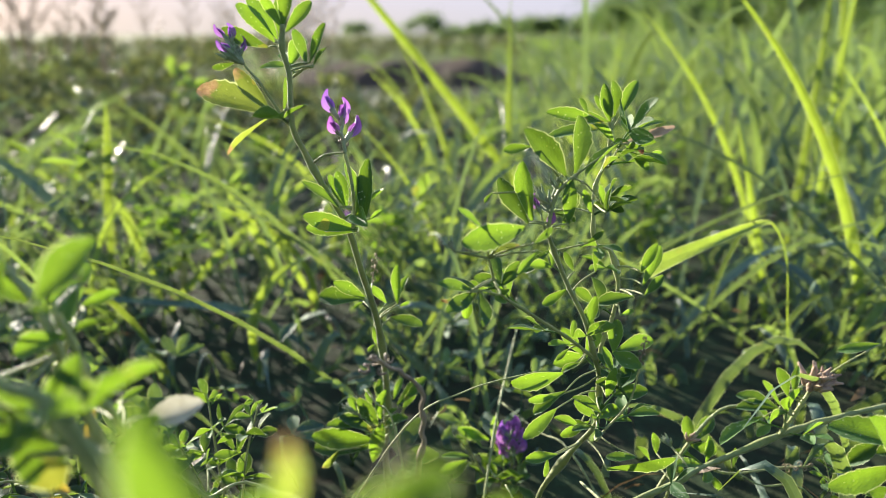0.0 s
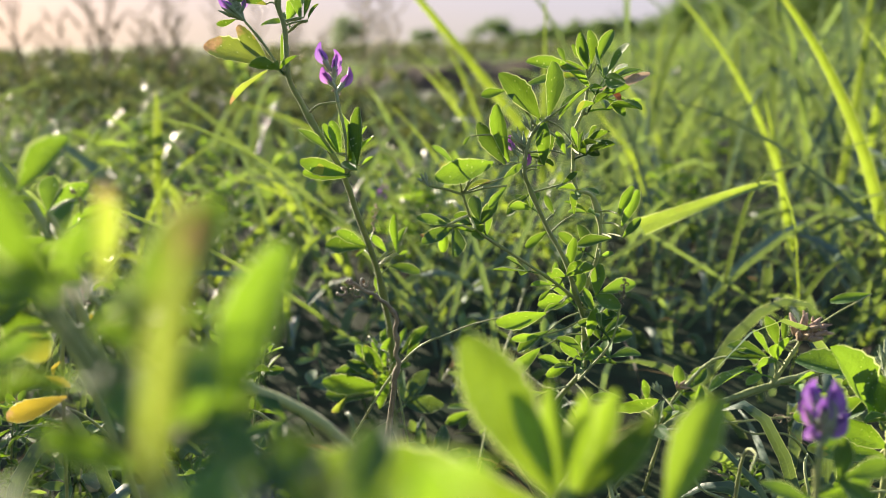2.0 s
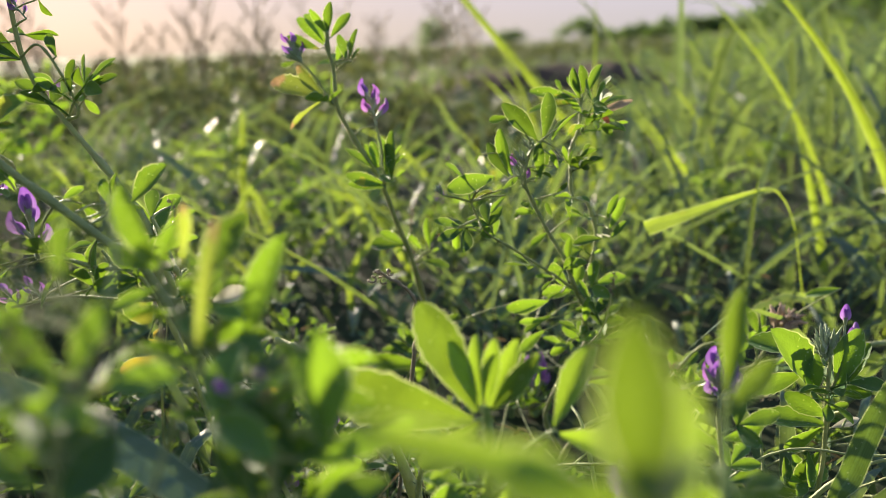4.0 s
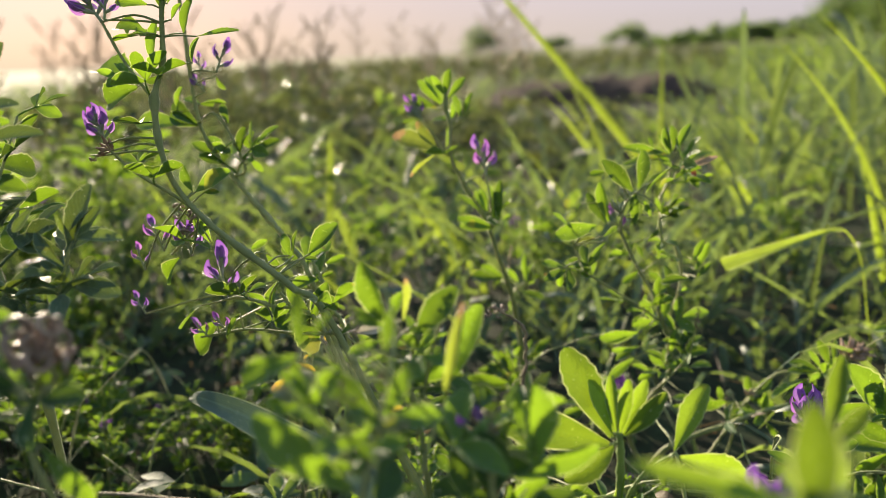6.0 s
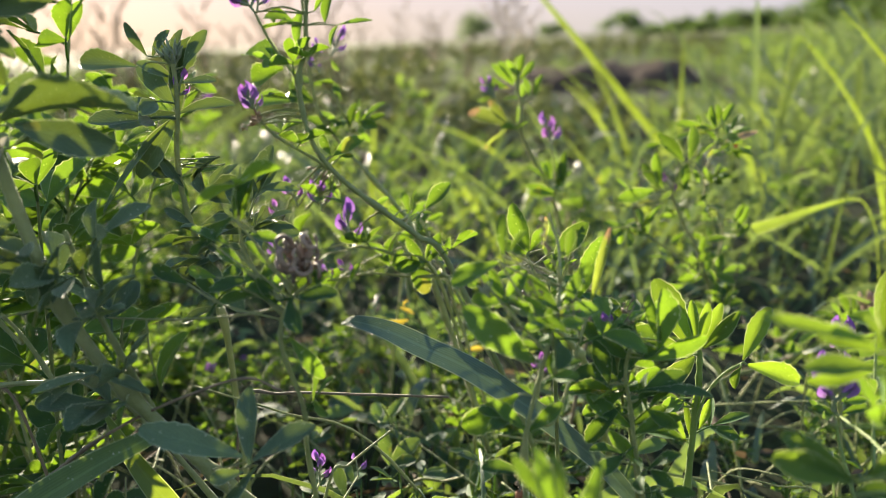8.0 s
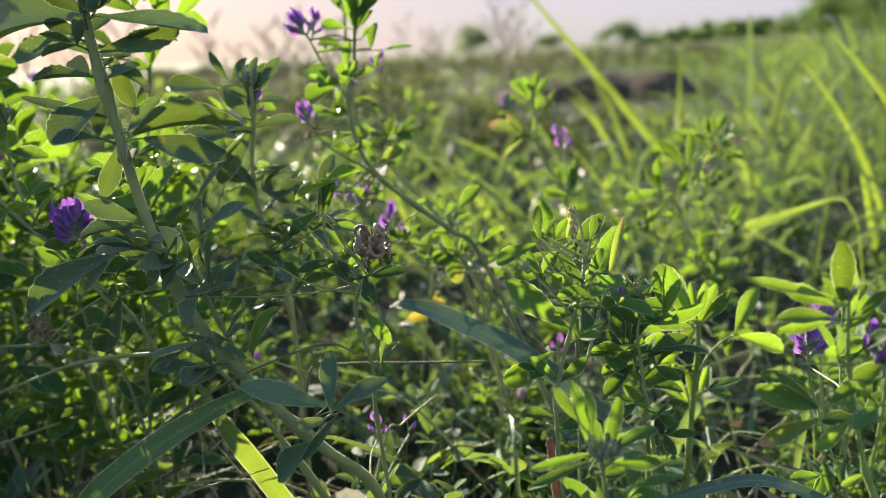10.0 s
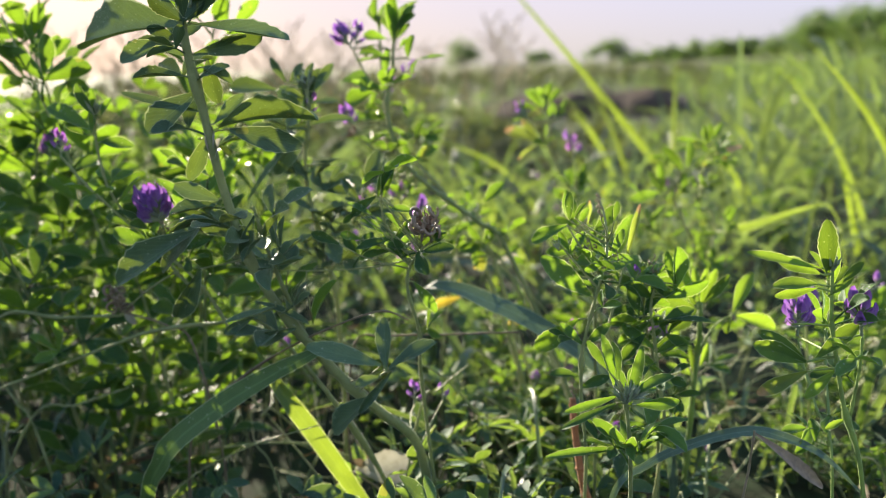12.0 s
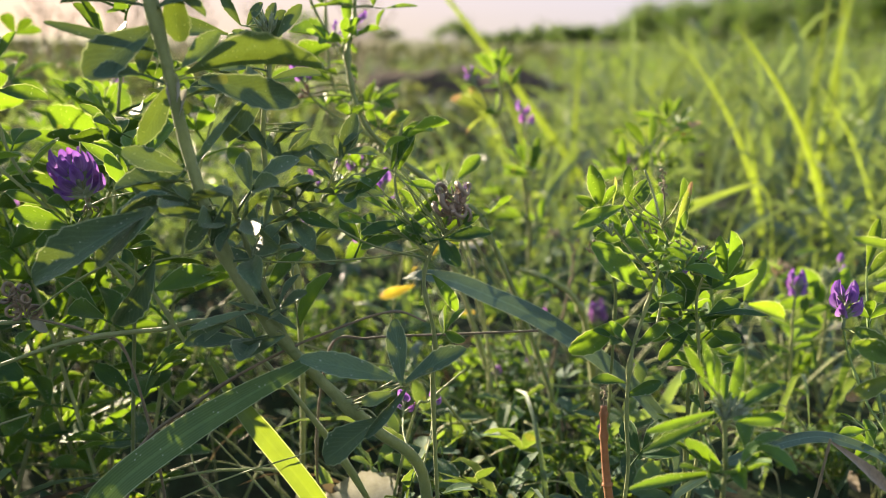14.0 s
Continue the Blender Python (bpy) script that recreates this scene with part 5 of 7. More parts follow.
p.leaf((-0.2111, -0.0120, 0.2265), (-0.2568, -0.0239, 0.2034), width=0.26)
p.leaf((-0.1812, -0.0120, 0.2240), (-0.2150, -0.0178, 0.2361), edge=True)
p.stem(0.00043, 0.00086, [(-0.2082, -0.0120, 0.3335), (-0.2068, -0.0120, 0.3236), (-0.2058, -0.0120, 0.3111)])
p.buds((-0.2028, -0.0120, 0.3307), (-0.2045, -0.0120, 0.3477), 8)
p.leaf((-0.2060, -0.0120, 0.3382), (-0.2297, -0.0049, 0.3500), width=0.33)
p.leaf((-0.2044, -0.0120, 0.3393), (-0.1839, -0.0137, 0.3461), width=0.33)
p.leaf((-0.2024, -0.0120, 0.3147), (-0.1726, -0.0001, 0.3220), edge=True)
p.leaf((-0.1824, -0.0120, 0.1902), (-0.1567, -0.0029, 0.1778), width=0.16)
p.leaf((-0.1835, -0.0120, 0.1815), (-0.2010, -0.0107, 0.1715), width=0.26)
p.leaf((-0.1153, -0.0120, 0.1588), (-0.1509, -0.0188, 0.1711), width=0.26)
p.leaf((-0.1127, -0.0120, 0.1561), (-0.1170, -0.0025, 0.1807), width=0.29)
p.leaf((-0.1112, -0.0120, 0.1576), (-0.0894, -0.0121, 0.1743), width=0.31)
p.leaf((-0.1158, -0.0120, 0.1530), (-0.1287, -0.0128, 0.1482), width=0.4)
p.leaf((-0.1099, -0.0120, 0.1562), (-0.1273, -0.0160, 0.1336), width=0.14)
p.leaf((-0.1224, -0.0120, 0.1409), (-0.1460, -0.0027, 0.1162), width=0.39)
p.leaf((-0.1600, -0.0120, 0.1767), (-0.1852, -0.0122, 0.1668), width=0.23)
p.leaf((-0.1707, -0.0120, 0.1878), (-0.1964, -0.0165, 0.1797), width=0.16)
p.leaf((-0.2109, -0.0120, 0.2067), (-0.2276, -0.0126, 0.1770), edge=True)
p.flowers((-0.1180, 0.0560, 0.1070), (-0.1175, 0.0560, 0.1185), 5)
p.flowers((-0.1030, 0.0660, 0.1060), (-0.1035, 0.0660, 0.1140), 2, mauve=True)
p.finish(leafy=20, thick=True)

p = Plant("alfalfa_plant", "alfalfa plant with arching stems and a full purple flower head")
p.stem(0.0006, 0.00095, [(-0.3098, 0.0200, 0.2604), (-0.2934, 0.0180, 0.2436), (-0.2652, 0.0170, 0.2191), (-0.2491, 0.0160, 0.2071), (-0.2273, 0.0150, 0.1891), (-0.2109, 0.0150, 0.1612)])
p.stem(0.0006, 0.00095, [(-0.2853, 0.0200, 0.2854), (-0.2869, 0.0200, 0.2676), (-0.2814, 0.0200, 0.2401), (-0.2598, 0.0200, 0.2122), (-0.2346, 0.0200, 0.1842)])
p.leaf((-0.2829, 0.0180, 0.2840), (-0.2904, 0.0124, 0.3011))
p.leaf((-0.2836, 0.0180, 0.2855), (-0.2855, 0.0192, 0.2992))
p.leaf((-0.2872, 0.0180, 0.2762), (-0.3122, 0.0168, 0.2909), width=0.29)
p.leaf((-0.2824, 0.0180, 0.2701), (-0.2631, 0.0155, 0.2689))
p.leaf((-0.2873, 0.0180, 0.2753), (-0.2853, 0.0213, 0.2912))
p.leaf((-0.2805, 0.0180, 0.2840), (-0.2757, 0.0208, 0.2938))
p.leaf((-0.2911, 0.0180, 0.2739), (-0.2997, 0.0131, 0.2805))
p.buds((-0.2839, 0.0180, 0.2841), (-0.2832, 0.0180, 0.2971), 8)
p.flowers((-0.3096, 0.0180, 0.2616), (-0.3084, 0.0180, 0.2728), 5)
p.flowers((-0.2493, 0.0180, 0.2215), (-0.2581, 0.0180, 0.2450), 16)
p.pods((-0.2486, 0.0180, 0.2190), (-0.2508, 0.0180, 0.2267), 4)
p.stem(0.00054, 0.00086, [(-0.2492, 0.0180, 0.2221), (-0.2524, 0.0180, 0.2128), (-0.2554, 0.0180, 0.2090)])
p.leaf((-0.2506, 0.0180, 0.2494), (-0.2354, 0.0184, 0.2403))
p.leaf((-0.2303, 0.0180, 0.2283), (-0.2393, 0.0150, 0.2439), width=0.33)
p.leaf((-0.2566, 0.0180, 0.2127), (-0.2863, 0.0254, 0.2169))
p.leaf((-0.2467, 0.0180, 0.2097), (-0.2253, 0.0230, 0.2150))
p.leaf((-0.2774, 0.0180, 0.2343), (-0.2577, 0.0140, 0.2501))
p.leaf((-0.2690, 0.0180, 0.2220), (-0.2832, 0.0151, 0.2287))
p.pods((-0.2834, 0.0180, 0.1701), (-0.2865, 0.0180, 0.1832), 5)
p.stem(0.00078, 0.00113, [(-0.2837, 0.0180, 0.1685), (-0.3236, 0.0180, 0.1652), (-0.3719, 0.0180, 0.1598)])
p.stem(0.00078, 0.00121, [(-0.3824, 0.0180, 0.1141), (-0.3555, 0.0180, 0.1250), (-0.2926, 0.0180, 0.1495), (-0.2653, 0.0180, 0.1592), (-0.2257, 0.0180, 0.1659), (-0.1889, 0.0180, 0.1642)])
p.finish(leafy=8)

p = Plant("alfalfa_plant", "upright alfalfa plant with dry flower stalks and speckled leaves")
p.stem(0.0005, 0.00094, [(-0.0108, 0.0353, 0.2394), (-0.0066, 0.0290, 0.2272), (-0.0054, 0.0133, 0.2123), (-0.0081, 0.0080, 0.2005), (-0.0120, 0.0080, 0.1844), (-0.0164, 0.0080, 0.1621), (-0.0161, 0.0080, 0.1335), (-0.0137, 0.0080, 0.1041)])
p.spent((-0.0081, 0.0080, 0.2317), (-0.0100, 0.0080, 0.2444))
p.pods((-0.0118, 0.0080, 0.2163), (-0.0143, 0.0080, 0.2240), 3)
p.leaf((-0.0127, 0.0080, 0.1937), (-0.0343, 0.0012, 0.2130), width=0.34)
p.leaf((-0.0184, 0.0080, 0.1813), (-0.0410, 0.0175, 0.1598), width=0.26)
p.leaf((-0.0242, 0.0080, 0.2286), (-0.0416, 0.0095, 0.2202))
p.leaf((-0.0229, 0.0080, 0.2311), (-0.0232, 0.0078, 0.2445))
p.leaf((-0.0204, 0.0080, 0.2322), (-0.0160, 0.0089, 0.2396))
p.leaf((-0.0020, 0.0080, 0.2312), (-0.0003, 0.0086, 0.2401))
p.leaf((-0.0044, 0.0080, 0.2117), (-0.0178, 0.0112, 0.2238))
p.leaf((-0.0056, 0.0080, 0.2112), (-0.0153, 0.0050, 0.2065))
p.leaf((-0.0032, 0.0080, 0.2138), (0.0028, 0.0106, 0.2261))
p.leaf((-0.0094, 0.0080, 0.2058), (0.0006, 0.0066, 0.2064))
p.leaf((-0.0081, 0.0080, 0.1979), (-0.0182, 0.0082, 0.2002))
p.leaf((-0.0159, 0.0080, 0.1677), (-0.0272, 0.0062, 0.1789))
p.leaf((-0.0146, 0.0080, 0.1678), (-0.0031, 0.0057, 0.1801))
p.leaf((-0.0173, 0.0080, 0.1507), (-0.0318, 0.0083, 0.1525))
p.leaf((-0.0173, 0.0080, 0.1450), (-0.0031, 0.0076, 0.1517))
p.stem(0.00036, 0.00063, [(-0.0293, 0.0080, 0.2212), (-0.0206, 0.0080, 0.2108), (-0.0094, 0.0080, 0.1979)])
p.stem(0.00036, 0.00063, [(-0.0242, 0.0080, 0.2291), (-0.0181, 0.0080, 0.2187), (-0.0081, 0.0080, 0.2032)])
p.buds((-0.0282, 0.0080, 0.2160), (-0.0306, 0.0080, 0.2239), 7)
p.pods((0.0005, 0.0080, 0.2113), (-0.0007, 0.0080, 0.2177), 2)
p.leaf((0.0040, 0.0340, 0.2050), (0.0105, 0.0373, 0.2334), width=0.12, old=True)
p.stem(0.0005, 0.0007, [(0.0040, 0.0340, 0.2050), (0.0010, 0.0280, 0.1950), (-0.0060, 0.0150, 0.1700)])
p.finish(leafy=10)

p = Plant("alfalfa_plant", "bright green alfalfa plant with serrated leaflets and one mauve floret")
p.stem(0.00058, 0.00094, [(0.0203, 0.0350, 0.1954), (0.0172, 0.0350, 0.1812), (0.0195, 0.0350, 0.1639), (0.0226, 0.0350, 0.1404), (0.0259, 0.0350, 0.1101)])
p.leaf((0.0282, 0.0350, 0.1900), (0.0309, 0.0329, 0.2119), width=0.39)
p.leaf((0.0244, 0.0350, 0.1857), (0.0455, 0.0388, 0.1929), width=0.29)
p.leaf((0.0114, 0.0350, 0.1752), (0.0065, 0.0360, 0.1905), width=0.34)
p.leaf((0.0231, 0.0350, 0.1870), (0.0158, 0.0307, 0.1994), width=0.33)
p.leaf((0.0194, 0.0350, 0.1720), (0.0463, 0.0302, 0.1782), edge=True)
p.leaf((0.0155, 0.0350, 0.1661), (0.0030, 0.0344, 0.1509), width=0.29)
p.leaf((0.0168, 0.0350, 0.1725), (0.0034, 0.0398, 0.1607), width=0.26)
p.leaf((0.0221, 0.0350, 0.1698), (0.0378, 0.0403, 0.1801), width=0.39)
p.leaf((0.0196, 0.0350, 0.1581), (0.0034, 0.0356, 0.1688))
p.leaf((0.0210, 0.0350, 0.1552), (0.0349, 0.0292, 0.1668))
p.leaf((0.0239, 0.0350, 0.1435), (0.0117, 0.0382, 0.1534))
p.flowers((0.0139, 0.0350, 0.1924), (0.0112, 0.0350, 0.1986), 2)
p.leaf((0.0294, 0.0350, 0.1929), (0.0239, 0.0341, 0.2096), edge=True)
p.pods((0.0164, 0.0350, 0.1995), (0.0201, 0.0350, 0.2071), 2)
p.finish(leafy=10)

p = Plant("alfalfa_plant", "low alfalfa shoot with a rosette of narrow leaves round green buds")
p.stem(0.00072, 0.00101, [(0.0042, -0.0500, 0.1690), (0.0064, -0.0500, 0.1536), (0.0077, -0.0500, 0.1335)])
p.buds((0.0053, -0.0500, 0.1632), (0.0052, -0.0500, 0.1762), 16)
p.buds((0.0074, -0.0500, 0.1657), (0.0136, -0.0500, 0.1744), 10)
p.leaf((0.0010, -0.0500, 0.1636), (-0.0217, -0.0486, 0.1499), width=0.14)
p.leaf((0.0020, -0.0500, 0.1672), (-0.0203, -0.0465, 0.1564), width=0.14)
p.leaf((0.0074, -0.0500, 0.1676), (0.0230, -0.0482, 0.1777), width=0.26)
p.leaf((-0.0001, -0.0500, 0.1718), (-0.0044, -0.0503, 0.1937), width=0.26)
p.leaf((0.0020, -0.0500, 0.1743), (-0.0003, -0.0452, 0.1891), width=0.23)
p.leaf((-0.0033, -0.0500, 0.1792), (-0.0107, -0.0511, 0.1909), width=0.26)
p.leaf((0.0095, -0.0500, 0.1635), (0.0262, -0.0513, 0.1665), width=0.26)
p.leaf((0.0096, -0.0500, 0.1539), (0.0270, -0.0453, 0.1430), width=0.14)
p.leaf((0.0076, -0.0500, 0.1435), (-0.0271, -0.0578, 0.1408), width=0.1)
p.leaf((0.0054, -0.0500, 0.1462), (-0.0076, -0.0522, 0.1561))
p.leaf((0.0053, -0.0500, 0.1584), (0.0114, -0.0427, 0.1863), width=0.14)
p.finish(leafy=6)

p = Plant("alfalfa_plant", "upright alfalfa plant with serrated leaves and violet flowers")
p.stem(0.00072, 0.00115, [(0.0884, -0.0200, 0.2202), (0.0893, -0.0200, 0.2021), (0.0910, -0.0200, 0.1882), (0.0980, -0.0200, 0.1550), (0.1075, -0.0200, 0.1233)])
p.leaf((0.0868, -0.0200, 0.2152), (0.0839, -0.0264, 0.2377), width=0.31)
p.leaf((0.0896, -0.0200, 0.2112), (0.0912, -0.0158, 0.2281), width=0.26)
p.leaf((0.0838, -0.0200, 0.2151), (0.0678, -0.0177, 0.2196), width=0.39)
p.leaf((0.0847, -0.0200, 0.2174), (0.0547, -0.0214, 0.2238), width=0.14)
p.leaf((0.0831, -0.0200, 0.2106), (0.0664, -0.0224, 0.2113), width=0.39)
p.leaf((0.0832, -0.0200, 0.2088), (0.0677, -0.0168, 0.2038), width=0.26)
p.leaf((0.0858, -0.0200, 0.2156), (0.0799, -0.0168, 0.2237), width=0.39)
p.leaf((0.0812, -0.0200, 0.1753), (0.0586, -0.0257, 0.1842), width=0.34)
p.leaf((0.0812, -0.0200, 0.1753), (0.0627, -0.0203, 0.1883), width=0.31)
p.leaf((0.0819, -0.0200, 0.1710), (0.0628, -0.0192, 0.1591), width=0.29, old=True)
p.leaf((0.0852, -0.0200, 0.1772), (0.0998, -0.0200, 0.1937), width=0.29)
p.leaf((0.0874, -0.0200, 0.2055), (0.0963, -0.0215, 0.2141))
p.leaf((0.0920, -0.0200, 0.2113), (0.0993, -0.0230, 0.2212))
p.leaf((0.0887, -0.0200, 0.2020), (0.0957, -0.0196, 0.2021))
p.leaf((0.0939, -0.0200, 0.1693), (0.1042, -0.0173, 0.1760))
p.leaf((0.0927, -0.0200, 0.1717), (0.0811, -0.0250, 0.1612))
p.leaf((0.0993, -0.0200, 0.1502), (0.0910, -0.0218, 0.1455))
p.flowers((0.0920, 0.0500, 0.1630), (0.0905, 0.0500, 0.1810), 7)
p.flowers((0.1021, -0.0200, 0.1887), (0.1004, -0.0200, 0.2036), 6)
p.stem(0.00045, 0.00081, [(0.0920, 0.0500, 0.1630), (0.0945, 0.0450, 0.1500), (0.0990, 0.0320, 0.1330), (0.1035, 0.0120, 0.1150)])
p.stem(0.00054, 0.00081, [(0.1025, -0.0200, 0.1887), (0.1026, -0.0200, 0.1746), (0.1010, -0.0200, 0.1552), (0.1005, -0.0200, 0.1478)])
p.buds((0.0887, -0.0200, 0.2157), (0.0880, -0.0200, 0.2269), 8)
p.pods((0.0740, -0.0200, 0.1922), (0.0708, -0.0200, 0.1956), 2)
p.stem(0.0005, 0.0007, [(0.1090, 0.0700, 0.1880), (0.1085, 0.0650, 0.1750), (0.1060, 0.0480, 0.1500), (0.1040, 0.0200, 0.1200)])
p.leaf((0.1090, 0.0700, 0.1880), (0.1110, 0.0700, 0.2115), width=0.24)
p.leaf((0.1088, 0.0680, 0.1840), (0.1180, 0.0700, 0.1960), width=0.32)
p.finish(leafy=10, young=True, bark=M_YOUNGSTEM)

p = Plant("alfalfa_plant", "young bright green plant with broad backlit leaves")
p.stem(0.00115, 0.0017, [(0.0490, 0.1140, 0.1605), (0.0497, 0.1140, 0.1500), (0.0492, 0.1140, 0.1353), (0.0485, 0.1140, 0.1220), (0.0471, 0.1140, 0.0924)])
p.leaf((0.0462, 0.1140, 0.1585), (0.0286, 0.1230, 0.1880), width=0.36)
p.leaf((0.0468, 0.1140, 0.1600), (0.0388, 0.1170, 0.1790), width=0.26)
p.leaf((0.0480, 0.1140, 0.1605), (0.0452, 0.1190, 0.1800), width=0.22)
p.leaf((0.0495, 0.1140, 0.1605), (0.0520, 0.1120, 0.1810), width=0.24)
p.leaf((0.0505, 0.1140, 0.1600), (0.0578, 0.1160, 0.1800), width=0.25)
p.leaf((0.0510, 0.1140, 0.1595), (0.0640, 0.1090, 0.1775), width=0.26)
p.leaf((0.0455, 0.1110, 0.1570), (0.0050, 0.0950, 0.1740), width=0.30)
p.leaf((0.0470, 0.1120, 0.1560), (0.0330, 0.1000, 0.1470), width=0.42)
p.stem(0.00050, 0.00080, [(0.0690, 0.1160, 0.1530), (0.0600, 0.1150, 0.1465), (0.0530, 0.1140, 0.1360), (0.0489, 0.1140, 0.1214)])
p.leaf((0.0690, 0.1170, 0.1535), (0.0800, 0.1250, 0.1760), width=0.36)
p.leaf((0.0705, 0.1150, 0.1520), (0.0950, 0.1170, 0.1455), width=0.36)
p.leaf((0.0680, 0.1140, 0.1515), (0.0640, 0.1110, 0.1425), width=0.42)
p.leaf((0.0297, 0.1140, 0.1303), (0.0376, 0.1173, 0.1399), width=0.34)
p.stem(0.00036, 0.00054, [(0.0297, 0.1140, 0.1308), (0.0406, 0.1140, 0.1332), (0.0483, 0.1140, 0.1347)])
p.leaf((0.0455, 0.1140, 0.1119), (0.0365, 0.1102, 0.1312), width=0.16)
p.leaf((0.0475, 0.1140, 0.1121), (0.0444, 0.1161, 0.1311), width=0.15)
p.leaf((0.0480, 0.1140, 0.1200), (0.0500, 0.1120, 0.1420), width=0.15)
p.leaf((0.0451, 0.1140, 0.1125), (0.0313, 0.1189, 0.1169), width=0.26)
p.leaf((0.0509, 0.1140, 0.1187), (0.0553, 0.1162, 0.1320), width=0.26)
p.finish(leafy=2, young=True, bark=M_YOUNGSTEM)

p = Plant("alfalfa_plant", "dark-stemmed alfalfa plant with a violet floret")
p.stem(0.00065, 0.00101, [(0.0121, 0.0500, 0.1881), (0.0155, 0.0500, 0.1647), (0.0223, 0.0500, 0.1301)])
p.flowers((0.0127, 0.0500, 0.1848), (0.0120, 0.0500, 0.1946), 2)
p.leaf((0.0112, 0.0500, 0.1825), (-0.0008, 0.0460, 0.1939), width=0.39)
p.leaf((0.0132, 0.0500, 0.1826), (0.0272, 0.0478, 0.1780))
p.leaf((0.0137, 0.0500, 0.1759), (0.0007, 0.0537, 0.1732))
p.leaf((0.0165, 0.0500, 0.1648), (0.0015, 0.0454, 0.1567), width=0.31)
p.leaf((0.0165, 0.0500, 0.1648), (0.0293, 0.0513, 0.1743), width=0.39)
p.leaf((0.0187, 0.0500, 0.1535), (0.0094, 0.0491, 0.1647))
p.leaf((0.0198, 0.0500, 0.1513), (0.0316, 0.0466, 0.1612))
p.pods((0.0159, 0.0500, 0.1981), (0.0197, 0.0500, 0.2047), 3)
p.stem(0.00036, 0.00054, [(0.0169, 0.0500, 0.1982), (0.0151, 0.0500, 0.1894), (0.0142, 0.0500, 0.1782)])
p.leaf((0.0194, 0.0500, 0.1741), (0.0195, 0.0508, 0.1647), width=0.39)
p.finish(leafy=6)

grass_along("arching grey-green grass blade over the herbs", [(-0.1220, 0.1050, 0.1660), (-0.1120, 0.0980, 0.1700), (-0.0950, 0.0920, 0.1690), (-0.0770, 0.0900, 0.1625), (-0.0550, 0.0900, 0.1530), (-0.0350, 0.0880, 0.1420), (-0.0130, 0.0880, 0.1270), (0.0130, 0.0900, 0.1030), (0.0330, 0.0930, 0.0700)], 0.0115, M_BROAD)

grass_along("broad folded grass blade with a bent end", [(-0.1490, -0.0020, 0.1640), (-0.1570, -0.0040, 0.1590), (-0.1770, -0.0100, 0.1490), (-0.2020, -0.0160, 0.1340), (-0.2240, -0.0210, 0.1180), (-0.2350, -0.0230, 0.1075), (-0.2385, -0.0230, 0.1025), (-0.2420, -0.0225, 0.0970), (-0.2510, -0.0200, 0.0830), (-0.2590, -0.0160, 0.0520)], 0.0135, M_FOLDED)

grass_along("bright yellow-green backlit grass blade", [(-0.2060, 0.0300, 0.1480), (-0.1930, 0.0300, 0.1235), (-0.1720, 0.0300, 0.0940), (-0.1530, 0.0300, 0.0660), (-0.1350, 0.0300, 0.0380)], 0.0105, M_GRASS)

grass_along("arching grey-green grass blade over the herbs", [(0.1193, 0.0100, 0.0964), (0.1001, 0.0100, 0.1156), (0.0809, 0.0100, 0.1245), (0.0642, 0.0100, 0.1265), (0.0399, 0.0080, 0.1193), (0.0174, 0.0060, 0.1067), (-0.0005, 0.0000, 0.0884)], 0.0052, M_BROAD)

p = Plant("dead_stem", "thin straw-coloured dead stalk lying across the herbs")
p.stem(0.00054, 0.00072, [(-0.0528, 0.0450, 0.1599), (-0.0936, 0.0550, 0.1531), (-0.1349, 0.0600, 0.1480), (-0.1561, 0.0600, 0.1395)])
p.finish(dead=True)

p = Plant("dead_stem", "curved dry brown stalk caught among green stems")
p.stem(0.00043, 0.00086, [(-0.1037, 0.0000, 0.1798), (-0.1177, 0.0000, 0.1838), (-0.1418, 0.0000, 0.1753), (-0.1706, 0.0000, 0.1612), (-0.2016, 0.0000, 0.1408), (-0.2325, 0.0000, 0.1110)])
p.finish(dead=True)

grass_along("cut grass blade with a dry brown end", [(0.1122, 0.4200, 0.1416), (0.1490, 0.4400, 0.1500), (0.1910, 0.4600, 0.1589), (0.2034, 0.4650, 0.1558), (0.2154, 0.4700, 0.1317), (0.2250, 0.4800, 0.0900), (0.2331, 0.4900, 0.0504)], 0.0105, M_GRASS, cut=True)

p = Plant("dead_stem", "dark purplish withered leaf hanging beside an arching blade")
p.stem(0.0005, 0.0007, [(0.0640, -0.0090, 0.1360), (0.0625, -0.0085, 0.1150), (0.0610, -0.0080, 0.0900)])
p.leaf((0.0645, -0.0090, 0.1345), (0.0960, -0.0090, 0.1110), husk="dark", width=0.15)
p.finish(dead=True)

p = Plant("alfalfa_plant", "alfalfa stem with a large purple flower head fading to green")
p.stem(0.0007, 0.0011, [(0.1260, 0.1840, 0.1330), (0.1265, 0.1850, 0.1210), (0.1300, 0.1880, 0.0950), (0.1340, 0.1920, 0.0600)])
p.flowers((0.1260, 0.1840, 0.1300), (0.1255, 0.1840, 0.1465), 6)
p.buds((0.1258, 0.1830, 0.1360), (0.1250, 0.1820, 0.1520), 7)
p.leaf((0.1275, 0.1860, 0.1160), (0.1420, 0.1840, 0.1230), width=0.34)
p.leaf((0.1280, 0.1860, 0.1120), (0.1130, 0.1880, 0.1190), width=0.34)
p.leaf((0.1300, 0.1880, 0.0960), (0.1450, 0.1900, 0.1010))
p.leaf((0.1300, 0.1880, 0.0940), (0.1160, 0.1900, 0.0980))
p.finish(leafy=4)

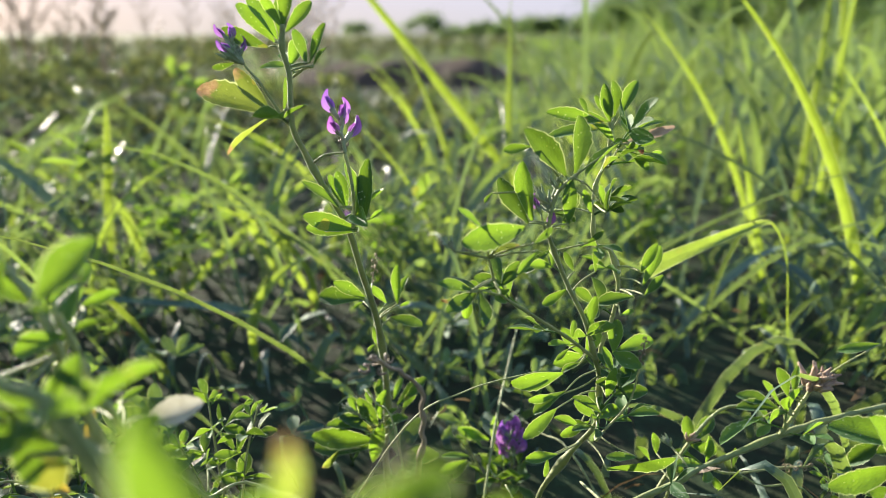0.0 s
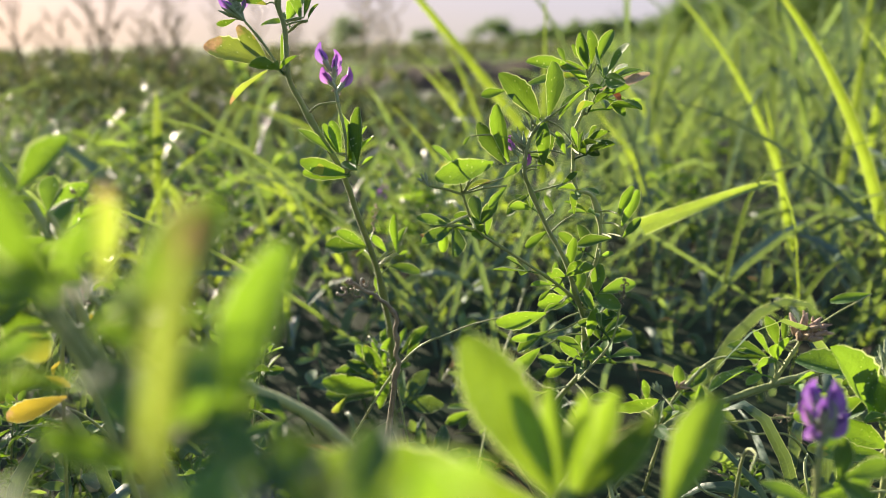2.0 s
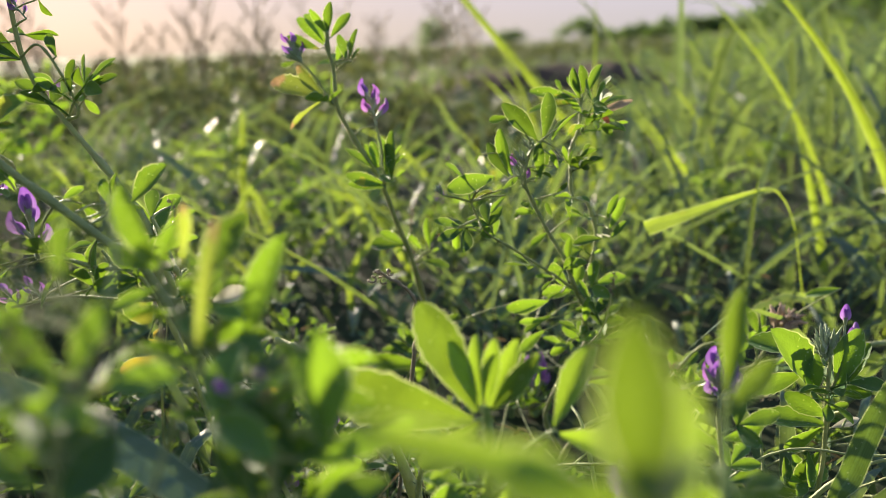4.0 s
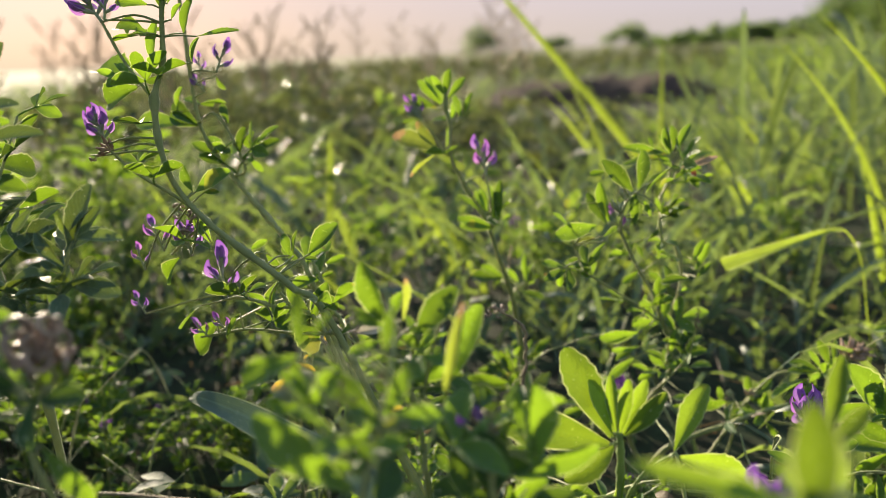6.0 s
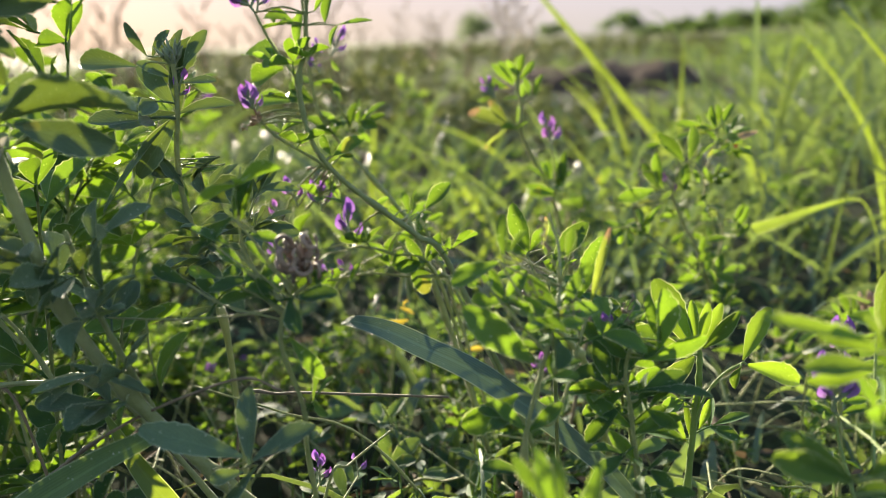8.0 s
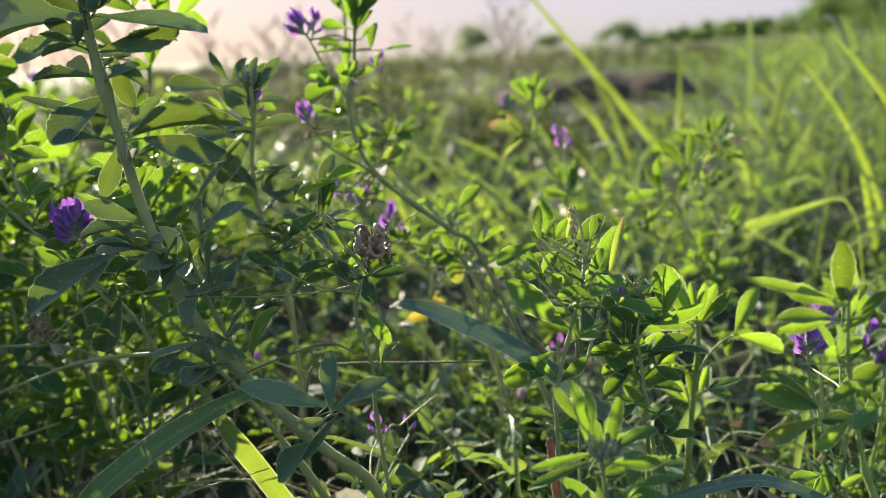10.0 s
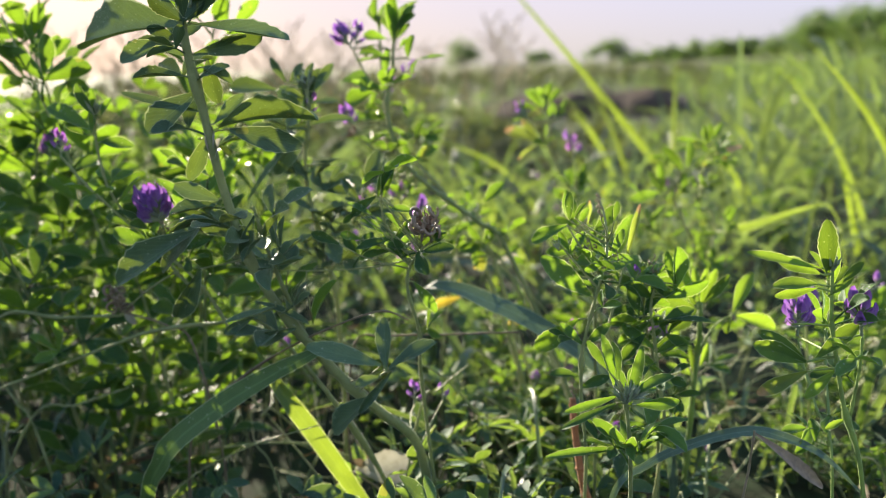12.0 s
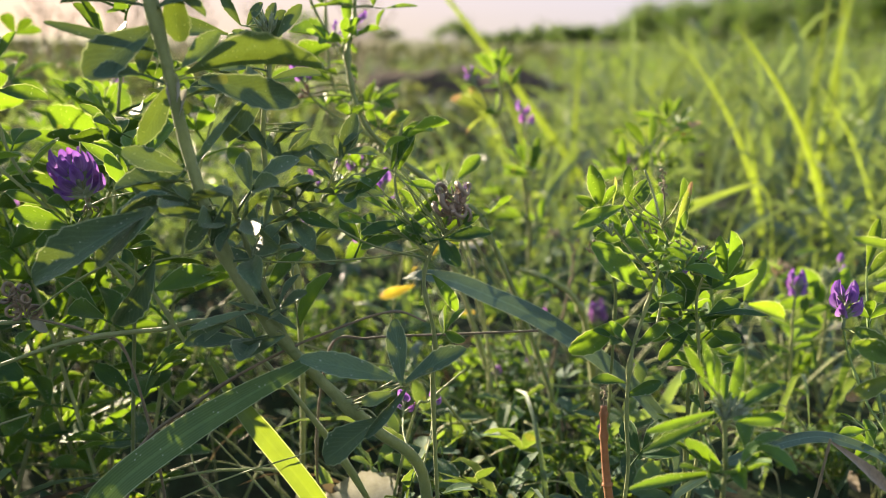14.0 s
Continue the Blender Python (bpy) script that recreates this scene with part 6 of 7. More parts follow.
p = Plant("alfalfa_plant", "pale green alfalfa shoot with a withered flower stalk")
p.stem(0.00058, 0.00094, [(-0.0238, 0.0700, 0.2140), (-0.0184, 0.0700, 0.2003), (-0.0141, 0.0700, 0.1816), (-0.0120, 0.0700, 0.1573)])
p.leaf((-0.0231, 0.0700, 0.2154), (-0.0285, 0.0640, 0.2342), width=0.36)
p.leaf((-0.0222, 0.0700, 0.2159), (-0.0173, 0.0672, 0.2258), width=0.34)
p.leaf((-0.0128, 0.0700, 0.2121), (-0.0004, 0.0684, 0.2277), width=0.4)
p.leaf((-0.0238, 0.0700, 0.2145), (-0.0341, 0.0664, 0.2204), width=0.36)
p.leaf((-0.0250, 0.0700, 0.2093), (-0.0356, 0.0661, 0.2055), width=0.34)
p.leaf((-0.0030, 0.0700, 0.1959), (0.0063, 0.0714, 0.2213), width=0.31)
p.leaf((-0.0172, 0.0700, 0.2165), (-0.0167, 0.0723, 0.2294), old=True, edge=True)
p.leaf((-0.0162, 0.0700, 0.1957), (-0.0034, 0.0738, 0.1997), width=0.36)
p.leaf((-0.0152, 0.0700, 0.1887), (-0.0268, 0.0664, 0.1965), width=0.36)
p.leaf((-0.0141, 0.0700, 0.1816), (-0.0030, 0.0694, 0.1873))
p.leaf((-0.0146, 0.0700, 0.1767), (-0.0253, 0.0686, 0.1766))
p.pods((-0.0253, 0.0700, 0.1917), (-0.0274, 0.0700, 0.1987), 4)
p.spent((-0.0052, 0.0700, 0.2169), (-0.0046, 0.0740, 0.2280))
p.stem(0.00036, 0.00063, [(-0.0052, 0.0700, 0.2169), (-0.0085, 0.0700, 0.2054), (-0.0130, 0.0700, 0.1865)])
p.stem(0.00036, 0.00054, [(-0.0117, 0.0700, 0.2126), (-0.0151, 0.0700, 0.2051), (-0.0167, 0.0700, 0.1957)])
p.finish(leafy=4)

p = Plant("dead_stem", "short rust-orange dead stalk between green stems")
p.stem(0.0016, 0.0022, [(-0.0220, 0.0300, 0.1290), (-0.0215, 0.0300, 0.1180), (-0.0200, 0.0300, 0.1040), (-0.0180, 0.0300, 0.0900), (-0.0160, 0.0300, 0.0790)])
p.spent((-0.0220, 0.0300, 0.1290), (-0.0228, 0.0300, 0.1420))
p.finish(dead=True, bark=M_RUST)

p = Plant("dead_stem", "withered brown flower head on a thin dry stalk")
p.stem(0.0005, 0.0007, [(-0.2866, 0.0200, 0.1702), (-0.2739, 0.0200, 0.1678), (-0.2564, 0.0200, 0.1629), (-0.2395, 0.0200, 0.1496)])
p.pods((-0.2846, 0.0200, 0.1697), (-0.2897, 0.0200, 0.1861), 7)
p.leaf((-0.2836, 0.0200, 0.1730), (-0.2777, 0.0209, 0.1620), husk=True, width=0.4)
p.finish(dead=True)

p = Plant("dead_stem", "pale withered leaf lying low among the herbs")
p.stem(0.0005, 0.0007, [(-0.1624, 0.0500, 0.0634), (-0.1508, 0.0500, 0.0572), (-0.1392, 0.0500, 0.0476)])
p.leaf((-0.1600, 0.0630, 0.0570), (-0.1220, 0.0620, 0.0640), husk=True, width=0.55)
p.finish(dead=True)

p = Plant("alfalfa_plant", "dark green alfalfa plant with downy buds and one violet floret")
p.stem(0.0009, 0.0013, [(0.1879, 0.2700, 0.1167), (0.1878, 0.2700, 0.0989), (0.1886, 0.2700, 0.0807), (0.1887, 0.2700, 0.0620), (0.1879, 0.2700, 0.0363)])
p.stem(0.0005, 0.0008, [(0.1931, 0.2700, 0.1214), (0.1920, 0.2700, 0.1096), (0.1888, 0.2700, 0.0990)])
p.buds((0.1860, 0.2700, 0.1152), (0.1840, 0.2700, 0.1363), 16)
p.buds((0.1879, 0.2700, 0.1167), (0.1771, 0.2700, 0.1338), 8)
p.flowers((0.1932, 0.2700, 0.1199), (0.1927, 0.2700, 0.1366), 2)
p.leaf((0.1783, 0.2700, 0.1163), (0.1540, 0.2784, 0.1224), width=0.34)
p.leaf((0.1763, 0.2700, 0.1079), (0.1517, 0.2677, 0.0995), width=0.36)
p.leaf((0.1794, 0.2700, 0.1015), (0.1654, 0.2610, 0.1310), width=0.39)
p.leaf((0.1832, 0.2700, 0.1017), (0.1722, 0.2736, 0.1235), width=0.34)
p.leaf((0.1821, 0.2700, 0.0986), (0.1797, 0.2656, 0.1182), width=0.4)
p.leaf((0.1881, 0.2700, 0.0868), (0.1711, 0.2718, 0.0956), width=0.42)
p.leaf((0.1885, 0.2700, 0.0822), (0.1594, 0.2701, 0.0865), width=0.39)
p.leaf((0.1865, 0.2700, 0.0806), (0.1725, 0.2759, 0.0639), width=0.26)
p.leaf((0.1869, 0.2700, 0.0682), (0.1777, 0.2707, 0.0512), width=0.33)
p.leaf((0.1879, 0.2700, 0.0898), (0.1981, 0.2709, 0.0930))
p.leaf((0.1921, 0.2700, 0.1021), (0.1961, 0.2655, 0.1304), width=0.39)
p.leaf((0.1923, 0.2700, 0.0992), (0.2044, 0.2710, 0.1229), width=0.33)
p.leaf((0.1912, 0.2700, 0.0809), (0.2016, 0.2679, 0.0872), husk=True)
p.leaf((0.1898, 0.2700, 0.0462), (0.1626, 0.2750, 0.0441), width=0.26)
p.leaf((0.1724, 0.2700, 0.0479), (0.1728, 0.2702, 0.0623))
p.leaf((0.1817, 0.2700, 0.0678), (0.1830, 0.2651, 0.0518))
p.finish(leafy=8)

grass_along("broad green grass blade beside a budding plant", [(0.1933, 0.2000, 0.1463), (0.1850, 0.2000, 0.1217), (0.1781, 0.2000, 0.0960), (0.1729, 0.2000, 0.0799)], 0.0095, M_FOLDED)

# ---- grass that stands out ----


def grass_blade(label, base, tip, arch, width, twist=0.4, mat=None, fold=0.3, side=(0.9, -0.25, 0.3)):
    geo = Geo()
    b = Vector(base)
    blade_shape(geo, (0, 0, 0), Vector(tip) - b, arch, width, seg=22, fold=fold, twist=twist, cols=4, side=side)
    ob = new("grass_blade", geo.mesh("grass_blade", mat or M_GRASS))
    ob.location = b
    return tagged(ob, label, "grass", "tall grass blades")


BROAD = "broad bright green grass blade rising from the meadow"
grass_blade(BROAD, (0.16, 0.98, -0.004), (-0.235, 0.98, 0.48), (0.006, 0, 0.006), 0.013)
grass_blade(BROAD, (0.36, 0.62, -0.004), (0.198, 0.603, 0.318), (0.025, 0, 0.02), 0.010)
grass_blade(BROAD, (0.305, 0.69, -0.004), (0.257, 0.69, 0.200), (0.004, 0, 0.0), 0.009)
grass_blade("yellowing upright grass blade in the meadow", (0.074, 0.92, -0.004), (0.076, 0.92, 0.312), (0.002, 0, 0), 0.010)
grass_blade(BROAD, (0.262, 0.90, -0.004), (0.128, 0.90, 0.175), (0.003, 0, 0.004), 0.012)
grass_blade(BROAD, (0.606, 1.20, -0.004), (0.575, 1.20, 0.52), (0.004, 0, 0), 0.020)
grass_blade(BROAD, (0.43, 0.95, -0.004), (0.45, 0.95, 0.42), (0.006, 0, 0), 0.011)
grass_blade(BROAD, (0.36, 0.85, -0.004), (0.20, 0.85, 0.30), (0.02, 0, 0.02), 0.007)
grass_blade(BROAD, (0.48, 0.98, -0.004), (0.51, 0.98, 0.44), (-0.01, 0, 0), 0.009)
grass_blade(BROAD, (0.56, 0.90, -0.004), (0.68, 0.90, 0.36), (-0.03, 0, 0.03), 0.009)
MEADOW_BLADE = "yellow-green backlit grass blade leaning over the meadow"
grass_along(MEADOW_BLADE, [(-0.326, 0.76, 0.115), (-0.309, 0.75, 0.087), (-0.290, 0.74, 0.045), (-0.273, 0.73, 0.004)], 0.0095, M_GRASS)
grass_along(MEADOW_BLADE, [(-0.100, 0.75, 0.150), (-0.142, 0.75, 0.123), (-0.212, 0.74, 0.067), (-0.255, 0.735, 0.024), (-0.272, 0.73, 0.002)], 0.0100, M_GRASS)
grass_along(MEADOW_BLADE, [(-0.205, 0.73, 0.125), (-0.188, 0.73, 0.098), (-0.166, 0.73, 0.055), (-0.145, 0.73, 0.006)], 0.0085, M_GRASS)
grass_along(MEADOW_BLADE, [(-0.190, 0.75, 0.112), (-0.172, 0.75, 0.083), (-0.150, 0.75, 0.045), (-0.128, 0.75, 0.004)], 0.0075, M_GRASS)
grass_along(MEADOW_BLADE, [(-0.320, 0.75, 0.205), (-0.323, 0.75, 0.150), (-0.329, 0.75, 0.099), (-0.332, 0.75, 0.004)], 0.0100, M_GRASS)
grass_along(MEADOW_BLADE, [(-0.480, 0.80, 0.160), (-0.425, 0.80, 0.118), (-0.360, 0.79, 0.045), (-0.340, 0.79, 0.004)], 0.0110, M_BROAD)
grass_along(MEADOW_BLADE, [(-0.350, 0.62, 0.060), (-0.230, 0.62, 0.052), (-0.170, 0.62, 0.045), (-0.118, 0.61, 0.020), (-0.105, 0.61, 0.002)], 0.0070, M_BROAD)
for k in range(40):
    rng = random.Random(700 + k)
    y = rng.uniform(0.60, 1.25)
    x = rng.uniform(-0.85, 0.15) * (0.35 + 0.6 * y)
    h, a = rng.uniform(0.07, 0.19), rng.choice((-1, 1)) * rng.uniform(0.2, 1.1)
    grass_blade(MEADOW_BLADE, (x, y, -0.004), (x + h * a, y + h * rng.uniform(-0.4, 0.4), h), (-0.04 * a, 0, 0.14 * h), rng.uniform(0.005, 0.010), rng.uniform(-0.9, 0.9), M_BROAD if k % 2 == 0 else M_GRASS)
for k in range(46):
    rng = random.Random(100 + k)
    x, y = rng.uniform(-0.05, 1.0), rng.uniform(0.62, 1.6)
    x *= 0.55 + 0.5 * y
    h = rng.uniform(0.12, 0.30)
    a = rng.uniform(-0.6, 0.45)
    grass_blade("green grass blade among the tall grass", (x, y, -0.004), (x + h * a, y + h * rng.uniform(-0.3, 0.3), h), (-0.05 * a, 0, 0.12 * h * abs(a)), rng.uniform(0.004, 0.009), rng.uniform(-0.9, 0.9), M_BROAD if k % 2 == 0 else M_GRASS)
for k in range(22):
    rng = random.Random(300 + k)
    x, y = rng.uniform(-0.25, 0.55), rng.uniform(0.55, 1.0)
    h = rng.uniform(0.05, 0.10)
    a = rng.choice((-1, 1)) * rng.uniform(0.10, 0.2)
    grass_blade("long grass blade bowed over to the ground", (x, y, -0.004), (x + a, y + rng.uniform(-0.08, 0.05), rng.uniform(0.01, 0.06)), (0, 0, h), rng.uniform(0.005, 0.009), rng.uniform(-0.9, 0.9), M_GRASS if k % 3 == 0 else M_BROAD)

# ---- more alfalfa through the meadow ----


def young_plant(seed, height, count, flowers, big=1.0):
    """A young upright plant with leaves of three leaflets up its stems, standing at the origin."""
    rng = random.Random(seed)
    root = new("alfalfa_plant")
    for b in range(count):
        a = 6.28 * b / count + rng.uniform(-0.5, 0.5)
        out = rng.uniform(0.12, 0.42) * height
        h = height * rng.uniform(0.7, 1.0)
        top = Vector((out * math.cos(a), out * math.sin(a), h))
        pts = [top, top * 0.55 + Vector((0, 0, 0.08 * h)), Vector((0, 0, -0.006))]
        geo = Geo()
        tube(geo, pts, 0.0006, 0.0013, sides=6, n=14)
        part("stem", geo.mesh("stem", M_STEM), root)
        c = spline(pts, 30)
        n = int(4 + h / 0.024)
        for i in range(n):
            s = c[int(27 * (i + 0.2) / n)]
            an = 2.4 * i + rng.uniform(-0.5, 0.5)
            el = rng.uniform(0.15, 1.0)
            size = big * rng.uniform(0.016, 0.025) * (0.65 + 0.5 * min(1, i / 3))
            way = (math.cos(an) * math.cos(el), math.sin(an) * math.cos(el), math.sin(el))
            part("leaf", rng.choice(LEAF_MESH), root, frame_of(s, way, (rng.uniform(-0.4, 0.4), rng.uniform(-0.4, 0.4), 1), size))
        if b < flowers:
            flower_cluster(root, top, (rng.uniform(-0.4, 0.4), rng.uniform(-0.4, 0.4), 1), 0.015, 6, rng, 0.4)
    return root


PLANTS = [young_plant(40 + k, h, c, fl) for k, (h, c, fl) in enumerate([(0.12, 3, 0), (0.15, 3, 1), (0.18, 3, 0), (0.14, 4, 0), (0.10, 4, 0)])]
TALL = [young_plant(60 + k, h, c, fl, 1.3) for k, (h, c, fl) in enumerate([(0.27, 3, 1), (0.32, 3, 0), (0.36, 3, 1)])]
for r in PLANTS:
    tagged(r, "young green alfalfa plant with three-part leaves", "alfalfa", "alfalfa plants of the meadow")
for r in TALL:
    tagged(r, "tall leafy alfalfa plant shading the ones beside it", "alfalfa", "alfalfa plants of the meadow")


def plant_out(kinds, seed, places):
    """Stand the first plant of each kind, then copies, at the places (x, y, scale)."""
    rng = random.Random(seed)
    for i, (x, y, sc) in enumerate(places):
        m = pose(x, y, ground_height(x, y), rng.uniform(-8, 8), rng.uniform(-8, 8), rng.uniform(0, 360)) @ Matrix.Scale(sc, 4)
        if i < len(kinds):
            kinds[i].matrix_basis = m
        else:
            copy_thing(kinds[i % len(kinds)], m)


rng = random.Random(77)
spots = []
for i in range(86):
    if i < 72:
        x, y, sc = rng.uniform(-0.40, 0.32), rng.uniform(-0.04, 0.36), rng.uniform(0.6, 1.0)
        if (y < 0.13 and x > -0.28) or (x > 0.04 and y < 0.37):
            sc *= 0.62
    else:
        y = rng.uniform(0.55, 1.7)
        x, sc = rng.uniform(-0.75, 0.25) * (0.5 + 0.75 * y), rng.uniform(0.9, 1.5)
    spots.append((x, y, sc))
# low plants added along the sunny gap to shade the ground in it
low_spots = []
for i in range(18):
    k = 0.20 + 0.055 * i
    side = rng.uniform(-0.05, 0.05)
    low_spots.append((-0.16 - 0.643 * k + 0.766 * side, 0.03 + 0.766 * k + 0.643 * side, (0.035 + 0.20 * k) / 0.16))
plant_out(PLANTS, 78, low_spots + [q for q in spots if not (q[0] < -0.19 and abs((q[0] + 0.17) * 0.755 + (q[1] - 0.03) * 0.656) < 0.045) and not (q[0] < -0.2 and q[1] < 0.12 and q[2] > 0.75)])
# the last nine, mostly out of view, are added only to shade the others
tall_spots = ([(-0.60, 0.70, 1.05), (-0.27, 0.06, 0.95), (-0.30, 0.10, 1.0), (-0.33, 0.17, 1.1), (-0.36, 0.08, 1.1), (-0.40, 0.20, 1.15), (-0.45, 0.12, 1.1)]
          + [(rng.uniform(-0.60, -0.30), rng.uniform(0.0, 0.40), rng.uniform(0.8, 1.0)) for _ in range(4)]
          + [(min(-0.24, 0.03 - 0.9 * (y + 0.128)) - 0.22 * rng.random(), y, rng.uniform(0.95, 1.15)) for y in [rng.uniform(0.12, 0.45) for _ in range(3)]]
          + [(rng.uniform(-0.95, -0.52), rng.uniform(0.05, 0.75), rng.uniform(0.9, 1.1)) for _ in range(9)])
# a gap in the tall plants lets a shaft of low sun through to the blades behind the thick stem
plant_out(TALL, 79, [q for q in tall_spots if abs((q[0] + 0.16) * 0.755 + (q[1] - 0.03) * 0.656) > (0.055 if q[1] < 0.22 else 0.085)])

# ---- the far side of the meadow ----


def soil_bank():
    """A low bare bank of dark clods across the field."""
    rng = random.Random(5)
    geo = Geo()
    v, f = [], []
    nxx, nyy = 90, 9
    for i in range(nxx):
        x = -1.05 + 1.75 * i / (nxx - 1)
        for j in range(nyy):
            s = j / (nyy - 1)
            end = min(1.0, 4 * i / nxx, 4 * (nxx - 1 - i) / nxx)
            z = 0.16 * math.sin(math.pi * s) ** 0.7 * end * (0.7 + 0.3 * noise.noise((x * 3, s * 2, 0))) + 0.03 * noise.noise((x * 9, s * 9, 3)) * end
            v.append((x, 4.1 + 1.1 * s + 0.1 * x, ground_height(x, 4.1 + 1.1 * s) - 0.01 + 1.0 * z))
    for i in range(nxx - 1):
        for j in range(nyy - 1):
            a = i * nyy + j
            f.append((a, a + nyy, a + nyy + 1, a + 1))
    geo.add(v, f, [(q[0], q[1]) for q in v])
    tagged(new("soil_bank", geo.mesh("soil_bank", M_SOIL)), "low bank of bare dark brown soil across the field", "bank", kind="structure")


soil_bank()


def bush(name, label, x, y, wide, high, seed, trunk=False):
    """A bush or small tree: forked trunk, limbs, and a crown of loose leaf clumps."""
    rng = random.Random(seed)
    root = new(name)
    z0 = ground_height(x, y)
    root.location = (x, y, z0 - 0.05)
    geo = Geo()
    crown = Geo()
    base_h = 0.15 * high if trunk else 0.03 * high
    tube(geo, [(0, 0, 0), (0.02 * wide, 0, base_h), (0.0, 0.02 * wide, high * 0.72)], 0.022 * high + 0.02, 0.01, sides=8, n=10)
    clumps = []
    for i in range(15):
        a, el = 2.4 * i + rng.uniform(-0.3, 0.3), rng.uniform(0.0, 1.25)
        r = rng.uniform(0.5, 1.0)
        end = Vector((math.cos(a) * math.cos(el) * wide * 0.5 * r, math.sin(a) * math.cos(el) * wide * 0.4 * r, base_h + (high - base_h) * (0.1 + 0.8 * math.sin(el) * r)))
        tube(geo, [(0, 0, base_h * rng.uniform(0.6, 1.6)), end * 0.5 + Vector((0, 0, 0.2 * base_h)), end], 0.012 * high + 0.006, 0.004, sides=5, n=7)
        clumps.append((end, rng.uniform(0.17, 0.27) * min(wide, high * 1.3)))
    for i in range(0 if trunk else 12):
        a, r = 0.55 * i + rng.uniform(-0.2, 0.2), rng.uniform(0.25, 0.5)
        clumps.append((Vector((math.cos(a) * wide * r, math.sin(a) * wide * 0.8 * r, high * rng.uniform(0.05, 0.3))), rng.uniform(0.17, 0.25) * min(wide, high * 1.3)))
    for c, r in clumps:
        for _ in range(170):
            d = Vector((rng.gauss(0, 1), rng.gauss(0, 1), rng.gauss(0, 0.8)))
            q = c + d * r * 0.55
            if q.z < 0.005 * high:
                continue
            v, f, u = rng.choice(SMALLS)
            way = Vector((rng.uniform(-1, 1), rng.uniform(-1, 1), rng.uniform(-0.8, 0.6)))
            crown.add(v, f, u, frame_of(q, way, (rng.uniform(-1, 1), rng.uniform(-1, 1), 1), rng.uniform(0.05, 0.085) * (high + wide) * 0.5))
    part("trunk", geo.mesh("trunk", M_BARK), root)
    part("crown", crown.mesh("crown", M_TREELEAF), root)
    return tagged(root, label, "tree" if trunk else "bush", "trees and bushes along the field")


def at_bearing(deg, dist):
    return dist * math.sin(radians(deg)), dist * math.cos(radians(deg))


HEDGE = "dense green bush in the hedge along the field"
for k, (az, dist, wide, high) in enumerate([(1.4, 46, 2.6, 0.7), (3.2, 44, 2.8, 0.85), (5.0, 42, 3.0, 0.95), (7.0, 40, 3.0, 0.9), (8.9, 40, 3.0, 0.85), (10.6, 38, 2.6, 1.0), (12.6, 36, 2.8, 1.7), (15.0, 34, 3.0, 1.8), (17.6, 32, 3.0, 1.8), (20.5, 30, 3.0, 1.8), (23.5, 28, 3.0, 1.8), (27.0, 26, 3.0, 1.8), (31.0, 25, 3.0, 1.8)]):
    x, y = at_bearing(az, dist)
    bush("hedge_bush", HEDGE, x, y, wide, high, 500 + k)
TREE = "small leafy tree behind the hedge"
for k, (az, dist, wide, high) in enumerate([(12.2, 50, 2.8, 2.8), (14.8, 50, 4.2, 2.7), (17.6, 48, 4.4, 3.2), (20.6, 46, 4.6, 3.8), (24.0, 44, 4.8, 4.0), (27.6, 42, 5.0, 4.6), (31.5, 40, 5.0, 4.4)]):
    x, y = at_bearing(az, dist)
    bush("field_tree", TREE, x, y, wide, high, 600 + k, trunk=True)
for k, (az, dist, wide, high) in enumerate([(-11.5, 75, 3.2, 2.9), (-1.0, 70, 4.2, 1.9), (-6.0, 120, 5.0, 2.0)]):
    x, y = at_bearing(az, dist)
    bush("field_tree", "lone small tree far out on the field", x, y, wide, high, 700 + k, trunk=True)


def dry_weed(x, y, high, seed):
    """A thin dry weed with side twigs and small seed heads."""
    rng = random.Random(seed)
    root = new("dry_weed")
    root.location = (x, y, ground_height(x, y) - 0.01)
    geo = Geo()
    top = Vector((rng.uniform(-0.15, 0.15) * high, rng.uniform(-0.1, 0.1) * high, high))
    mid = top * 0.5 + Vector((rng.uniform(-0.05, 0.05) * high, 0, 0))
    tube(geo, [(0, 0, 0), mid, top], 0.005, 0.002, sides=5, n=9)
    part("stalk", geo.mesh("stalk", M_DRYSTEM), root)
    for i in range(9):
        s = 0.35 + 0.6 * i / 9
        c = mid.lerp(top, max(0, 2 * s - 1)) if s > 0.5 else mid * (2 * s)
        a = 2.4 * i
        e = c + Vector((math.cos(a), math.sin(a), 1.3)) * high * rng.uniform(0.08, 0.16)
        twig = Geo()
        tube(twig, [c, c.lerp(e, 0.5) + Vector((0, 0, -0.01)), e], 0.003, 0.002, sides=4, n=5)
        tube(twig, [c.lerp(e, 0.45), c.lerp(e, 0.8), e + (e - c) * 0.15], 0.005, 0.003, sides=5, n=12, knots=(0.15, 0.4, 0.65, 0.85))
        part("twig", twig.mesh("twig", M_STRAW), root)
    tagged(root, "thin dry brown weed standing above the field", "weed", "dry weeds against the sky")


rng = random.Random(21)
for k in range(34):
    az = rng.uniform(-46, -8)
    d = rng.uniform(2.4, 6.5)
    x, y = at_bearing(az, d)
    dry_weed(x, y, rng.uniform(0.28, 0.34 + 0.06 * d), 900 + k)

# ---- uncounted meadow growth ----


def bare(x, y):
    """The strip of dug soil round the bank, and the trodden ground before it."""
    return -0.85 < x < 0.45 and 2.9 < y < 5.4


def shady(x, y):
    """The stand of rank weeds on one side, with little grass between."""
    return x < 0.05 and 1.5 < y < 3.4


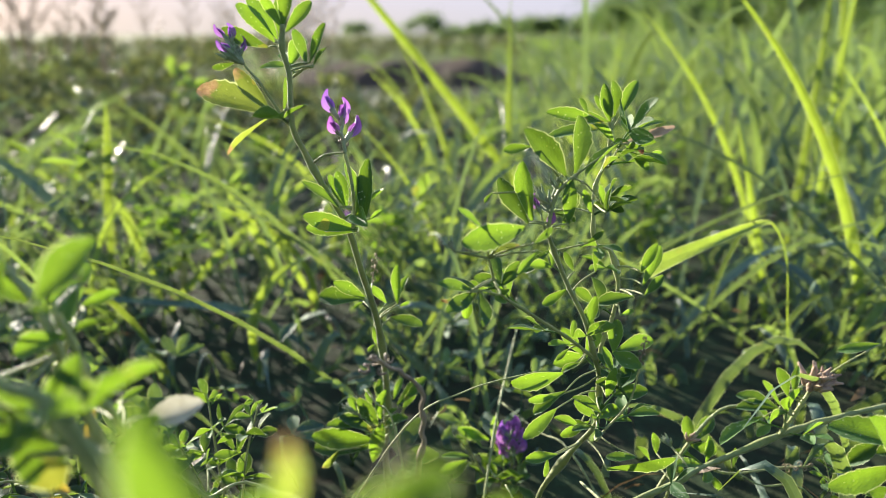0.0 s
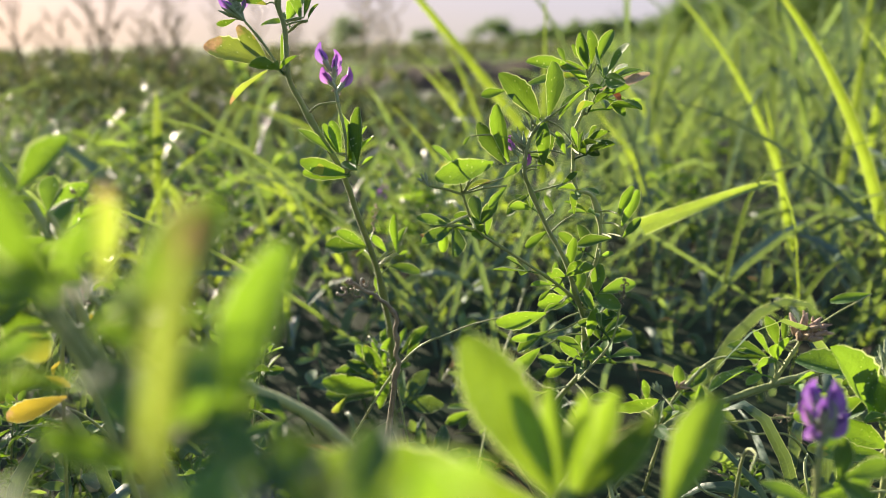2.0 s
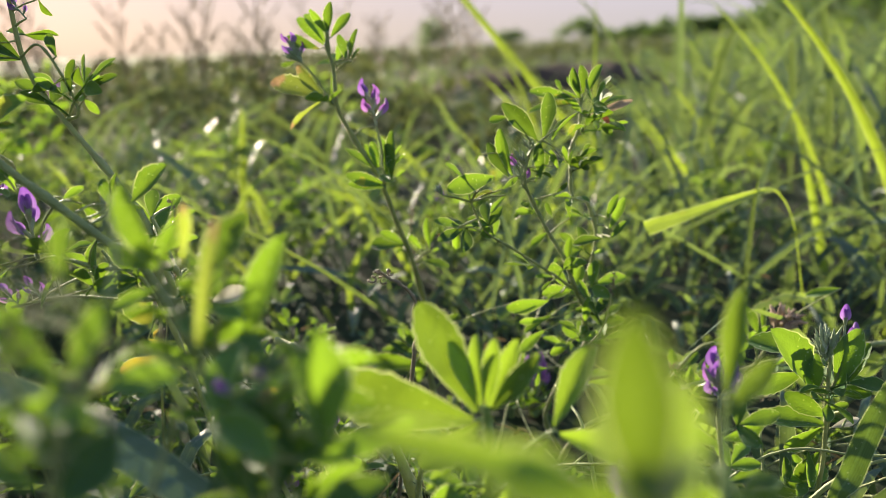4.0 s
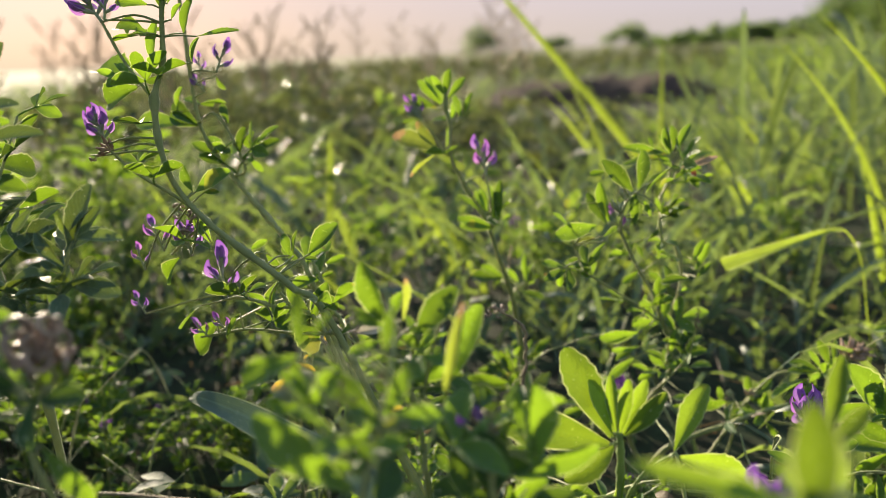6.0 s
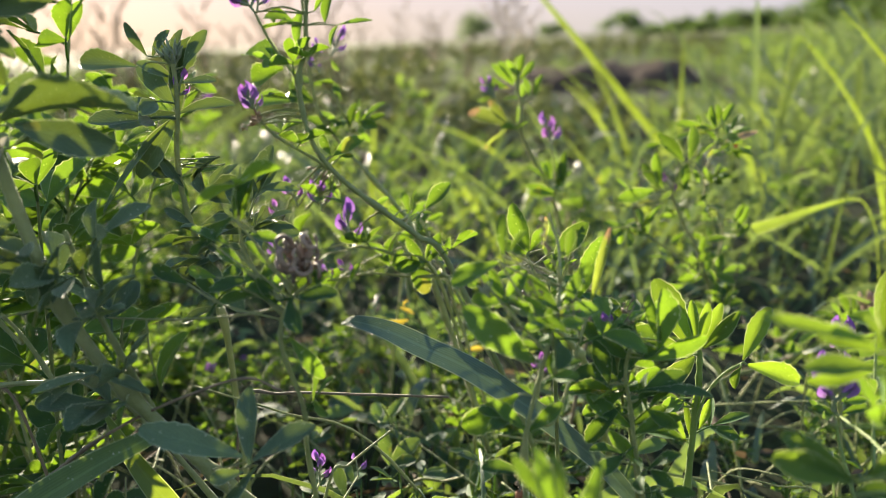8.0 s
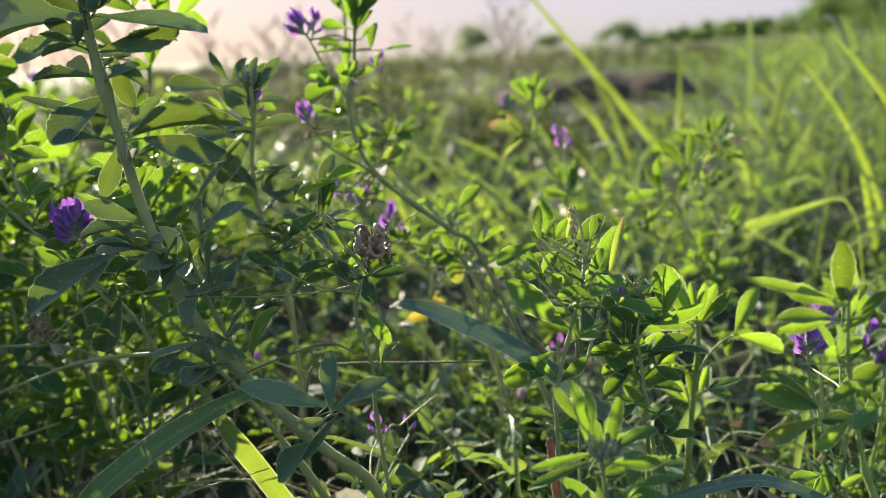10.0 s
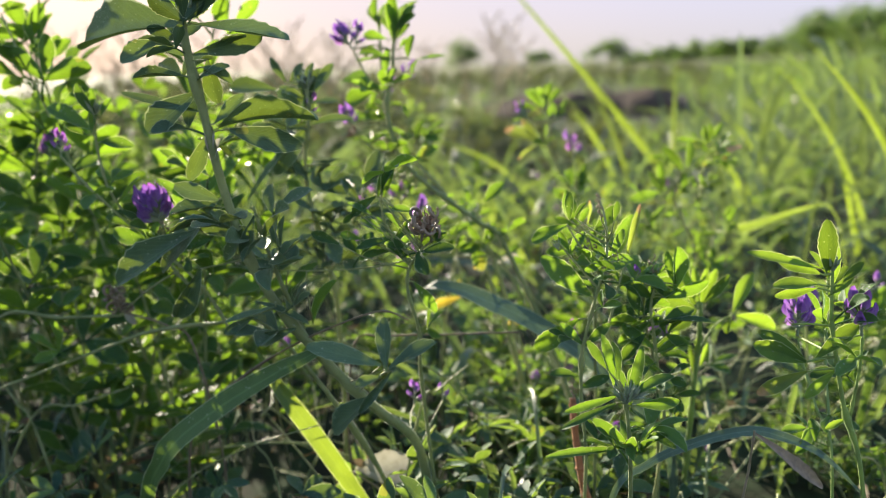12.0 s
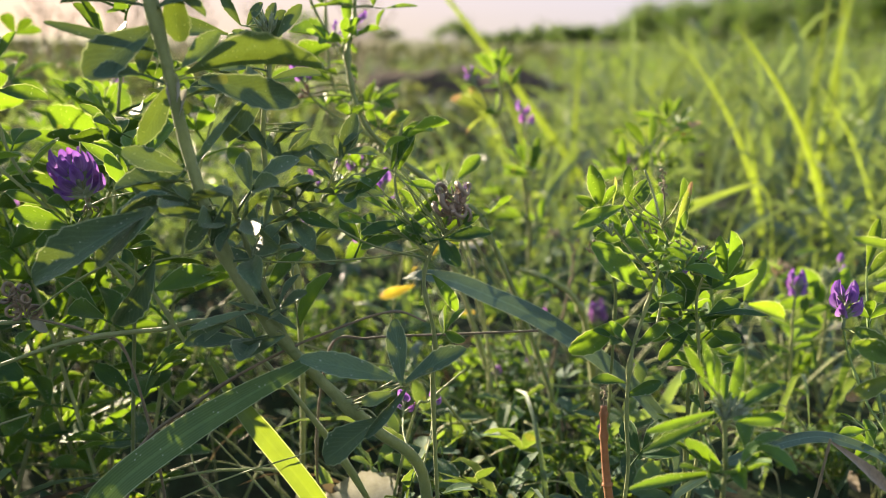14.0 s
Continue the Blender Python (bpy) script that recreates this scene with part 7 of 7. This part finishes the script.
def meadow_weeds():
    """Upright weeds in loose stands, their tops in the sun, their feet in shade."""
    rng = random.Random(31)
    near_geo, far_geo = Geo(), Geo()
    for k in range(1600):
        far, stand = k >= 160, k >= 1100
        y = rng.uniform(1.5, 3.4) if stand else rng.uniform(2.2, 15.0) if far else 0.70 + 1.9 * rng.random() ** 1.2
        x = -(0.45 + 0.72 * y) * rng.random() if stand else (rng.random() * 2 - 1) * (0.45 + 0.72 * y)
        right = max(0.0, min(1.0, (x + 0.1) / 0.5))
        if bare(x, y) or (not far and (noise.noise((x * 2.6, y * 2.1, 8.0)) < 0.02 or rng.random() < 0.7 * right)):
            continue
        tall = rng.uniform(0.12, 0.24) * (0.75 if right > 0.5 or far else 1.0)
        if (-0.9 < x < 0.5 and 1.7 < y < 3.0) or (x > -0.25 and y < 1.1):
            tall *= 0.5
        big = 1.0 + 0.22 * max(0.0, y - 1.0)
        geo = near_geo if not stand and (y < 1.9 or x > 0.10 * y) else far_geo
        z = ground_height(x, y)
        top = Vector((x + tall * rng.uniform(-0.3, 0.3), y + tall * rng.uniform(-0.3, 0.3), z + tall))
        foot = Vector((x, y, z - 0.004))
        tube(geo, [top, top.lerp(foot, 0.5) + Vector((rng.uniform(-0.01, 0.01), 0, 0)), foot], 0.0007 * big, 0.0015 * big, sides=3, n=5)
        nodes = rng.randrange(3, 5) if far else rng.randrange(5, 9)
        for i in range(nodes):
            c = top.lerp(foot, 0.02 + 0.75 * i / nodes)
            for q in range(3 if i else 5):
                a, el = 2.1 * q + 1.3 * i + rng.uniform(-0.4, 0.4), rng.uniform(0.0, 0.9) + (0.3 if i == 0 else 0.0)
                way = Vector((math.cos(a) * math.cos(el), math.sin(a) * math.cos(el), math.sin(el)))
                v, f, u = rng.choice(SMALLS)
                size = rng.uniform(0.020, 0.040) * big * (1.0 if far else 1.0 - 0.05 * i)
                geo.add(v, f, u, frame_of(c, way, (rng.uniform(-0.4, 0.4), rng.uniform(-0.4, 0.4), 1), size))
    tagged(new("meadow_weeds", near_geo.mesh("meadow_weeds", M_MEADOW)), "upright leafy green weeds standing across the meadow", "weeds", kind="stuff")
    tagged(new("far_weeds", far_geo.mesh("far_weeds", M_FARWEED)), "dull olive weeds on the far part of the field", "weeds", kind="stuff")


def meadow_grass():
    rng = random.Random(11)
    geo = Geo()
    for _ in range(18000):
        y = -0.25 + 13.0 * rng.random() ** 1.9
        x = (rng.random() * 2 - 1) * (0.55 + 0.75 * max(0, y))
        right = max(0.0, min(1.0, (x + 0.15) / 0.5))
        patch = noise.noise((x * 2.2, y * 1.6, 4.0)) + 0.5 * noise.noise((x * 7, y * 6, 1.0))
        if patch < (-0.25 if 0.54 < y < 0.95 else 0.08) or (y < 3 and not 0.54 < y < 0.95 and rng.random() > 0.35 + 0.3 * right):
            continue
        if bare(x, y) or (shady(x, y) and rng.random() < 0.65):
            continue
        tuft = max(0.25, min(1.5, 0.8 + 1.6 * noise.noise((x * 1.7, y * 1.3, 2.0))))
        tall = rng.uniform(0.03, 0.11) if y < 0.45 else (rng.uniform(0.05, 0.14) + 0.09 * right * rng.random()) * tuft
        if -0.10 < x < 0.13 and 0.17 < y < 0.46:
            tall *= 0.35
        if y > 1.6:
            tall = rng.uniform(0.04, 0.11) + 0.10 * right * rng.random()
        lean = tall * rng.uniform(0.3, 1.6)
        a = rng.uniform(0, 6.28)
        z = ground_height(x, y)
        w = rng.uniform(0.003, 0.009) * (1 + 0.3 * max(0, y - 1))
        arch = Vector((0, 0, tall * rng.uniform(0.15, 0.6)))
        blade_shape(geo, (x, y, z - 0.005), (x + lean * math.cos(a), y + lean * math.sin(a), z + tall * rng.uniform(0.3, 1.0)), arch, w, seg=6 if y < 1.2 else 3, twist=rng.uniform(-1, 1), cols=2 if y < 1 else 1)
    tagged(new("meadow_grass", geo.mesh("meadow_grass", M_GRASSES)), "matted green grass blades of the meadow", "grass", kind="stuff")


def meadow_leaves():
    rng = random.Random(12)
    geo = Geo()
    for _ in range(15000):
        y = -0.3 + 7.0 * rng.random() ** 2.4
        x = (rng.random() * 2 - 1) * (0.5 + 0.75 * max(0, y))
        if noise.noise((x * 3.0, y * 2.5, 9.0)) < -0.1 or (y > 0.36 and rng.random() < (0.72 if y < 0.65 else 0.82)):
            continue
        if bare(x, y) or (shady(x, y) and rng.random() < 0.65):
            continue
        if x < -0.12 and y < 0.30 and (rng.random() < 0.55 or abs((x + 0.16) * 0.755 + (y - 0.03) * 0.656) < 0.03):
            continue
        tall = rng.uniform(0.01, 0.08) if y < 0.36 else rng.uniform(0.01, 0.05) if y < 0.65 else rng.uniform(0.01, 0.07)
        if -0.10 < x < 0.13 and 0.17 < y < 0.42:
            tall = rng.uniform(0.004, 0.020)
        z = ground_height(x, y) + tall
        a, el = rng.uniform(0, 6.28), rng.uniform(-0.3, 0.9)
        way = Vector((math.cos(a) * math.cos(el), math.sin(a) * math.cos(el), math.sin(el)))
        size = rng.uniform(0.013, 0.025) * (1 + 0.12 * max(0, y - 1))
        m = frame_of((x, y, z), way, (rng.uniform(-0.7, 0.7), rng.uniform(-0.7, 0.7), 1), size)
        for ang in (0, 55, -55):
            b = radians(ang)
            v, f, u = rng.choice(SMALLS)
            geo.add(v, f, u, m @ frame_of((0, 0.5, 0), (math.sin(b), math.cos(b), rng.uniform(-0.2, 0.4)), (rng.uniform(-0.4, 0.4), 0, 1), 1.0))
        if y < 1.5:
            tube(geo, [(x + rng.uniform(-0.02, 0.02), y + rng.uniform(-0.02, 0.02), z - tall - 0.004), (x, y, z), tuple(m @ Vector((0, 0.5, 0)))], 0.0009, 0.0005, sides=3, n=4)
    tagged(new("meadow_herbs", geo.mesh("meadow_herbs", M_MEADOW)), "low three-leaved green herbs covering the soil", "herbs", kind="stuff")


def tall_grass():
    """Tufts of tall grass on one side, and thin stalks that cross above the herbs."""
    rng = random.Random(14)
    geo = Geo()
    for k in range(70):
        y = 1.05 + 3.2 * rng.random() ** 1.2
        cx = (rng.uniform(0.12, 1.0) if k % 5 else rng.uniform(-0.95, 0.0)) * (0.35 + 0.62 * y)
        if bare(cx, y):
            continue
        for _ in range(rng.randrange(4, 10)):
            x, yy = cx + rng.gauss(0, 0.02), y + rng.gauss(0, 0.02)
            tall = rng.uniform(0.14, 0.36) * (0.5 if k % 5 == 0 else 1.0)
            a, lean = rng.uniform(0, 6.28), tall * rng.uniform(0.1, 1.2)
            z = ground_height(x, yy)
            blade_shape(geo, (x, yy, z - 0.005), (x + lean * math.cos(a), yy + lean * math.sin(a), z + tall), (0, 0, tall * rng.uniform(0.0, 0.4)), rng.uniform(0.006, 0.013), seg=7, twist=rng.uniform(-1, 1))
    for _ in range(900):
        y = 0.48 + 2.2 * rng.random() ** 1.3
        x = rng.uniform(-0.9, 0.7) * (0.4 + 0.65 * y)
        if bare(x, y) or (shady(x, y) and rng.random() < 0.65) or noise.noise((x * 3.1, y * 2.3, 12.0)) < -0.15:
            continue
        tall = rng.uniform(0.06, 0.20)
        a, lean = rng.uniform(0, 6.28), tall * rng.uniform(0.4, 1.8)
        z = ground_height(x, y)
        blade_shape(geo, (x, y, z - 0.005), (x + lean * math.cos(a), y + lean * math.sin(a), z + tall), (0, 0, tall * rng.uniform(0.0, 0.4)), rng.choice((0.003, 0.005, 0.007, 0.009) if y > 0.8 else (0.003, 0.004, 0.005)), seg=7, twist=rng.uniform(-1, 1))
    tagged(new("tall_grass", geo.mesh("tall_grass", M_GRASSES)), "tufts of tall bluish green grass", "grass", kind="stuff")


def meadow_around():
    """The rest of the meadow on all sides, coarser and sparser."""
    rng = random.Random(15)
    geo = Geo()
    for _ in range(22000):
        r, a = 0.75 + 11.0 * rng.random() ** 1.6, rng.uniform(0, 6.28)
        x, y = r * math.cos(a), r * math.sin(a)
        if (y > 0.2 and abs(x) < 0.55 + 0.70 * y) or noise.noise((x * 1.5, y * 1.5, 6.0)) < -0.2:
            continue
        tall, b = rng.uniform(0.06, 0.20), rng.uniform(0, 6.28)
        lean, z = tall * rng.uniform(0.2, 1.2), ground_height(x, y)
        blade_shape(geo, (x, y, z - 0.005), (x + lean * math.cos(b), y + lean * math.sin(b), z + tall), (0, 0, tall * 0.3), rng.uniform(0.006, 0.014) * (1 + 0.15 * r), seg=3, twist=rng.uniform(-1, 1), cols=1)
    tagged(new("surrounding_grass", geo.mesh("surrounding_grass", M_GRASSES)), "rough green grass of the wider meadow", "grass", kind="stuff")


def tangled_stems():
    """Long thin stems that lean and cross between the near plants."""
    rng = random.Random(33)
    geo = Geo()
    for _ in range(150):
        x, y = rng.uniform(-0.42, 0.30), rng.uniform(-0.03, 0.36)
        a, ln = rng.uniform(0, 6.28), rng.uniform(0.06, 0.20)
        up = rng.uniform(0.03, 0.15) * (0.7 if x > 0 else 1.0)
        foot = Vector((x, y, ground_height(x, y) - 0.004))
        top = foot + Vector((math.cos(a) * ln, 0.6 * math.sin(a) * ln, up))
        if top.y < -0.05:
            continue
        mid = foot.lerp(top, 0.45) + Vector((0, 0, up * rng.uniform(0.1, 0.45)))
        r = rng.uniform(0.0004, 0.0009)
        tube(geo, [top, top.lerp(mid, 0.5) + Vector((rng.uniform(-0.006, 0.006), 0, rng.uniform(-0.004, 0.008))), mid, foot], r * 0.7, r * 1.3, sides=5, n=18, knots=(0.2, 0.45, 0.7))
    tagged(new("tangled_stems", geo.mesh("tangled_stems", M_STEM)), "thin pale green stems leaning across one another", "stems", kind="stuff")


def dry_litter():
    """Dead straw, stalks and curled leaves among the green."""
    rng = random.Random(16)
    geo = Geo()
    for _ in range(480):
        y = -0.15 + 2.2 * rng.random() ** 1.6
        x = (rng.random() * 2 - 1) * (0.45 + 0.7 * max(0, y))
        z, a, ln = ground_height(x, y) + rng.uniform(0.003, 0.06 if y < 0.15 else 0.02), rng.uniform(0, 6.28), rng.uniform(0.02, 0.09)
        tip = (x + ln * math.cos(a), y + ln * math.sin(a), z + ln * rng.uniform(-0.3, 0.5))
        blade_shape(geo, (x, y, z), tip, (0, 0, ln * rng.uniform(-0.1, 0.25)), rng.choice((0.0010, 0.0014, 0.0022, 0.0035)), seg=5, twist=rng.uniform(-2.5, 2.5))
    for _ in range(320):
        y = -0.15 + 1.5 * rng.random() ** 1.4
        x = (rng.random() * 2 - 1) * (0.42 + 0.7 * max(0, y))
        v, f, u = rng.choice(SMALLS)
        way = (rng.uniform(-1, 1), rng.uniform(-1, 1), rng.uniform(-0.8, 0.4))
        geo.add(v, f, u, frame_of((x, y, ground_height(x, y) + rng.uniform(0.01, 0.07)), way, (rng.uniform(-1, 1), rng.uniform(-1, 1), 0.6), rng.uniform(0.008, 0.016)))
    tagged(new("dry_litter", geo.mesh("dry_litter", M_LITTER)), "scattered dead straw and withered leaves", "litter", kind="stuff")


meadow_weeds()
tangled_stems()
meadow_grass()
dry_litter()
meadow_around()
tall_grass()
meadow_leaves()
